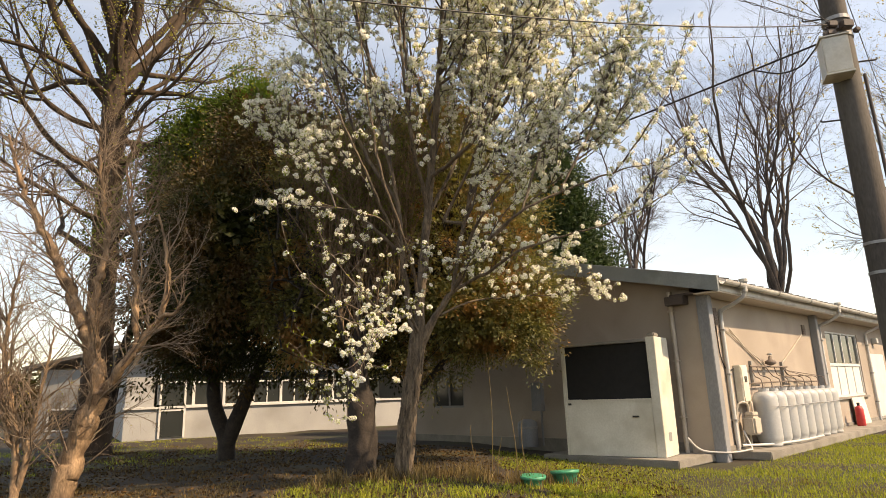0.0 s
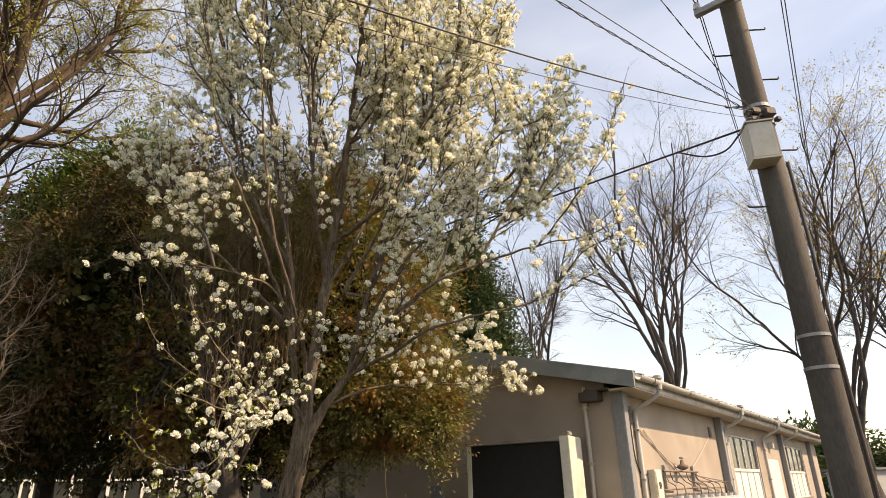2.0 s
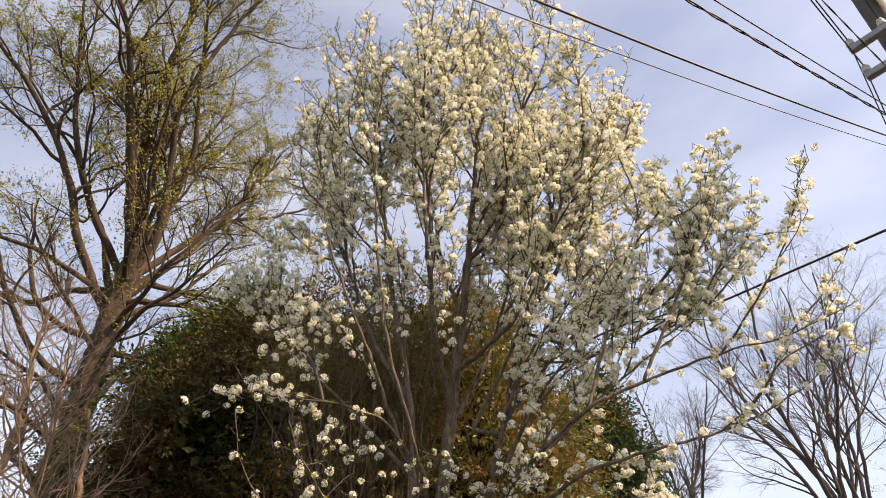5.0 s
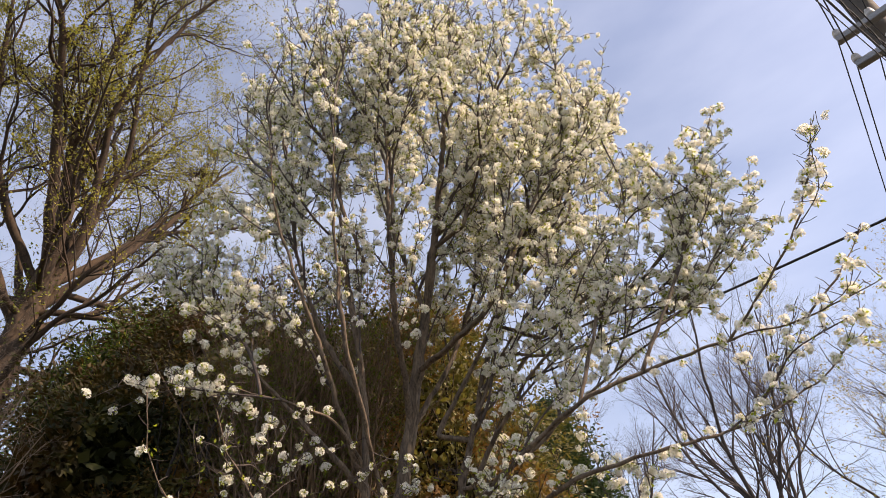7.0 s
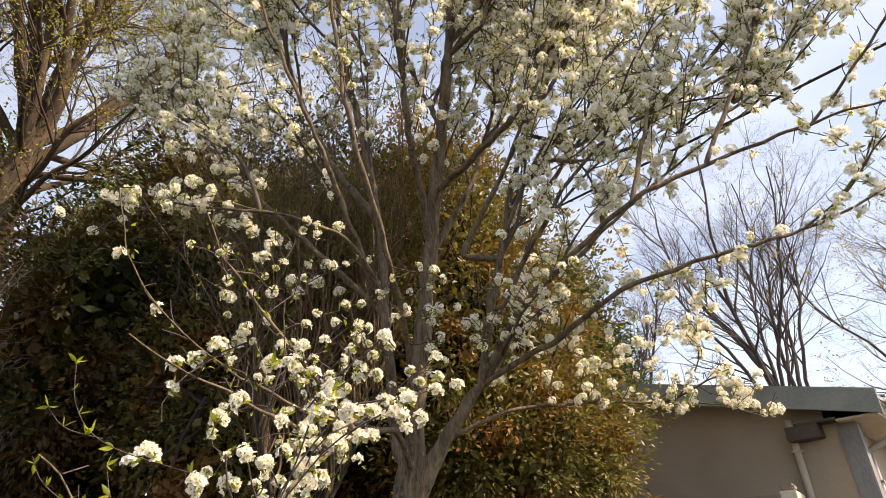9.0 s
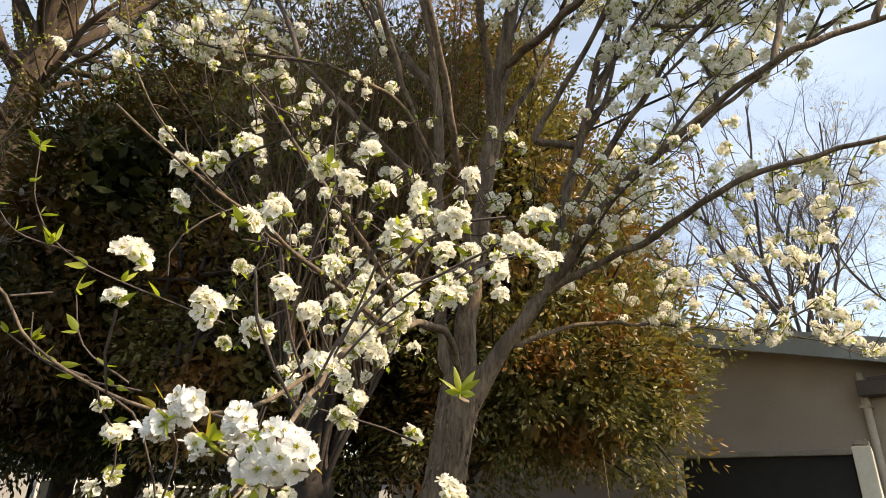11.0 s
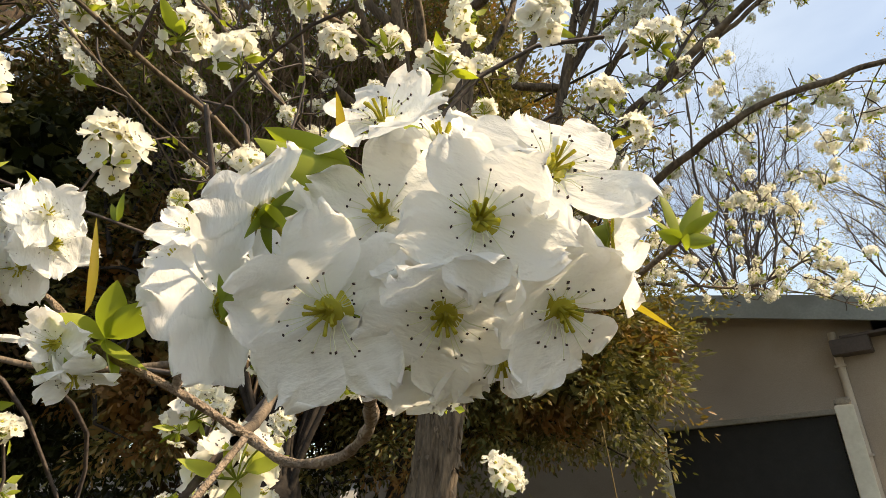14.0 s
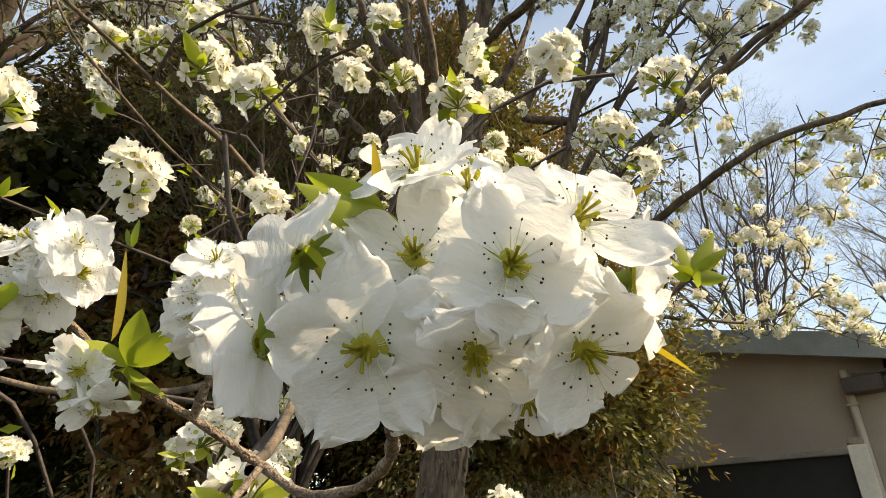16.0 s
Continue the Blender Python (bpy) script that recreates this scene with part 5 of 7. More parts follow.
evergreen("far_hedge", "distant dark evergreens along the horizon", 52.0, 62.0, 54,
          [(42.0, 62.0, 2.5, 6.0, 3.0, 3.6), (52.0, 64.0, 3.0, 7.0, 3.0, 4.2), (62.0, 62.0, 2.5, 6.0, 3.0, 3.4)], 16000, 0.6, M_CONIFER, [(((52, 62, 0), (52, 62, 3)), 0.3, 0.2)], M_BARK_DARK)
evergreen("far_hedge", "distant dark evergreens behind the wing", -30.0, 48.0, 55,
          [(-34.0, 48.0, 1.2, 7.0, 3.0, 2.6), (-24.0, 50.0, 1.0, 6.0, 3.0, 2.2)], 9000, 0.5, M_DARKLEAF, [(((-30, 48, 0), (-30, 48, 2)), 0.3, 0.2)], M_BARK_DARK)

# twiggy tree behind the pear: a dark trunk, spreading arms and many thin upright shoots
rng = np.random.default_rng(61)
thk = thing("twiggy_tree", "dark-trunked tree with many thin brown upright stems", "tree", pose(-1.4, 11.1, 0.05))
tl = curve_points([(0, 0, 0), (0.04, 0, 0.6), (0.0, 0.05, 1.3), (-0.04, 0.06, 2.0), (0.02, 0.05, 2.9)], 0.1)
attach("trunk", furrowed("trunk", tl, np.interp(np.linspace(0, 1, len(tl)), [0, 0.45, 1], [0.27, 0.22, 0.05]), M_BARK_DARK, 24, 0.9, 0.05), thk)
lines = []
for k in range(11):
    a, reach = 2.399 * k, rng.uniform(0.25, 1.0)
    arm = curve_points([(0, 0.04, 1.2 + 0.01 * k), (0.22 * reach * math.cos(a), 0.2 * reach * math.sin(a), 1.9), (0.9 * reach * math.cos(a), 0.5 * reach * math.sin(a), 2.9), (1.3 * reach * math.cos(a), 0.55 * reach * math.sin(a), 3.9)], 0.15)
    attach("arm", tube_mesh("arm", [(arm, np.linspace(0.030, 0.010, len(arm)), 8)], M_BARK_DARK), thk)
    for j in range(24):
        q = arm[int(rng.uniform(0.45, 1.0) * (len(arm) - 1))]
        grow(rng, lines, q, np.array([rng.normal(0, 0.16), rng.normal(0, 0.12), 1.0]), rng.uniform(1.6, 3.9), rng.uniform(0.009, 0.016), 0, [(8, 0.28, 0.6, 0.01, 0.085, 4, 0.3), (4, 0.5, 0.7, 0.02, 0.12, 3, 0.2), (0, 0, 0, 0, 0.08, 3, 0.2)])
attach("stems", tube_mesh("stems", [(p, r, s) for p, r, s, l in lines], M_STEM), thk, kind="stuff")
tips = np.concatenate([p[1:] for p, r, s, l in lines if l > 0])
v, f = leaf_arrays(rng, tips[rng.integers(0, len(tips), 17000)], 0.05, 0.024)
attach("young_leaves", raw_mesh("young_leaves", v, f, M_IVY), thk, kind="stuff")

# tall dry stalks by the gable
rng = np.random.default_rng(62)
st = thing("dry_stalks", "tall pale dry stalks before the annex", "weeds", pose(0.75, 10.2, float(ground_z(0.75, 10.2)) - 0.03))
for k, (dx, h) in enumerate(((0.0, 1.9), (0.35, 1.35), (-0.25, 0.8), (0.55, 0.9), (0.15, 0.6))):
    n = 8
    pts = np.stack([dx + 0.05 * np.sin(np.linspace(0, 3, n) + k), 0.02 * np.arange(n) * (k % 2), np.linspace(0, h, n)], axis=1)
    attach("stalk", tube_mesh("stalk", [(pts, np.linspace(0.009, 0.004, n), 5)], M_STRAW), st)


# ==== the pear tree ====
PEAR = np.array([-0.56, 9.8, float(ground_z(-0.56, 9.8)) - 0.12])
pear = thing("pear_tree", "tall pear tree in full white blossom on rough bark", "tree", pose(*PEAR))
BOUGHS, LIMB_R, LOBES = [], [], []


def bough(radius, *line):
    """A limb of the pear: its thickness at the root and the line that it follows."""
    BOUGHS.append(line)
    LIMB_R.append(radius)


def lobe(centre, half):
    """A part of the crown: where it is, and its half-axes."""
    LOBES.append((centre, half))


bough(0.088, (-0.25, 9.7, 2.25), (-0.26, 9.7, 2.76), (-0.11, 9.6, 4.16), (0.05, 9.4, 5.48), (0.15, 9.2, 6.4), (0.3, 9.1, 8.4), (0.3, 9.0, 10.4))
bough(0.05, (-0.3, 9.72, 2.2), (-0.43, 9.7, 2.67), (-0.49, 9.35, 3.5), (-0.54, 9.2, 4.27), (-0.66, 9.0, 4.93), (-0.9, 9.0, 6.2), (-1.1, 9.1, 8.0))
bough(0.033, (-0.2, 9.7, 2.25), (0.0, 9.58, 2.62), (0.24, 9.4, 2.92), (0.82, 9.0, 3.15), (1.17, 8.6, 3.33), (1.75, 8.35, 3.46), (2.5, 8.2, 3.62), (3.1, 8.0, 3.9), (3.5, 7.9, 4.2))
bough(0.027, (0.24, 9.4, 2.92), (0.48, 9.0, 3.3), (0.81, 8.5, 3.53), (1.2, 8.1, 3.77), (1.7, 8.0, 3.98), (2.4, 7.8, 4.17), (2.9, 7.5, 4.2), (3.4, 7.2, 4.35))
bough(0.031, (0.24, 9.4, 2.92), (0.36, 9.3, 3.5), (0.49, 9.2, 4.07), (0.66, 9.0, 4.77), (1.0, 8.9, 5.6), (1.4, 8.8, 6.8))
bough(0.031, (-0.02, 9.48, 4.8), (0.35, 9.0, 4.9), (0.7, 8.7, 5.19), (1.21, 8.5, 6.38), (1.7, 8.4, 7.6))
bough(0.03, (-0.3, 9.7, 2.5), (-0.32, 9.2, 3.2), (-0.46, 8.6, 3.7), (-0.68, 8.1, 4.4), (-0.82, 8.0, 5.24), (-0.88, 7.8, 5.87), (-0.95, 7.75, 6.9))
bough(0.036, (-0.1, 9.55, 4.3), (-0.3, 8.9, 5.3), (-0.42, 8.6, 6.8), (-0.5, 8.5, 8.4))
bough(0.018, (-0.1, 9.62, 2.55), (0.57, 9.8, 2.83), (1.25, 10.0, 2.91), (2.31, 10.2, 2.93), (2.85, 10.2, 2.8))
bough(0.022, (-0.28, 9.7, 2.3), (-0.42, 9.2, 2.55), (-0.62, 8.4, 2.36), (-0.76, 7.5, 2.03), (-0.79, 6.95, 1.77), (-0.79, 6.62, 1.60), (-0.778, 6.50, 1.575))
bough(0.026, (-0.49, 9.35, 3.5), (-1.2, 9.25, 4.2), (-1.9, 9.1, 4.9), (-2.3, 9.1, 5.7))
bough(0.012, (-0.7, 7.95, 2.2), (-1.0, 7.4, 2.3), (-1.2, 7.05, 2.35), (-1.35, 6.9, 2.45))
bough(0.0055, (-0.77, 7.2, 1.9), (-1.0, 6.95, 1.72), (-1.35, 7.0, 1.8), (-1.6, 7.0, 2.05))
bough(0.031, (0.15, 9.2, 6.4), (0.7, 9.3, 7.3), (1.2, 9.4, 8.6))
bough(0.028, (0.05, 9.4, 5.48), (-0.25, 9.8, 6.8), (-0.55, 10.1, 9.3))
bough(0.028, (-0.11, 9.6, 4.16), (0.45, 9.9, 5.4), (0.85, 10.1, 7.1), (1.05, 10.2, 9.0))
bough(0.03, (-0.54, 9.2, 4.27), (-1.1, 9.45, 5.3), (-1.55, 9.55, 6.6), (-1.85, 9.6, 8.2))
bough(0.025, (-0.49, 9.35, 3.5), (-1.0, 8.6, 4.7), (-1.45, 8.25, 5.8), (-1.7, 8.1, 7.0))
bough(0.025, (0.49, 9.2, 4.07), (1.15, 9.5, 5.0), (1.75, 9.6, 6.0), (2.25, 9.5, 7.4))
bough(0.017, (1.7, 8.0, 3.98), (2.1, 7.95, 4.7), (2.5, 7.85, 5.5), (2.95, 7.75, 6.5))
bough(0.017, (1.2, 8.1, 3.77), (1.5, 8.2, 4.6), (1.95, 8.3, 5.6), (2.2, 8.3, 6.4))
bough(0.012, (2.5, 8.2, 3.62), (2.95, 8.1, 4.1), (3.3, 8.1, 4.7))
bough(0.011, (2.9, 7.5, 4.2), (3.3, 7.4, 4.6), (3.7, 7.4, 5.1))
bough(0.012, (2.4, 7.8, 4.17), (2.75, 7.3, 4.6), (3.0, 7.0, 5.1), (3.25, 6.85, 5.75))
bough(0.095, (-0.30, 9.72, 2.1), (-0.10, 9.62, 2.48), (0.10, 9.48, 2.74), (0.24, 9.4, 2.92), (0.42, 9.3, 3.12))

bough(0.013, (-0.55, 9.09, 2.54), (-0.98, 8.45, 2.54), (-1.37, 7.96, 2.71), (-1.61, 7.76, 2.92), (-1.77, 7.68, 3.14), (-1.89, 7.6, 3.57))
bough(0.016, (-0.52, 9.2, 3.7), (-0.75, 8.9, 3.94), (-1.08, 8.69, 4.01), (-1.59, 8.65, 4.14), (-2.0, 8.66, 4.16), (-2.36, 8.7, 4.1))
bough(0.014, (-0.62, 8.4, 2.36), (-0.95, 8.0, 2.75), (-1.3, 7.9, 3.2), (-1.5, 7.9, 3.6))

bough(0.016, (1.18, 8.9, 4.84), (1.66, 8.7, 5.26), (2.04, 8.6, 5.94), (2.34, 8.5, 6.91))
bough(0.016, (1.65, 8.5, 4.85), (2.17, 8.3, 5.25), (2.69, 8.2, 5.92), (3.23, 8.1, 6.79))
bough(0.013, (2.1, 8.1, 4.59), (2.46, 8.0, 4.89), (2.72, 7.9, 5.28), (2.92, 7.9, 5.64))
bough(0.022, (0.77, 9.0, 5.17), (1.34, 8.9, 6.1), (1.82, 8.8, 7.22), (2.31, 8.7, 8.48), (2.74, 8.7, 9.89))
bough(0.022, (-0.59, 9.0, 5.73), (-0.96, 8.8, 6.63), (-1.26, 8.7, 7.81), (-1.57, 8.7, 9.3))
bough(0.022, (-0.3, 8.9, 5.97), (-0.39, 8.7, 7.02), (-0.51, 8.6, 8.55), (-0.64, 8.6, 10.76))
bough(0.022, (0.45, 8.8, 6.24), (0.69, 8.7, 7.26), (1.01, 8.6, 8.77), (1.33, 8.6, 10.58))
bough(0.024, (0.14, 9.3, 4.0), (0.49, 9.1, 4.62), (0.86, 8.9, 5.45), (1.21, 8.8, 6.27))
bough(0.022, (0.33, 9.3, 3.54), (0.58, 9.0, 4.27), (0.88, 8.8, 4.82), (1.38, 8.6, 5.5))
bough(0.022, (0.45, 9.2, 3.49), (0.73, 8.8, 3.98), (1.19, 8.5, 4.53), (1.83, 8.2, 4.76), (2.33, 8.0, 4.93))
bough(0.016, (0.91, 8.7, 3.63), (1.49, 8.5, 4.1), (2.01, 8.3, 4.46), (2.54, 8.2, 4.82))
bough(0.014, (0.82, 8.7, 4.57), (1.17, 8.6, 4.48), (1.81, 8.5, 4.65))

lobe((0.87, 8.8, 5.11), (0.7, 0.6, 0.5))
lobe((1.44, 8.5, 4.76), (0.7, 0.6, 0.5))
lobe((1.97, 8.2, 4.52), (0.7, 0.6, 0.45))
lobe((1.31, 8.5, 4.25), (0.5, 0.5, 0.3))
lobe((2.33, 8.0, 4.52), (0.5, 0.5, 0.4))
lobe((0.0, 9.2, 8.5), (2.45, 2.1, 3.7))
lobe((1.9, 9.0, 8.4), (0.8, 0.9, 1.2))
lobe((2.75, 7.9, 6.0), (0.42, 0.45, 0.85))
lobe((-0.9, 9.2, 6.8), (1.8, 1.7, 1.6))
lobe((1.2, 8.9, 6.2), (1.6, 1.5, 1.4))
lobe((2.0, 8.2, 5.1), (1.15, 1.0, 0.95))
lobe((2.95, 7.5, 4.85), (0.42, 0.5, 0.85))
lobe((3.2, 6.95, 5.0), (0.25, 0.3, 0.5))
lobe((3.25, 7.9, 4.0), (0.6, 0.5, 0.42))
lobe((2.6, 8.1, 3.85), (0.9, 0.5, 0.36))
lobe((-2.0, 9.2, 5.7), (0.9, 1.2, 0.9))
lobe((-2.1, 9.0, 4.5), (0.65, 0.8, 0.45))
lobe((1.5, 9.6, 3.25), (1.0, 0.8, 0.45))
lobe((2.3, 10.1, 2.95), (0.75, 0.4, 0.32))
lobe((0.7, 9.0, 3.9), (1.0, 0.8, 0.75))
lobe((-0.9, 8.5, 4.6), (0.9, 0.8, 0.8))
lobe((1.1, 8.8, 3.35), (0.95, 0.7, 0.5))
lobe((-2.3, 9.0, 5.2), (0.8, 0.8, 0.7))
lobe((-1.9, 8.5, 3.9), (0.8, 0.9, 0.6))
lobe((-1.2, 8.5, 3.4), (0.8, 0.8, 0.6))
lobe((0.2, 9.0, 3.3), (0.9, 0.6, 0.6))

# places low on the near side that twigs grow towards: where, half-axes, how many
LOW = [((-1.0, 8.0, 2.3), (0.6, 0.7, 0.5), 80), ((-0.6, 7.75, 2.45), (0.65, 0.5, 0.45), 65), ((-0.3, 8.7, 3.2), (0.6, 0.5, 0.5), 40), ((-1.15, 7.65, 1.42), (0.42, 0.25, 0.40), 120),
       ((-1.2, 8.7, 3.3), (0.6, 0.6, 0.5), 50), ((0.6, 9.0, 3.4), (0.9, 0.6, 0.5), 90), ((2.3, 10.1, 2.95), (0.7, 0.4, 0.3), 60), ((1.3, 9.2, 3.3), (1.0, 0.7, 0.4), 110)]

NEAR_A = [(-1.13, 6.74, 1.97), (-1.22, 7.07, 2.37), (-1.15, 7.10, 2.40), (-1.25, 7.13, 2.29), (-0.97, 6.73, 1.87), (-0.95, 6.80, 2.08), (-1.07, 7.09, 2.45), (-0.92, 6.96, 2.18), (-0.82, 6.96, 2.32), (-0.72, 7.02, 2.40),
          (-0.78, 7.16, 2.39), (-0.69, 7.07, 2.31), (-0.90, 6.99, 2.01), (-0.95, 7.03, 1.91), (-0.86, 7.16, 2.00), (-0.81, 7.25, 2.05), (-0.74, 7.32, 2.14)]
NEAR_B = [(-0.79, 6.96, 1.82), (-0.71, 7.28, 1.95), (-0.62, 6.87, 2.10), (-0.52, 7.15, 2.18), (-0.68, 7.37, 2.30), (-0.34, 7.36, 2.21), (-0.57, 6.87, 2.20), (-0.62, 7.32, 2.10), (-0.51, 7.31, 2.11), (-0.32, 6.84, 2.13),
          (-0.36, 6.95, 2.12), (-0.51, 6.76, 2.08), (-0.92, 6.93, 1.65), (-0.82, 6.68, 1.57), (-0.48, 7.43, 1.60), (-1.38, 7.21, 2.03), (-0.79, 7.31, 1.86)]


def clear_of_view(p):
    """Keep grown twigs out of the open air before the near blossoms."""
    return ~((p[:, 1] < 7.35) & (p[:, 0] > -1.9) & (p[:, 0] < 0.9) & (p[:, 2] < 2.7))


rng = np.random.default_rng(77)
LC, LH = np.array([l[0] for l in LOBES]), np.array([l[1] for l in LOBES])


def in_crown(p):
    """Whether a place lies within the crown's outline."""
    return bool(((((np.asarray(p) - LC) / LH) ** 2).sum(axis=1) < 1.0).any())


att = []
for c, r, n in LOW:
    d = rand_dirs(rng, n) * (rng.random(n) ** 0.4)[:, None]
    att.append(np.array(c) + d * np.array(r))
att = np.concatenate(att)
att = att[clear_of_view(att)]
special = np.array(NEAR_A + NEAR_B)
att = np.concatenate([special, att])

STEP = 0.10
pos, par, limb_of = [], [], []
limb_nodes = []
for li, ctrl in enumerate(BOUGHS):
    pts = curve_points(ctrl, STEP)
    first = -1
    if pos:
        dd = np.linalg.norm(np.array(pos) - pts[0], axis=1)
        first = int(dd.argmin())
    ids = []
    for i, p in enumerate(pts):
        par.append(first if i == 0 else len(pos) - 1)
        pos.append(p + (rng.normal(0, 0.008, 3) if 0 < i else 0))
        limb_of.append(li)
        ids.append(len(pos) - 1)
    limb_nodes.append(ids)


def whip(start, parent, d, length, level):
    """A rising shoot off a limb, which stops at the crown's outline, with shorter shoots off it."""
    p, last, made = np.array(start), parent, 0
    d = d / np.linalg.norm(d)
    for k in range(int(length / STEP)):
        d = d + rng.normal(0, 0.085, 3) + np.array([0, 0, 0.045])
        d /= np.linalg.norm(d)
        p = p + d * STEP
        if k > 1 and not in_crown(p):
            break
        pos.append(p)
        par.append(last)
        limb_of.append(-1)
        last = len(pos) - 1
        made += 1
        if level < 2 and made > 1 and rng.random() < (0.36, 0.40)[level]:
            side = np.cross(d, rand_dirs(rng, 1)[0])
            whip(p, last, d * 0.75 + side / (np.linalg.norm(side) + 1e-9) * 0.65 + np.array([0, 0, 0.15]), (length - made * STEP) * rng.uniform(0.35, 0.75) + 0.1 if level == 0 else rng.uniform(0.12, 0.4), level + 1)


for ids in list(limb_nodes):
    for j in range(3, len(ids)):
        q = pos[ids[j]]
        if rng.random() > (0.7 if j > len(ids) - 5 else 0.15 if q[2] < 4.8 else 0.31) or not in_crown(q):
            continue
        along = pos[ids[j]] - pos[ids[j - 1]]
        away = np.array([q[0] + 0.3, q[1] - 9.6, 0.0])
        whip(q, ids[j], along / np.linalg.norm(along) * 0.6 + away / (np.linalg.norm(away) + 0.5) * 0.45 + rng.normal(0, 0.38, 3) + np.array([0, 0, 0.42]), rng.uniform(0.6, 1.9) * (1.0 if q[2] < 5.5 else 1.35), 0)
pos, par, limb_of = np.array(pos), list(par), list(limb_of)
near_d = np.full(len(att), 1e9)
near_i = np.zeros(len(att), dtype=int)
alive = np.ones(len(att), dtype=bool)


def update(new_from):
    global near_d, near_i
    block = pos[new_from:]
    for s in range(0, len(block), 400):
        dd = np.linalg.norm(att[:, None, :] - block[None, s:s + 400, :], axis=2)
        k = dd.argmin(axis=1)
        m = dd[np.arange(len(att)), k]
        better = m < near_d
        near_d[better] = m[better]
        near_i[better] = new_from + s + k[better]


update(0)
for it in range(110):
    use = np.where(alive & (near_d < 2.6))[0]
    if len(use) == 0:
        break
    v = att[use] - pos[near_i[use]]
    v /= np.linalg.norm(v, axis=1, keepdims=True) + 1e-9
    nodes, inv = np.unique(near_i[use], return_inverse=True)
    acc = np.zeros((len(nodes), 3))
    np.add.at(acc, inv, v)
    acc /= np.linalg.norm(acc, axis=1, keepdims=True) + 1e-9
    acc += rng.normal(0, 0.16, acc.shape) + np.array([0, 0, 0.28])
    acc /= np.linalg.norm(acc, axis=1, keepdims=True)
    fresh = pos[nodes] + acc * STEP
    start = len(pos)
    pos = np.concatenate([pos, fresh])
    par += nodes.tolist()
    limb_of += [-1] * len(nodes)
    update(start)
    alive &= near_d > 0.16
par, limb_of = np.array(par), np.array(limb_of)

N = len(pos)
kids = [[] for _ in range(N)]
for i in range(N):
    if par[i] >= 0:
        kids[par[i]].append(i)
depth = np.zeros(N, dtype=int)
for i in range(N):
    depth[i] = depth[par[i]] + 1 if par[i] >= 0 else 0
rad = np.zeros(N)
for i in np.argsort(-depth):
    if not kids[i]:
        rad[i] = 0.0038
    else:
        rad[i] = min(0.03, sum(rad[k] ** 2.05 for k in kids[i]) ** (1 / 2.05))
for ids, r0 in zip(limb_nodes, LIMB_R):
    taper = np.linspace(1.0, 0.14, len(ids))
    for i, t in zip(ids, taper):
        rad[i] = max(min(rad[i], r0 * t * 1.1), r0 * t * 0.9, 0.0035)

low_near = (pos[:, 1] < 7.5) & (pos[:, 2] < 2.7)
rad[low_near] = np.minimum(rad[low_near], 0.0028 + 0.0045 * np.clip(pos[low_near, 1] - 6.45, 0, None))

# the limbs, one mesh each
for li, ids in enumerate(limb_nodes):
    p = pos[ids] - PEAR
    if par[ids[0]] >= 0:
        p = np.vstack([pos[par[ids[0]]] - PEAR, p])
        r = np.concatenate([[rad[ids[0]]], rad[ids]])
    else:
        r = rad[ids]
    attach("limb", furrowed("limb", p, r, M_BARK, 18 if LIMB_R[li] > 0.03 else 10, 1.0, 0.035 if LIMB_R[li] > 0.03 else 0.05), pear)
# everything finer, as one
lines, done = [], np.zeros(N, dtype=bool)
for i in np.argsort(depth, kind="stable"):
    if limb_of[i] >= 0 or done[i]:
        continue
    chain = [par[i], i] if par[i] >= 0 else [i]
    done[i] = True
    while kids[chain[-1]]:
        k = max((c for c in kids[chain[-1]]), key=lambda c: rad[c])
        if limb_of[k] >= 0 or done[k]:
            break
        done[k] = True
        chain.append(k)
    p, r = pos[chain].copy(), rad[chain].copy()
    r[0] = r[1] if len(r) > 1 else r[0]
    if len(p) > 3:
        p[1:-1] = 0.5 * p[1:-1] + 0.25 * (p[:-2] + p[2:])
    lines.append((p - PEAR, r, 6 if r[0] > 0.012 else 4 if r[0] > 0.006 else 3))
rng = np.random.default_rng(80)
bits = np.where((rad < 0.012) & (pos[:, 2] > 2.6) & clear_of_view(pos))[0]
for i in bits:
    d = rand_dirs(rng, 1)[0] + np.array([0, 0, 0.5])
    L = rng.uniform(0.05, 0.16)
    p = pos[i] - PEAR
    lines.append((np.array([p, p + d * L * 0.5, p + d * L + rng.normal(0, 0.015, 3)]), np.array([0.0042, 0.0036, 0.003]), 3))
attach("twigs", tube_mesh("twigs", lines, M_TWIG), pear, kind="stuff")

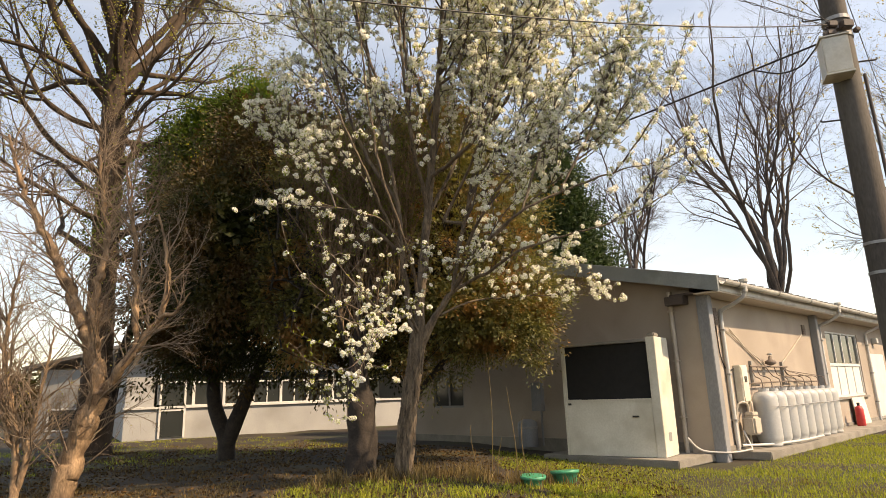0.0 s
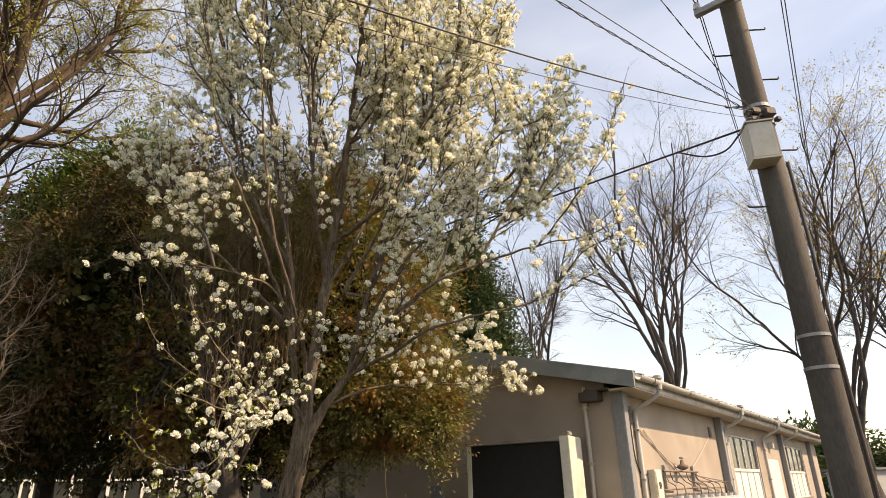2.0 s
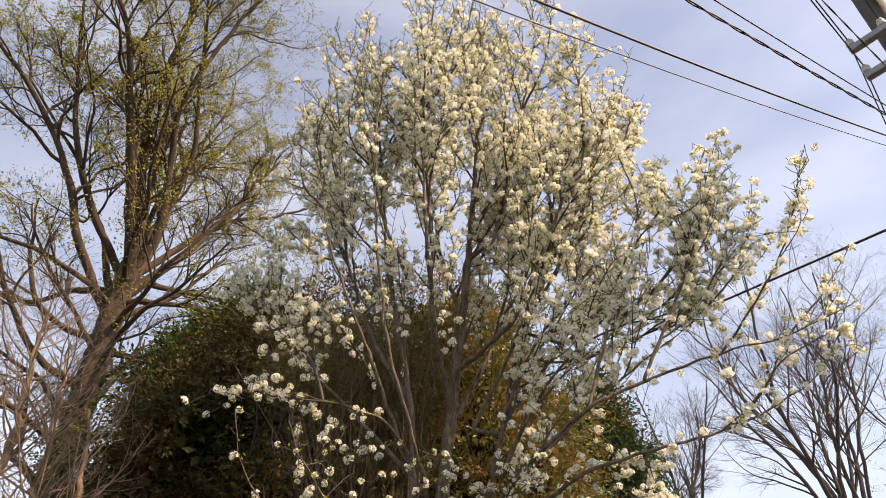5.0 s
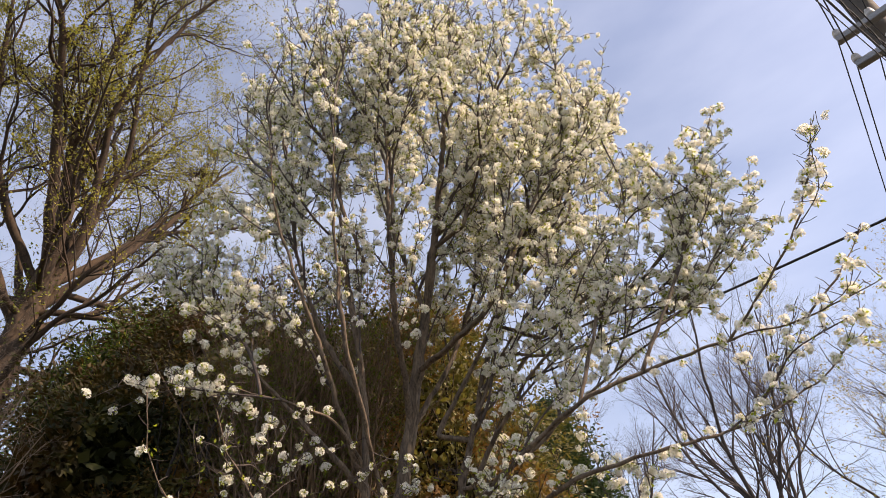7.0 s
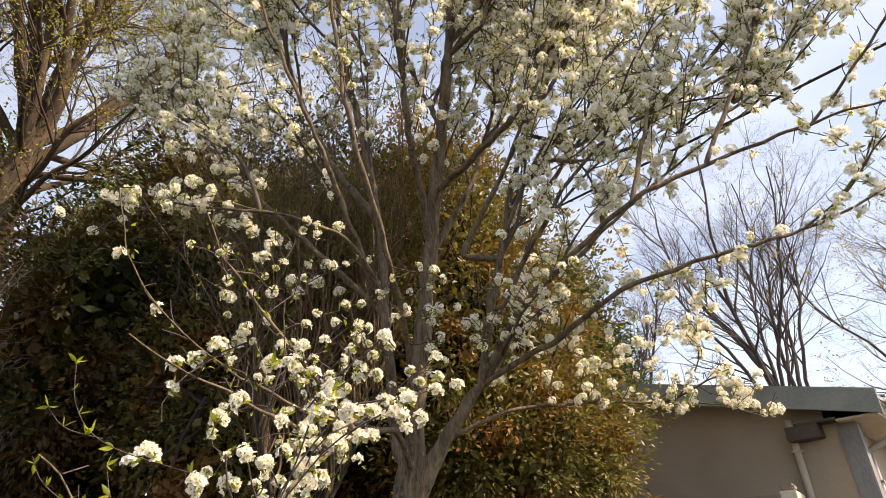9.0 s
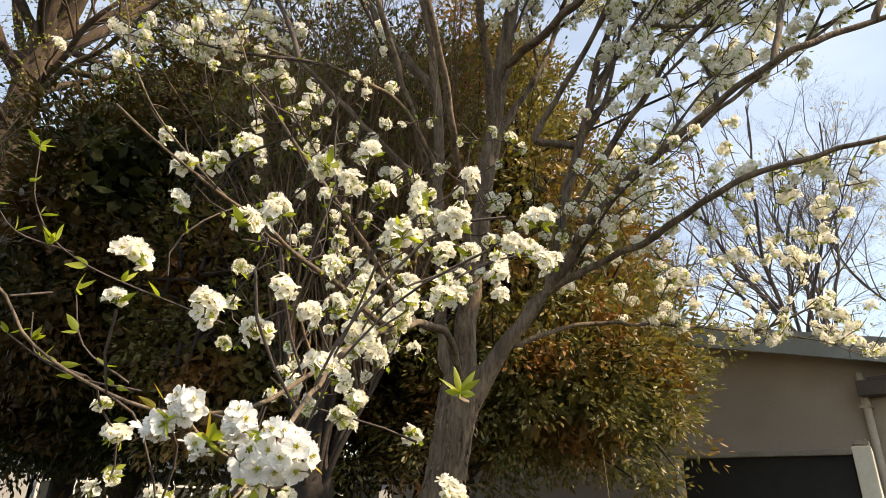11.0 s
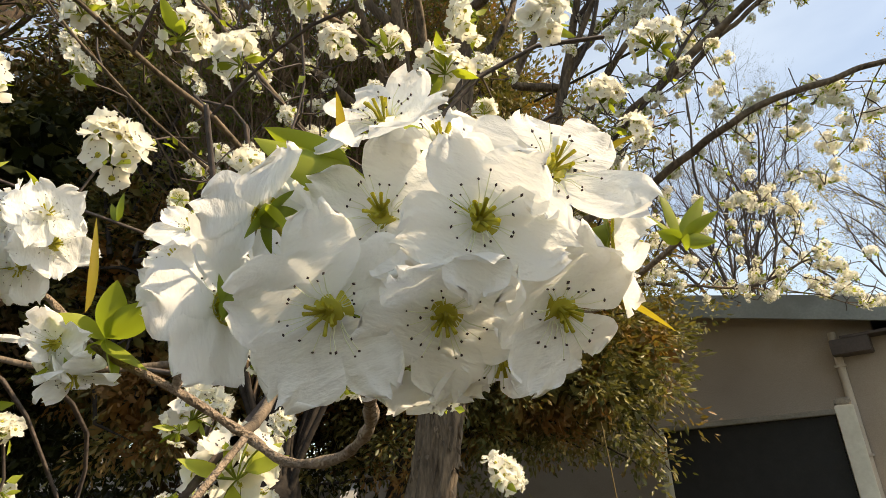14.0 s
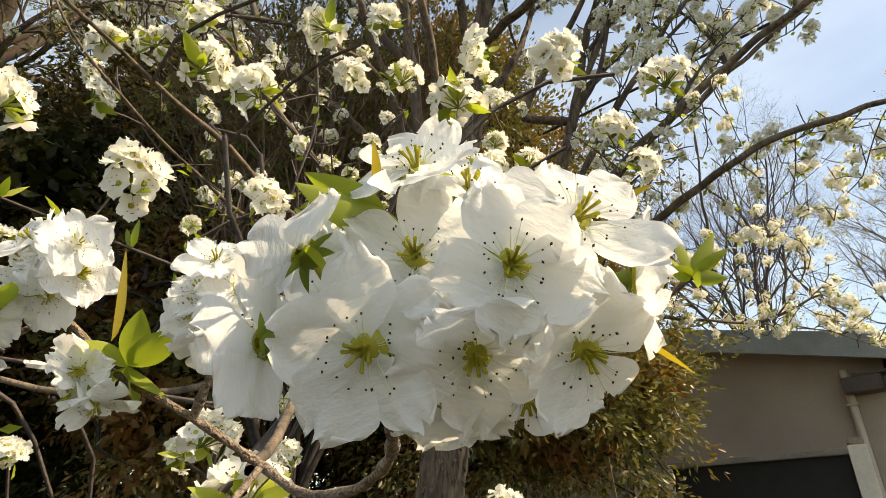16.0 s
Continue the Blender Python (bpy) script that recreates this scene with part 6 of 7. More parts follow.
# trunk with furrowed bark: ridges pressed into the mesh
ctrl = curve_points([(-0.57, 9.82, 0.0), (-0.55, 9.82, 0.6), (-0.47, 9.78, 1.3), (-0.36, 9.73, 1.9), (-0.26, 9.70, 2.45)], 0.035)
S = 72
tv, n = [], len(ctrl)
for i, c in enumerate(ctrl):
    u = i / (n - 1)
    r = 0.124 * (1 - 0.14 * u) * (1 + 0.55 * math.exp(-u * 16)) * (1 + 0.18 * max(0, u - 0.75) * 4 * 0.5)
    for j in range(S):
        a = 2 * math.pi * j / S
        ridge = 0.085 * noise.noise(Vector((math.cos(a) * 3.4, math.sin(a) * 3.4, c[2] * 1.6))) + 0.10 * abs(noise.noise(Vector((math.cos(a) * 9.0, math.sin(a) * 9.0, c[2] * 2.6)))) + 0.045 * noise.noise(Vector((math.cos(a) * 16, math.sin(a) * 16, c[2] * 9)))
        rr = r * (1 + ridge * 3.2)
        tv.append((c[0] + rr * math.cos(a) - PEAR[0], c[1] + rr * math.sin(a) - PEAR[1], c[2] - PEAR[2]))
idx = np.arange(n * S).reshape(n, S)
nxt = np.roll(idx, -1, axis=1)
q = np.stack([idx[:-1], nxt[:-1], nxt[1:], idx[1:]], axis=-1).reshape(-1, 4)
attach("trunk", raw_mesh("trunk", np.array(tv), q, M_BARK, smooth=True), pear, "rough fissured grey-brown trunk")
# loose bark flakes
rng = np.random.default_rng(78)
k = 500
t = rng.integers(2, n - 2, k)
a = rng.uniform(0, 6.28, k)
base = ctrl[t] + 0.122 * np.stack([np.cos(a), np.sin(a), 0 * a], axis=1) - PEAR
v, f = leaf_arrays(rng, base, 0.045, 0.024, np.stack([0.25 * np.cos(a), 0.25 * np.sin(a), -1 + 0 * a], axis=1) * 1.6, 0.2)
attach("bark_flakes", raw_mesh("bark_flakes", v, f, M_BARK), pear, kind="stuff")


# ---- blossom ----
def petal_fine(rng, r, bend, cup, nu=13, nv=18):
    """One broad petal along +x with a narrow claw and a frilled, wavy rim."""
    L, W = r * rng.uniform(0.86, 1.04), r * rng.uniform(0.40, 0.54)
    s, w = np.linspace(0, 1, nu + 1), np.linspace(-1, 1, nv + 1)
    half = W * (0.15 + 0.85 * np.sin(np.clip(s / 0.62, 0, 1) * np.pi / 2) ** 1.1) * np.sqrt(np.clip(1 - np.clip((s - 0.62) / 0.40, 0, 1) ** 2.5, 0.04, 1))
    ph = rng.uniform(0, 6.28, 8)
    S, G = np.meshgrid(s, w, indexing="ij")
    x = 0.10 * r + S * L * (1 - 0.12 * G ** 2 * S) + L * S ** 4 * (0.060 * np.sin(4.5 * G + ph[0]) + 0.045 * np.sin(10 * G + ph[1]) + 0.026 * np.sin(21 * G + ph[2]))
    y = G * half[:, None] * (1 + S * (0.07 * np.sin(7 * S + ph[3]) + 0.035 * np.sin(17 * S + ph[4])))
    z = L * (bend * S ** 2 + cup * (0.55 * G ** 2 * S + 0.25 * S) + S ** 2 * 0.070 * np.sin(3.6 * G + ph[5]) + S ** 3 * (0.045 * np.sin(8.5 * G + ph[6]) + 0.018 * np.sin(19 * G + ph[7])) + 0.018 * np.sin(9 * S + ph[2]) * np.cos(3 * G))
    idx = np.arange(S.size).reshape(S.shape)
    F = np.stack([idx[:-1, :-1], idx[1:, :-1], idx[1:, 1:], idx[:-1, 1:]], axis=-1).reshape(-1, 4)
    return np.stack([x, y, z], axis=-1).reshape(-1, 3), F


def rot_to(axis, spin, rng=None):
    """A rotation that turns +z to axis."""
    z = np.array(axis, dtype=float)
    z /= np.linalg.norm(z)
    x = np.cross([0.3, 0.5, 0.81] if abs(z[2]) < 0.6 else [1.0, 0.2, 0], z)
    x /= np.linalg.norm(x)
    y = np.cross(z, x)
    c, s = math.cos(spin), math.sin(spin)
    return np.stack([x * c + y * s, y * c - x * s, z], axis=1)


class Build:
    """Gathers pieces of one mesh with material numbers."""
    def __init__(self):
        self.v, self.q, self.t, self.mq, self.mt, self.n = [], [], [], [], [], 0

    def add(self, v, f, mat):
        f = np.asarray(f)
        (self.q if f.shape[1] == 4 else self.t).append(f + self.n)
        (self.mq if f.shape[1] == 4 else self.mt).append(np.full(len(f), mat))
        self.v.append(np.asarray(v))
        self.n += len(v)

    def arrays(self):
        V = np.concatenate(self.v)
        F, I = [], []
        if self.q:
            F.append(np.concatenate(self.q))
            I.append(np.concatenate(self.mq))
        if self.t:
            F.append(np.concatenate(self.t))
            I.append(np.concatenate(self.mt))
        return V, F, np.concatenate(I)


OCT = np.array([(1, 0, 0), (-1, 0, 0), (0, 1, 0), (0, -1, 0), (0, 0, 1), (0, 0, -1)], dtype=float)
OCT_F = np.array([(0, 2, 4), (2, 1, 4), (1, 3, 4), (3, 0, 4), (2, 0, 5), (1, 2, 5), (3, 1, 5), (0, 3, 5)])


def dome(r, h, sides=8):
    a = np.arange(sides) * 2 * np.pi / sides
    ring = np.stack([r * np.cos(a), r * np.sin(a), 0 * a], axis=1)
    ring2 = np.stack([0.6 * r * np.cos(a), 0.6 * r * np.sin(a), 0 * a + 0.75 * h], axis=1)
    V = np.vstack([ring, ring2, [[0, 0, h]]])
    i = np.arange(sides)
    j = (i + 1) % sides
    q = np.stack([i, j, sides + j, sides + i], axis=1)
    t = np.stack([sides + i, sides + j, np.full(sides, 2 * sides)], axis=1)
    return V, q, t


def leaf_blade(L, W, nu=6, fold=0.35, curl=0.3):
    """A pointed young leaf along +x, folded on its midrib."""
    s = np.linspace(0, 1, nu + 1)
    half = W * np.sin(np.pi * s ** 0.8) ** 0.8 * (1 - 0.25 * s)
    rows = []
    for w in (-1, 0, 1):
        rows.append(np.stack([s * L, w * half, L * curl * s ** 2 + abs(w) * half * fold], axis=1))
    V = np.stack(rows, axis=1).reshape(-1, 3)
    idx = np.arange((nu + 1) * 3).reshape(nu + 1, 3)
    F = np.stack([idx[:-1, :-1], idx[1:, :-1], idx[1:, 1:], idx[:-1, 1:]], axis=-1).reshape(-1, 4)
    return V, F


def cluster_arrays(seed, lod):
    """A blossom cluster round the origin, facing +z. lod 0: far, 1: near."""
    rng = np.random.default_rng(seed)
    b = Build()
    count = rng.integers(13, 17) if lod else rng.integers(12, 16)
    for k in range(count):
        th = math.acos(1 - (rng.uniform(0.0, 1.35) if lod else rng.uniform(0.9, 1.35)) * (k + 0.5) / count * 1.15)
        ph = k * 2.399 + rng.normal(0, 0.25)
        d = np.array([math.sin(th) * math.cos(ph), math.sin(th) * math.sin(ph), math.cos(th)])
        c = d * (rng.uniform(0.022, 0.034) if lod else rng.uniform(0.027, 0.038))
        R = rot_to(d + rng.normal(0, 0.25, 3), rng.uniform(0, 6.28))
        r = 0.0165 * rng.uniform(0.88, 1.1)
        if lod:
            open_by = rng.uniform(0.0, 0.3)
            for j in range(5):
                v, f = petal_fine(rng, r, open_by + rng.normal(0, 0.15), rng.uniform(0.1, 0.35), 4, 4)
                a = j * 1.2566 + rng.normal(0, 0.08)
                ca, sa = math.cos(a), math.sin(a)
                v = v @ np.array([[ca, -sa, 0], [sa, ca, 0], [0, 0, 1]]).T
                v[:, 2] += 0.0008 * (j % 2)
                b.add(v @ R.T + c, f, 0)
            v, q, t = dome(0.0035, 0.003, 6)
            b.add(v @ R.T + c, q, 1)
            b.add(v @ R.T + c, t, 1)
            for j in range(7):
                a = rng.uniform(0, 6.28)
                p = np.array([0.0055 * math.cos(a), 0.0055 * math.sin(a), 0.006])
                b.add((OCT * 0.0008 + p) @ R.T + c, OCT_F, 3)
            tv, tq = tube_arrays([(np.array([[0, 0, -0.006], c * 0.5, c - d * 0.002]), np.full(3, 0.0009), 3)])
            b.add(tv, tq, 2)
        else:
            for j in range(5):
                a = j * 1.2566 + rng.normal(0, 0.1)
                ca, sa = math.cos(a), math.sin(a)
                v = np.array([(0, 0, 0), (0.95 * r * ca + 0.50 * r * sa, 0.95 * r * sa - 0.50 * r * ca, 0.30 * r), (0.95 * r * ca - 0.50 * r * sa, 0.95 * r * sa + 0.50 * r * ca, 0.30 * r)])
                b.add(v @ R.T + c, np.array([(0, 1, 2)]), 0)
            if k % 2:
                v = np.array([(0.003, 0, 0.003), (-0.002, 0.003, 0.003), (-0.002, -0.003, 0.003)])
                b.add(v @ R.T + c, np.array([(0, 1, 2)]), 1)
    if not lod:
        b.add(OCT * np.array([0.023, 0.023, 0.020]) + np.array([0, 0, 0.004]), OCT_F, 0)
    for k in range(rng.integers(4, 7) if lod else rng.integers(3, 5)):
        a, e = rng.uniform(0, 6.28), rng.uniform(-0.6, 0.7)
        L = rng.uniform(0.022, 0.045) if lod else rng.uniform(0.030, 0.050)
        v, f = leaf_blade(L, L * (0.22 if lod else 0.27), 4 if lod else 2)
        Rz = rot_to((math.cos(a) * math.cos(e), math.sin(a) * math.cos(e), math.sin(e)), rng.uniform(0, 6.28))
        v = v[:, [1, 2, 0]] @ Rz.T + np.array([math.cos(a), math.sin(a), 0]) * 0.008
        b.add(v, f, 2)
    return b.arrays()


MATS = [M_PETAL, M_CENTRE, M_LEAF, M_ANTHER]
far_sets = [cluster_arrays(200 + i, 0) for i in range(7)]
near_sets = [cluster_arrays(300 + i, 1) for i in range(7)]
near_meshes = [raw_mesh("blossom_cluster", v, f, MATS, i, smooth=True) for v, f, i in near_sets]

# sites: along the thin growth, and at the chosen near places
rng = np.random.default_rng(91)
thin = np.where((rad < 0.015) & (pos[:, 2] > 1.0))[0]
ok = clear_of_view(pos[thin])
thin = thin[ok]
tipness = np.array([0 if kids[i] else 1 for i in thin])
keep = rng.random(len(thin)) < np.where(tipness == 1, 0.90, 0.62) * np.where(pos[thin, 2] > 9.7, 0.3, 1.0) * np.where((pos[thin, 0] < 0.1) & (pos[thin, 2] < 5.5) & (pos[thin, 2] > 3.0), 0.88, 1.0) * np.where((pos[thin, 1] < 8.4) & (pos[thin, 0] < -0.85) & (pos[thin, 2] > 2.2), 0.22, 1.0)
sites = thin[keep]
out_dir = pos[sites] - pos[par[sites]]
out_dir /= np.linalg.norm(out_dir, axis=1, keepdims=True) + 1e-9
P = pos[sites] + rng.normal(0, 0.02, (len(sites), 3))
D = out_dir * 0.5 + rand_dirs(rng, len(sites)) * 0.7 + np.array([0, 0, 0.6])
SC = rng.uniform(0.70, 1.10, len(sites))
near_first = np.argsort(np.linalg.norm((P - np.array([-0.6, 6.0, 1.8])) * np.array([1, 1, 0.8]), axis=1))
n_part = 300 - 2 * len(special)
part_ids, rest = near_first[:n_part], near_first[n_part:]


def put_cluster(p, d, sc, spin, which):
    R = Matrix(rot_to(d, spin).tolist()).to_4x4()
    m = Matrix.Translation(Vector(p) - Vector(PEAR)) @ R @ Matrix.Scale(sc, 4)
    return attach("blossom_cluster", near_meshes[which], pear, m=m)


for i in part_ids:
    put_cluster(P[i], D[i], SC[i], rng.uniform(0, 6.28), int(rng.integers(0, 7)))
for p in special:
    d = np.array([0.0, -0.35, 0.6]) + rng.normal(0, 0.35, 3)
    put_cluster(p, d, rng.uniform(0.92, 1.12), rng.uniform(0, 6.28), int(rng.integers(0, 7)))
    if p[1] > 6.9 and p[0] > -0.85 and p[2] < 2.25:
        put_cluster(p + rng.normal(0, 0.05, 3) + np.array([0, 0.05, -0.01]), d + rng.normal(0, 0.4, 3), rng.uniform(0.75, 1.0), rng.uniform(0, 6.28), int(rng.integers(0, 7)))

VV, QQ, TT, IQ, IT, base = [], [], [], [], [], 0
heads = [(i, k) for i in rest for k in range(1 + int(i % 6 == 0))]
for n_i, (i, k) in enumerate(heads):
    v, f, ix = far_sets[(n_i * 3 + k) % 7]
    R = rot_to(D[i] + 0.5 * rng.normal(size=3), rng.uniform(0, 6.28)) * SC[i] * 1.18
    VV.append(v @ R.T + P[i] - PEAR + rng.normal(0, 0.036, 3))
    QQ.append(f[0] + base)
    TT.append(f[1] + base)
    IQ.append(ix[:len(f[0])])
    IT.append(ix[len(f[0]):])
    base += len(v)
attach("blossoms", raw_mesh("blossoms", np.concatenate(VV), [np.concatenate(QQ), np.concatenate(TT)], MATS, np.concatenate(IQ + IT)), pear, "dense clusters of white blossom", kind="stuff")

# young leaves along the twigs
pick = thin[rng.random(len(thin)) < 0.5]
v, f = leaf_arrays(rng, np.repeat(pos[pick], 2, axis=0) - PEAR + rng.normal(0, 0.015, (2 * len(pick), 3)), 0.038, 0.017)
attach("young_leaves", raw_mesh("young_leaves", v, f, M_LEAF), pear, "small yellow-green sprouting leaves", kind="stuff")

# long shoots with leaf tufts low on the near side
SHOOTS = [[(-1.16, 6.98, 1.76), (-1.35, 7.0, 1.80), (-1.56, 7.0, 1.93), (-1.63, 7.0, 2.03)], [(-1.05, 7.1, 1.95), (-1.38, 7.0, 2.06), (-1.52, 7.0, 2.2), (-1.56, 7.0, 2.37)], [(-1.4, 7.0, 2.08), (-1.55, 7.0, 2.13), (-1.64, 7.0, 2.23)], [(-1.2, 7.0, 1.78), (-1.32, 7.0, 1.86), (-1.37, 7.0, 1.99)], [(-1.3, 7.0, 1.79), (-1.42, 7.0, 1.84), (-1.45, 7.0, 1.93)]]
tuft = Build()
tl = []
for ctrl in SHOOTS:
    pts = curve_points(ctrl, 0.03)
    tl.append((pts - PEAR, np.linspace(0.0028, 0.0013, len(pts)), 5))
    for j in range(2, len(pts), 3):
        for k in range(4 if j > len(pts) - 4 else 2):
            L = rng.uniform(0.03, 0.05)
            v, f = leaf_blade(L, L * 0.2, 4)
            v = v[:, [1, 2, 0]] @ rot_to(rand_dirs(rng, 1)[0] + np.array([0, 0, 0.7]), rng.uniform(0, 6.28)).T + pts[j] - PEAR
            tuft.add(v, f, 0)
attach("shoot", tube_mesh("shoot", tl, M_TWIG), pear)
v, f, ix = tuft.arrays()
attach("leaf_tufts", raw_mesh("leaf_tufts", v, f, M_LEAF, ix), pear, kind="stuff")

# ---- the nearest sprays, flower by flower ----
HEAD = np.array([-0.707, 6.305, 1.578])


def flower(c, axis, r, spin, seed):
    rng = np.random.default_rng(seed)
    R = Matrix(rot_to(axis, spin).tolist()).to_4x4()
    m = Matrix.Translation(Vector(c) - Vector(PEAR)) @ R
    k = r / 0.0145
    v, q, t = dome(0.0036 * k, 0.0018 * k, 12)
    b = Build()
    b.add(v, q, 0)
    b.add(v, t, 0)
    for j in range(7):                      # styles
        a = j * 0.8976 + rng.uniform(-0.3, 0.3)
        u = np.array([math.cos(a), math.sin(a), 0]) * k
        tv, tq = tube_arrays([(np.array([u * 0.0006 + [0, 0, 0.001], u * 0.0012 + [0, 0, 0.0036 * k], u * rng.uniform(0.0016, 0.0028) + [0, 0, 0.0056 * k]]), np.array([0.00038, 0.0003, 0.0004]), 5)])
        b.add(tv, tq, 0)
    v, f, ix = b.arrays()
    fl = attach("flower", raw_mesh("flower", v, f, M_CENTRE, ix, smooth=True), pear, "open white pear flower with dark anthers", m=m)
    cup = Build()
    v, q, t = dome(0.0026 * k, -0.0042 * k, 10)
    cup.add(v - np.array([0, 0, 0.0006]), q, 0)
    cup.add(v - np.array([0, 0, 0.0006]), t, 0)
    for j in range(5):                      # sepals behind the petals
        a = j * 1.2566 + 0.63 + rng.uniform(-0.2, 0.2)
        sv, sf = leaf_blade(0.0075 * k, 0.0018 * k, 5, 0.25, rng.uniform(-0.45, -0.1))
        cc, ss = math.cos(a), math.sin(a)
        cup.add(sv @ np.array([[cc, -ss, 0], [ss, cc, 0], [0, 0, 1]]).T + np.array([0, 0, -0.0011]), sf, 0)
    v, f, ix = cup.arrays()
    attach("calyx", raw_mesh("calyx", v, f, M_CALYX, ix, smooth=True), fl, "green calyx")
    spread = rng.uniform(-0.02, 0.22)
    for j in range(5):
        v, f = petal_fine(rng, r, spread + rng.normal(0, 0.22), rng.uniform(0.04, 0.34))
        a = j * 1.2566 + rng.normal(0, 0.09)
        ca, sa = math.cos(a), math.sin(a)
        v = v @ np.array([[ca, -sa, 0], [sa, ca, 0], [0, 0, 1]]).T
        v[:, 2] += (0.0007 * (j % 2) + 0.0003 * j) * k
        attach("petal", raw_mesh("petal", v, f, M_PETAL_NEAR, smooth=True), fl)
    fil, ant = [], Build()
    for j in range(21):
        a = j * 0.2992 + rng.normal(0, 0.16)
        rr, h = rng.uniform(0.0042, 0.0080) * k, rng.uniform(0.0030, 0.0058) * k
        p = np.array([rr * math.cos(a), rr * math.sin(a), h])
        fil.append((np.array([[0.0020 * k * math.cos(a), 0.0020 * k * math.sin(a), 0.0008], p * np.array([0.62, 0.62, 0.72]), p]), np.array([0.00010, 0.00008, 0.00007]), 4))
        S = OCT * np.array([0.00024, 0.00024, 0.00036]) * rng.uniform(0.8, 1.2)
        ant.add(S @ rot_to(rand_dirs(rng, 1)[0], 0).T + p, OCT_F, 0)
    attach("filaments", tube_mesh("filaments", fil, M_FILAMENT), fl, kind="stuff")
    v, f, ix = ant.arrays()
    attach("anthers", raw_mesh("anthers", v, f, M_ANTHER, ix, smooth=True), fl, "tiny dark anthers", kind="stuff")
    return fl


# the nearest head: centre, radius, and which way each flower faces (right, up, out)
RIGHT, UPWARD, OUTWARD = np.array([0.995, -0.084, -0.048]), np.array([0.012, -0.392, 0.920]), np.array([-0.096, -0.916, -0.389])
FRONT = [((-0.7020, 6.2740, 1.5800), 0.0140, (0.05, 0.10, 1.0)), ((-0.7260, 6.2890, 1.5700), 0.0162, (-0.15, -0.12, 1.0)), ((-0.7070, 6.2850, 1.5680), 0.0140, (0.0, -0.35, 1.0)), ((-0.6870, 6.2860, 1.5690), 0.0142, (0.30, -0.30, 1.0)),
         ((-0.7170, 6.2890, 1.5880), 0.0140, (-0.25, 0.40, 1.0)), ((-0.6880, 6.2780, 1.5915), 0.0146, (0.35, 0.45, 1.0)), ((-0.6741, 6.2880, 1.5838), 0.0140, (1.25, 0.05, 0.25)), ((-0.7165, 6.2890, 1.6080), 0.0142, (-0.3, 0.95, 0.6)),
         ((-0.7050, 6.2950, 1.6070), 0.0135, (0.1, 0.8, 0.6)), ((-0.7390, 6.2920, 1.5900), 0.0140, (-0.9, 0.55, -0.35)), ((-0.7460, 6.2985, 1.5740), 0.0145, (-1.0, -0.15, -0.30)), ((-0.7080, 6.3060, 1.5620), 0.0125, (0.05, -1.0, -0.25)),
         ((-0.7330, 6.3060, 1.5830), 0.0150, (-0.4, 0.15, 0.9)), ((-0.6930, 6.2950, 1.6030), 0.0140, (0.25, 1.0, 0.25)), ((-0.6950, 6.2990, 1.5650), 0.0135, (0.2, -0.7, 0.7)), ((-0.6830, 6.3000, 1.5900), 0.0140, (0.7, 0.5, 0.3))]
stalks = []
for i, (c, r, facing) in enumerate(FRONT):
    c = np.array(c)
    axis = RIGHT * facing[0] + UPWARD * facing[1] + OUTWARD * facing[2]
    flower(c, axis, r, 0.7 * i, 500 + i)
    n0 = axis / np.linalg.norm(axis)
    root = HEAD + np.array([-0.012, 0.012, -0.012])
    stalks.append((np.array([root, (root + c - n0 * 0.010) / 2 + np.array([0, 0.003, -0.001]), c - n0 * 0.004]), np.array([0.0012, 0.0010, 0.0013]), 6))
GROUP2 = [((-0.868, 6.452, 1.652), 9, 0.018, (0.1, 0.35)), ((-0.898, 6.455, 1.633), 6, 0.016, (-0.3, -0.3)), ((-0.796, 6.440, 1.631), 7, 0.015, (0.2, 0.1)), ((-0.844, 6.450, 1.610), 3, 0.010, (-0.1, -0.9))]
rng = np.random.default_rng(95)
for g, (c, n_f, wide, lean) in enumerate(GROUP2):
    c = np.array(c)
    for j in range(n_f):
        a = j * 2.399 + g
        d = RIGHT * (0.75 * math.cos(a) + lean[0]) + UPWARD * (0.75 * math.sin(a) + lean[1]) + OUTWARD * 0.55 + rng.normal(0, 0.15, 3)
        p = c + d * wide * (0.7 + 0.5 * (j % 3) / 2)
        flower(p, d + OUTWARD * 0.3, 0.0155, rng.uniform(0, 6), 560 + 10 * g + j)
        stalks.append((np.array([c + np.array([0, 0.012, -0.012]), c + d * 0.006, p - d * 0.003]), np.array([0.0011, 0.0010, 0.0012]), 5))
for p, r, s in stalks:
    attach("flower_stalk", tube_mesh("flower_stalk", [(p - PEAR, r, s)], M_CENTRE), pear)
SPUR = [[(-0.778, 6.50, 1.575), (-0.757, 6.475, 1.561), (-0.734, 6.449, 1.559), (-0.7206, 6.3865, 1.562), (-0.720, 6.336, 1.565), (-0.719, 6.317, 1.566)],
        [(-0.778, 6.50, 1.575), (-0.805, 6.468, 1.592), (-0.838, 6.456, 1.610), (-0.868, 6.464, 1.636), (-0.900, 6.475, 1.628)], [(-0.805, 6.468, 1.592), (-0.795, 6.452, 1.612), (-0.793, 6.450, 1.624)]]
for ctrl in SPUR:
    pts = curve_points(ctrl, 0.008)
    knob = 1 + 0.18 * np.sin(np.arange(len(pts)) * 1.9) + 0.1 * rng.normal(size=len(pts))
    attach("spur", tube_mesh("spur", [(pts - PEAR, np.linspace(0.0023, 0.0016, len(pts)) * knob, 8)], M_SPUR), pear, "knobbly pale brown flowering spur")


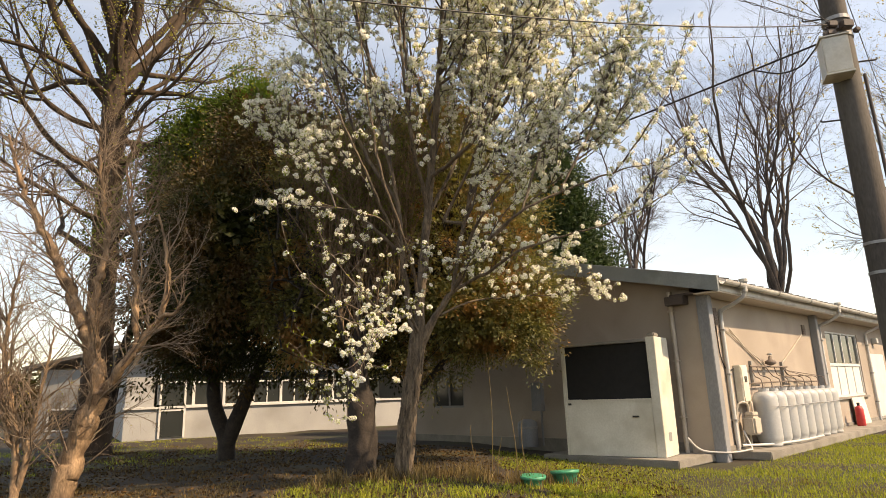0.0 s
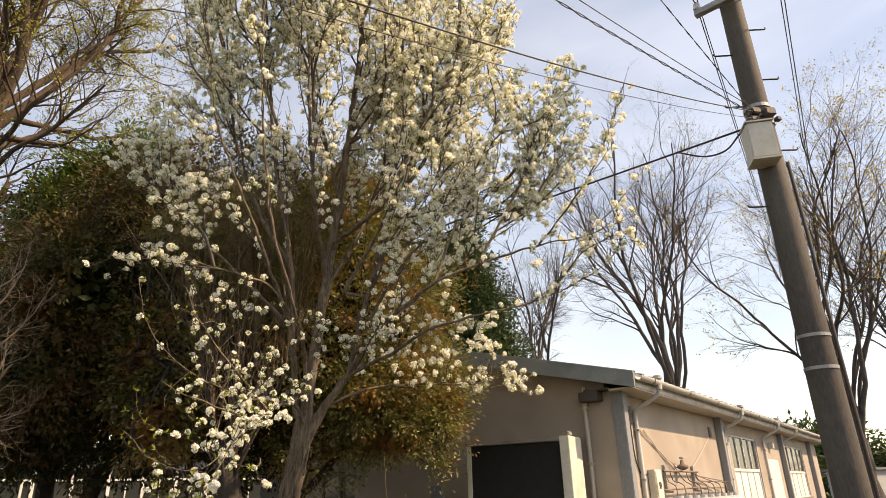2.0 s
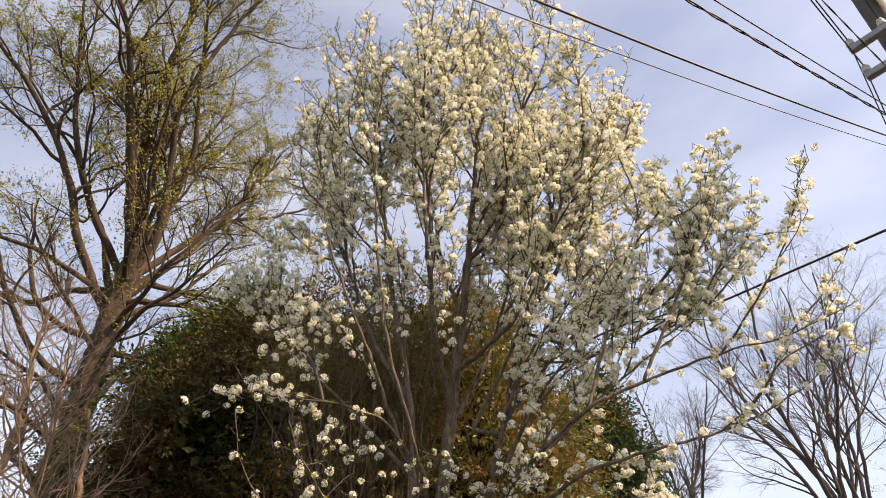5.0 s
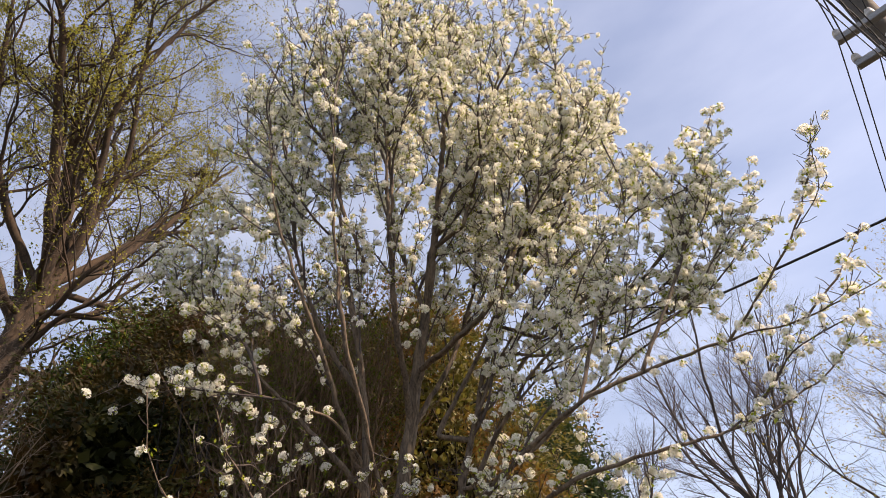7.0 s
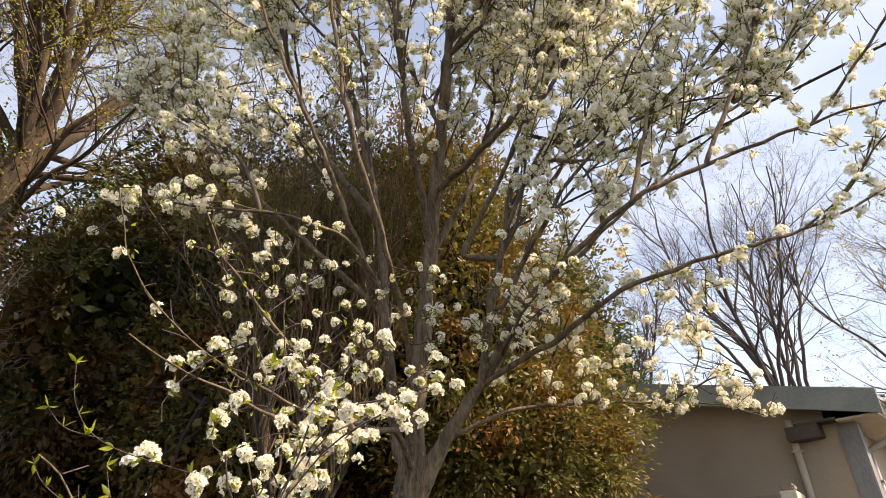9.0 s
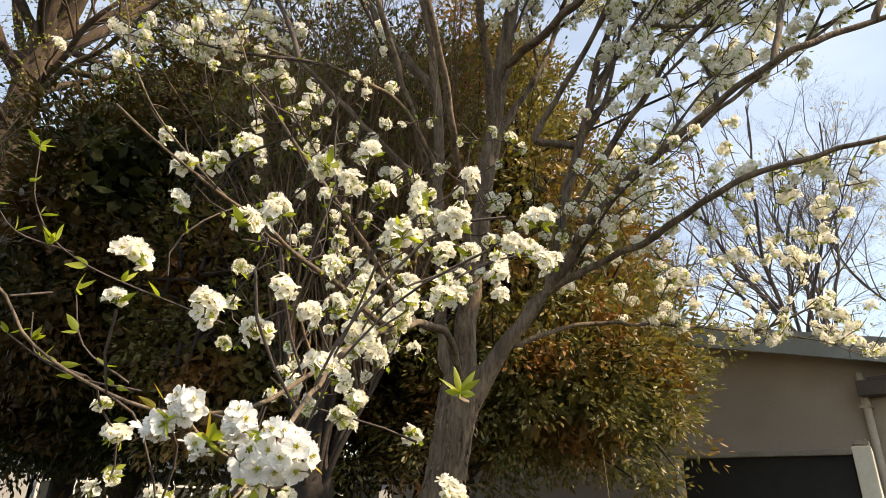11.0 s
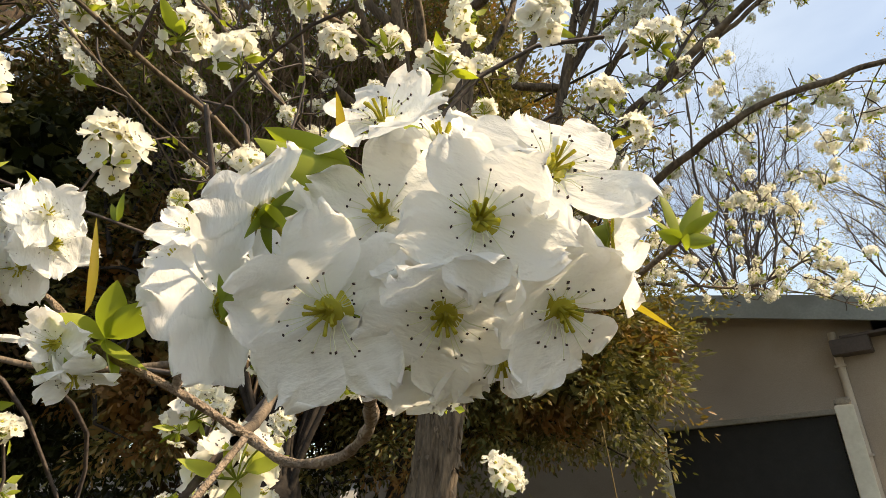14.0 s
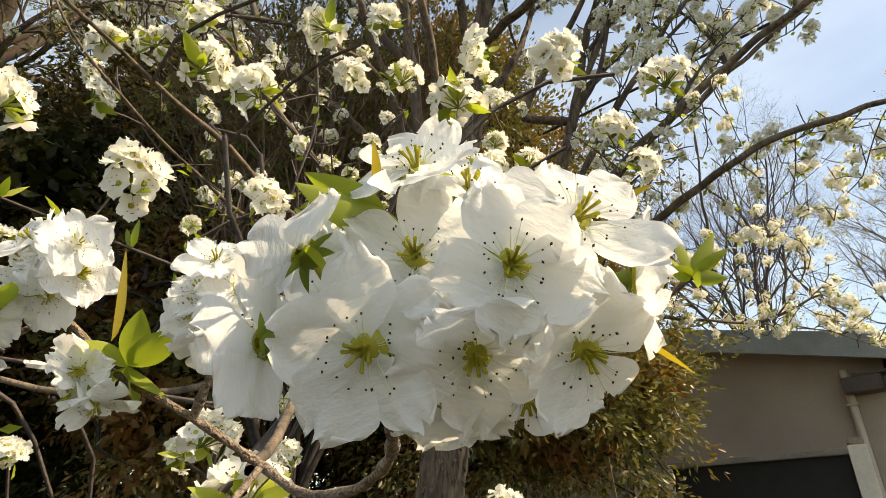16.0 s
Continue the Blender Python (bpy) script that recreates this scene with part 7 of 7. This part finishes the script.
def big_leaf(base, tip, width, mat, fold=0.5, curl=0.1, roll=0.0):
    base, tip = np.array(base), np.array(tip)
    L = np.linalg.norm(tip - base)
    v, f = leaf_blade(L, width, 10, fold, curl)
    R = rot_to((tip - base) / L, roll)
    v = v[:, [1, 2, 0]] @ R.T + base - PEAR
    attach("leaf", raw_mesh("leaf", v, f, mat, smooth=True), pear, "young folded leaf")


big_leaf((-0.7195, 6.2900, 1.5950), (-0.7412, 6.2868, 1.6041), 0.0052, M_LEAF, 0.5, 0.05, 1.2)
big_leaf((-0.7230, 6.2930, 1.5990), (-0.7400, 6.2880, 1.6060), 0.0040, M_LEAF, 0.5, 0.1, 0.3)
big_leaf((-0.7259, 6.2900, 1.6040), (-0.7264, 6.2842, 1.6125), 0.0018, M_LEAF_BRONZE, 0.7, 0.05, 0.5)
big_leaf((-0.6740, 6.2958, 1.5750), (-0.6613, 6.2953, 1.5668), 0.0020, M_LEAF_BRONZE, 0.7, 0.0, 1.0)
big_leaf((-0.6730, 6.2905, 1.6020), (-0.6658, 6.2879, 1.6062), 0.0018, M_LEAF_BRONZE, 0.7, 0.0, 1.0)
big_leaf((-0.6791, 6.2950, 1.5771), (-0.6757, 6.2915, 1.5823), 0.0030, M_LEAF, 0.4, 0.1, 0.4)
big_leaf((-0.7390, 6.2890, 1.5898), (-0.7322, 6.2855, 1.5812), 0.0020, M_LEAF, 0.6, 0.0, 0.2)
big_leaf((-0.7466, 6.2990, 1.5752), (-0.7380, 6.2965, 1.5724), 0.0020, M_LEAF, 0.6, 0.0, 0.9)
big_leaf((-0.7395, 6.3300, 1.5640), (-0.7330, 6.3050, 1.5700), 0.0030, M_LEAF_BRONZE, 0.7, 0.1, 0.4)
for k, (dx, dz, size) in enumerate(((0.022, 0.012, 0.030), (0.006, 0.020, 0.026), (-0.016, -0.006, 0.030), (0.026, -0.008, 0.026), (-0.008, 0.004, 0.024), (0.004, -0.020, 0.020))):
    c = np.array([-0.832, 6.455, 1.612])
    d = RIGHT * dx + UPWARD * dz + OUTWARD * 0.008
    big_leaf(c, c + d / np.linalg.norm(d) * size, 0.0078, M_LEAF, 0.45, 0.2, 1.3 * k)
for k, (dx, dz) in enumerate(((-0.012, 0.014), (0.014, 0.008), (-0.020, -0.002), (0.010, -0.012))):
    c = np.array([-0.885, 6.445, 1.632])
    d = RIGHT * dx + UPWARD * dz + OUTWARD * 0.012
    big_leaf(c, c + d / np.linalg.norm(d) * 0.024, 0.0070, M_LEAF, 0.45, 0.2, 1.1 * k)
big_leaf((-0.826, 6.42, 1.612), (-0.8235, 6.405, 1.645), 0.0042, M_LEAF_BRONZE, 0.7, 0.05, 0.4)
big_leaf((-0.908, 6.455, 1.650), (-0.935, 6.455, 1.664), 0.0050, M_LEAF_BRONZE, 0.6, 0.05, 0.8)
big_leaf((-0.900, 6.455, 1.660), (-0.918, 6.450, 1.682), 0.0022, M_LEAF_BRONZE, 0.7, 0.05, 0.2)
big_leaf((-0.810, 6.33, 1.500), (-0.818, 6.325, 1.525), 0.0075, M_LEAF, 0.5, 0.1, 0.2)
big_leaf((-0.806, 6.33, 1.500), (-0.798, 6.32, 1.522), 0.0060, M_LEAF, 0.5, 0.1, 1.2)
pts = curve_points([(-0.778, 6.49, 1.573), (-0.80, 6.42, 1.52), (-0.808, 6.345, 1.495), (-0.809, 6.328, 1.501)], 0.02)
attach("twig", tube_mesh("twig", [(pts - PEAR, np.linspace(0.0018, 0.0011, len(pts)), 6)], M_SPUR), pear)
# leaf rosette without flowers
c = np.array([-0.505, 6.56, 1.705])
for k in range(7):
    a = k * 0.9
    big_leaf(c, c + np.array([0.030 * math.cos(a), -0.012, 0.014 + 0.024 * math.sin(a)]), 0.0065, M_LEAF, 0.5, 0.25, a)
pts = curve_points([(-0.498, 7.1, 1.805), (-0.472, 6.851, 1.743), (-0.5, 6.649, 1.711), (-0.505, 6.56, 1.705)], 0.03)
attach("twig", tube_mesh("twig", [(pts - PEAR, np.linspace(0.0045, 0.0022, len(pts)), 7)], M_SPUR), pear)
